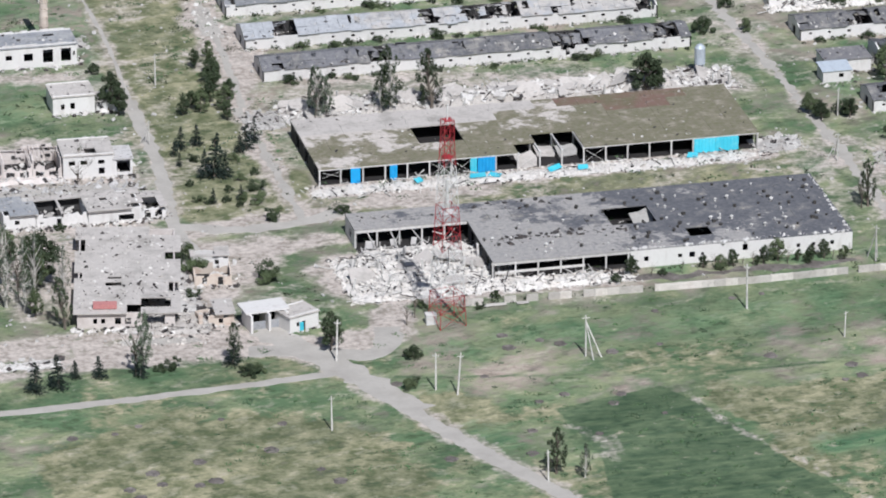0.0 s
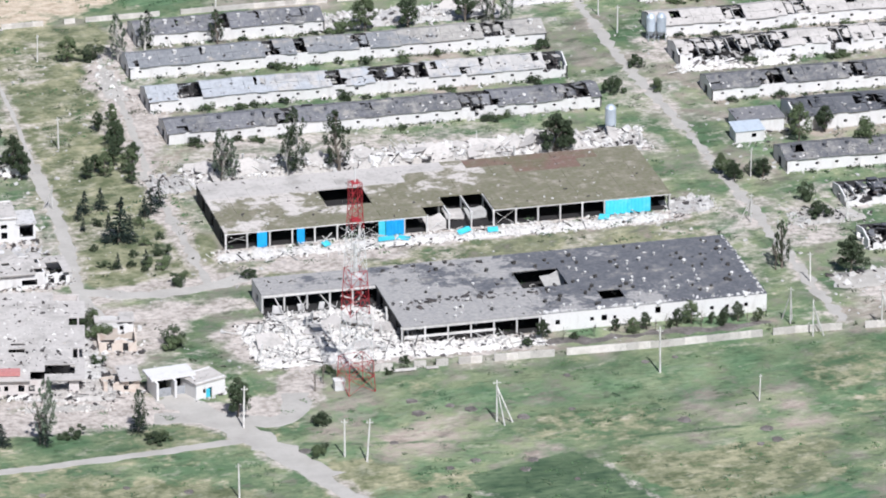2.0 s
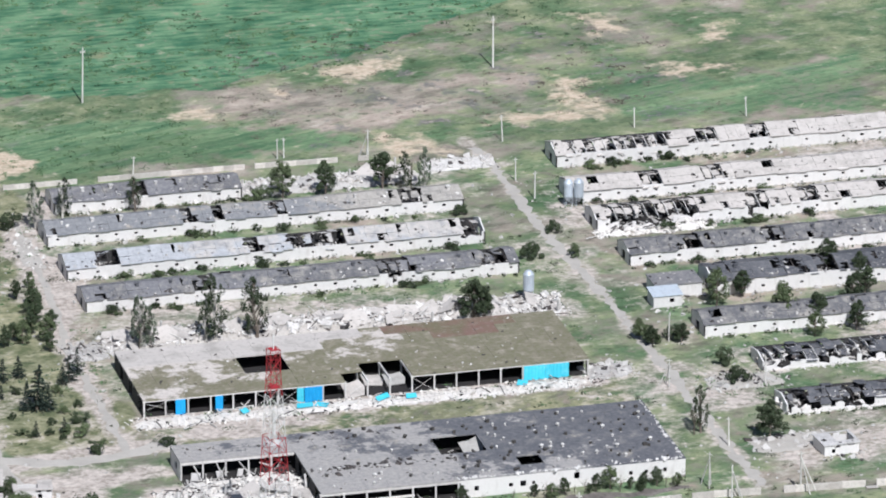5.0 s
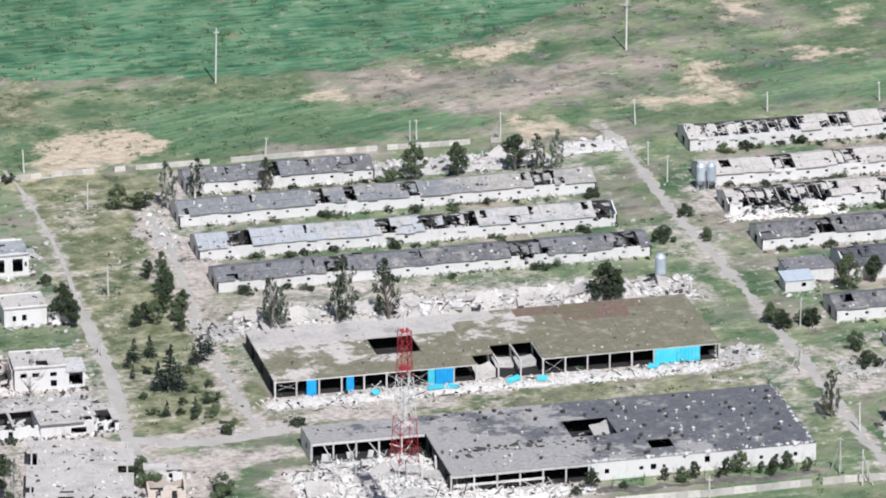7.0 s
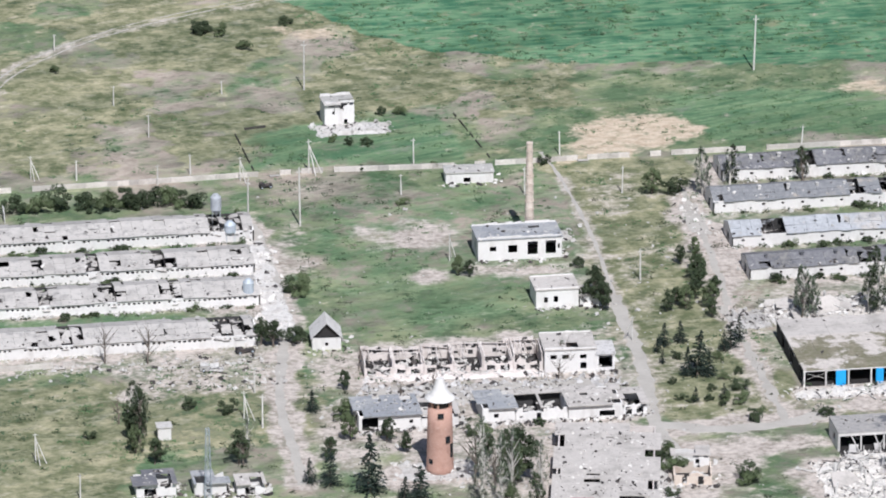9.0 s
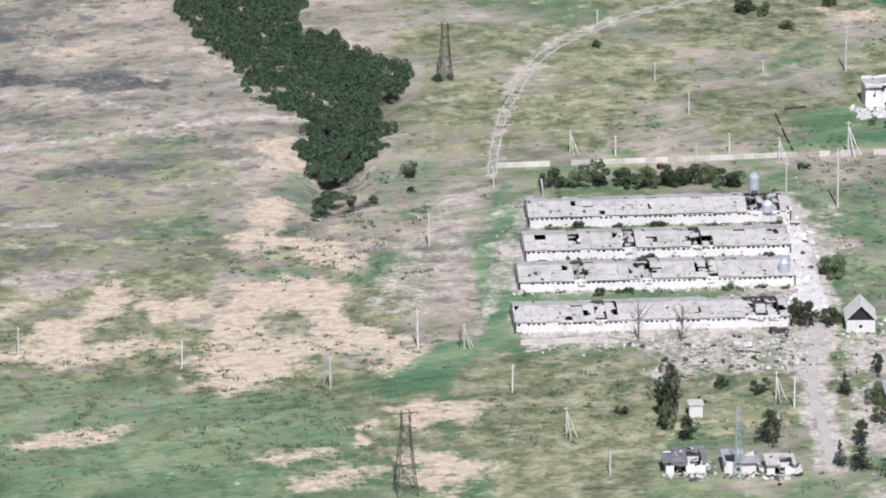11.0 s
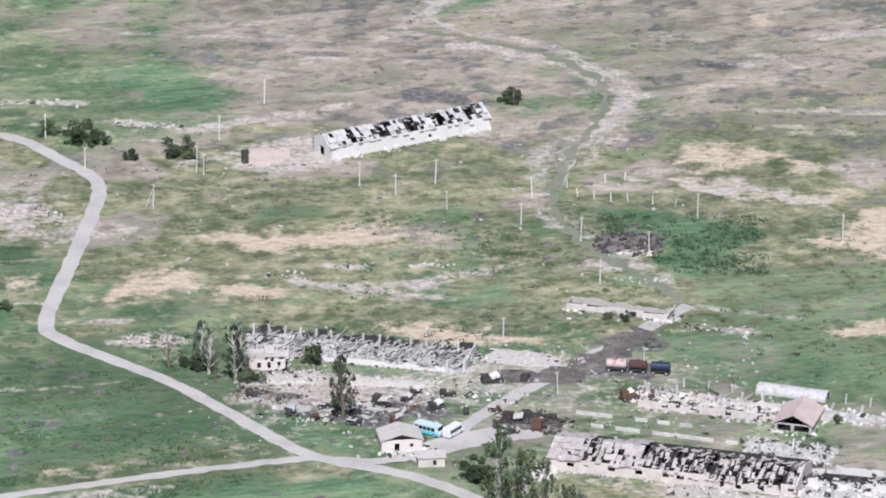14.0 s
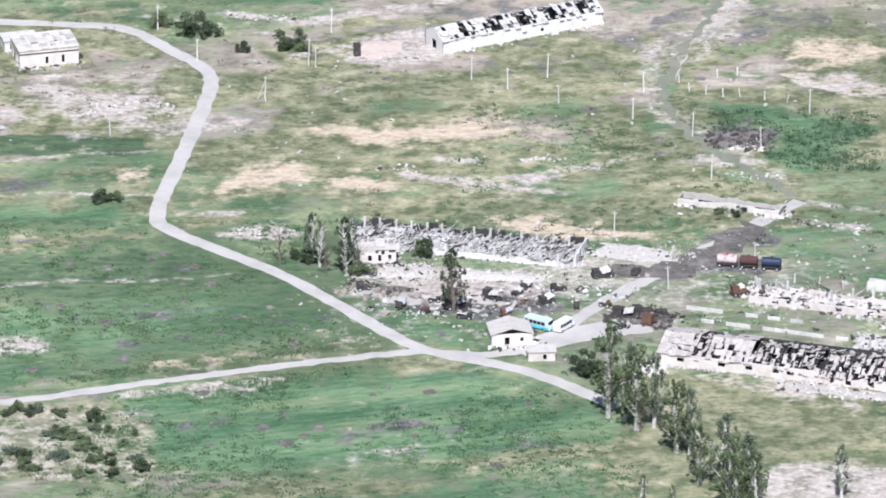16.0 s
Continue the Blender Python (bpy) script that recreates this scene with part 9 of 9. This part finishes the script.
# growth along the foot of the walls and in the strip of garden
plant(BUSH, [(-24, 2, 2.5), (-19, 8, 3), (-17, 1, 4), (-33, 8, 2.5), (-18, 22, 3), (-29, 24, 3), (-15, 12, 3), (-18, -8, 3.8), (-30.3, -6, 2.8), (-25.7, -5, 2.4), (-21.4, -6, 3), (-17.3, -21, 4.2), (2, -20, 3.6), (-44, -49.6, 5), (-25.5, -58, 6), (-57.7, -33, 3), (8, -86, 3), (22, -90, 2.5), (28, -84, 3)], 12)
plant(SPR, [(-10, 35, 7), (-15.5, 28, 6), (-22, -5, 4.5), (-29.5, -5.5, 4.5), (-33, 22, 4)], 13, 1.5)
plant(BROAD, [(65, -77, 5.5), (92, -77.5, 5), (104, -76.5, 6.5), (116, -77.5, 5.5), (84, -77, 4), (121, -79, 4), (98, -78.5, 3.2), (109, -78, 3.6), (88, -79, 4.5), (100, -77.5, 5.5), (112, -79, 5)], 15, 0.95)
plant(BUSH, [(-215, 247, 3), (-211.5, 248.5, 2.5), (-500, -50, 4), (-497, -49, 4.5), (-486, -57, 5), (-503, -48, 3.5), (-348, -72, 3.5), (-340, -74, 3), (-325, -70, 4.5), (-318, -72, 3.5), (-60, -40, 2.5)], 26)
plant(BROAD, [(-14, 52, 6), (-16, 66, 7), (-12, 86, 7), (-15, 92, 6), (-22, 62, 6), (-10, 100, 5), (210, 48, 9), (176, 45, 8), (140, 22, 6), (-135, 51, 7), (-175, -8, 9), (-176, -18, 8)], 14)
spots = []
for bx, by, bl in ((8, 153, 54), (1, 128.5, 119), (1, 101.5, 118), (1, 76.5, 121), (154, 155, 100), (150, 125.5, 104), (151, 102, 104), (152, 74, 100), (157, 17.5, 90), (162, -41, 88), (-199, 126.5, 72), (-202, 101.5, 72), (-205, 78.5, 74), (66, -74.5, 58), (18, -86.5, 140), (0, 37, 120)):
    for k in range(int(bl * 0.28)):
        spots.append((bx + rs.uniform(0, bl), by + rs.normal(-0.4, 0.7)))
pts, sz = [], []
for x, y in spots:
    n = 12
    r = rs.uniform(0.3, 1.1)
    pts.append(np.stack([x + rs.normal(0, r, n), y + rs.normal(0, r * 0.6, n), np.abs(rs.normal(0, 0.45, n)) + 0.05], -1))
    sz.append(rs.uniform(0.35, 0.9, n))
tagged(new("weeds", leaves("weeds", np.concatenate(pts), np.concatenate(sz), M_LEAF, 10, 0.2)), "dark green weeds grown along the wall feet", "weeds", kind="stuff")
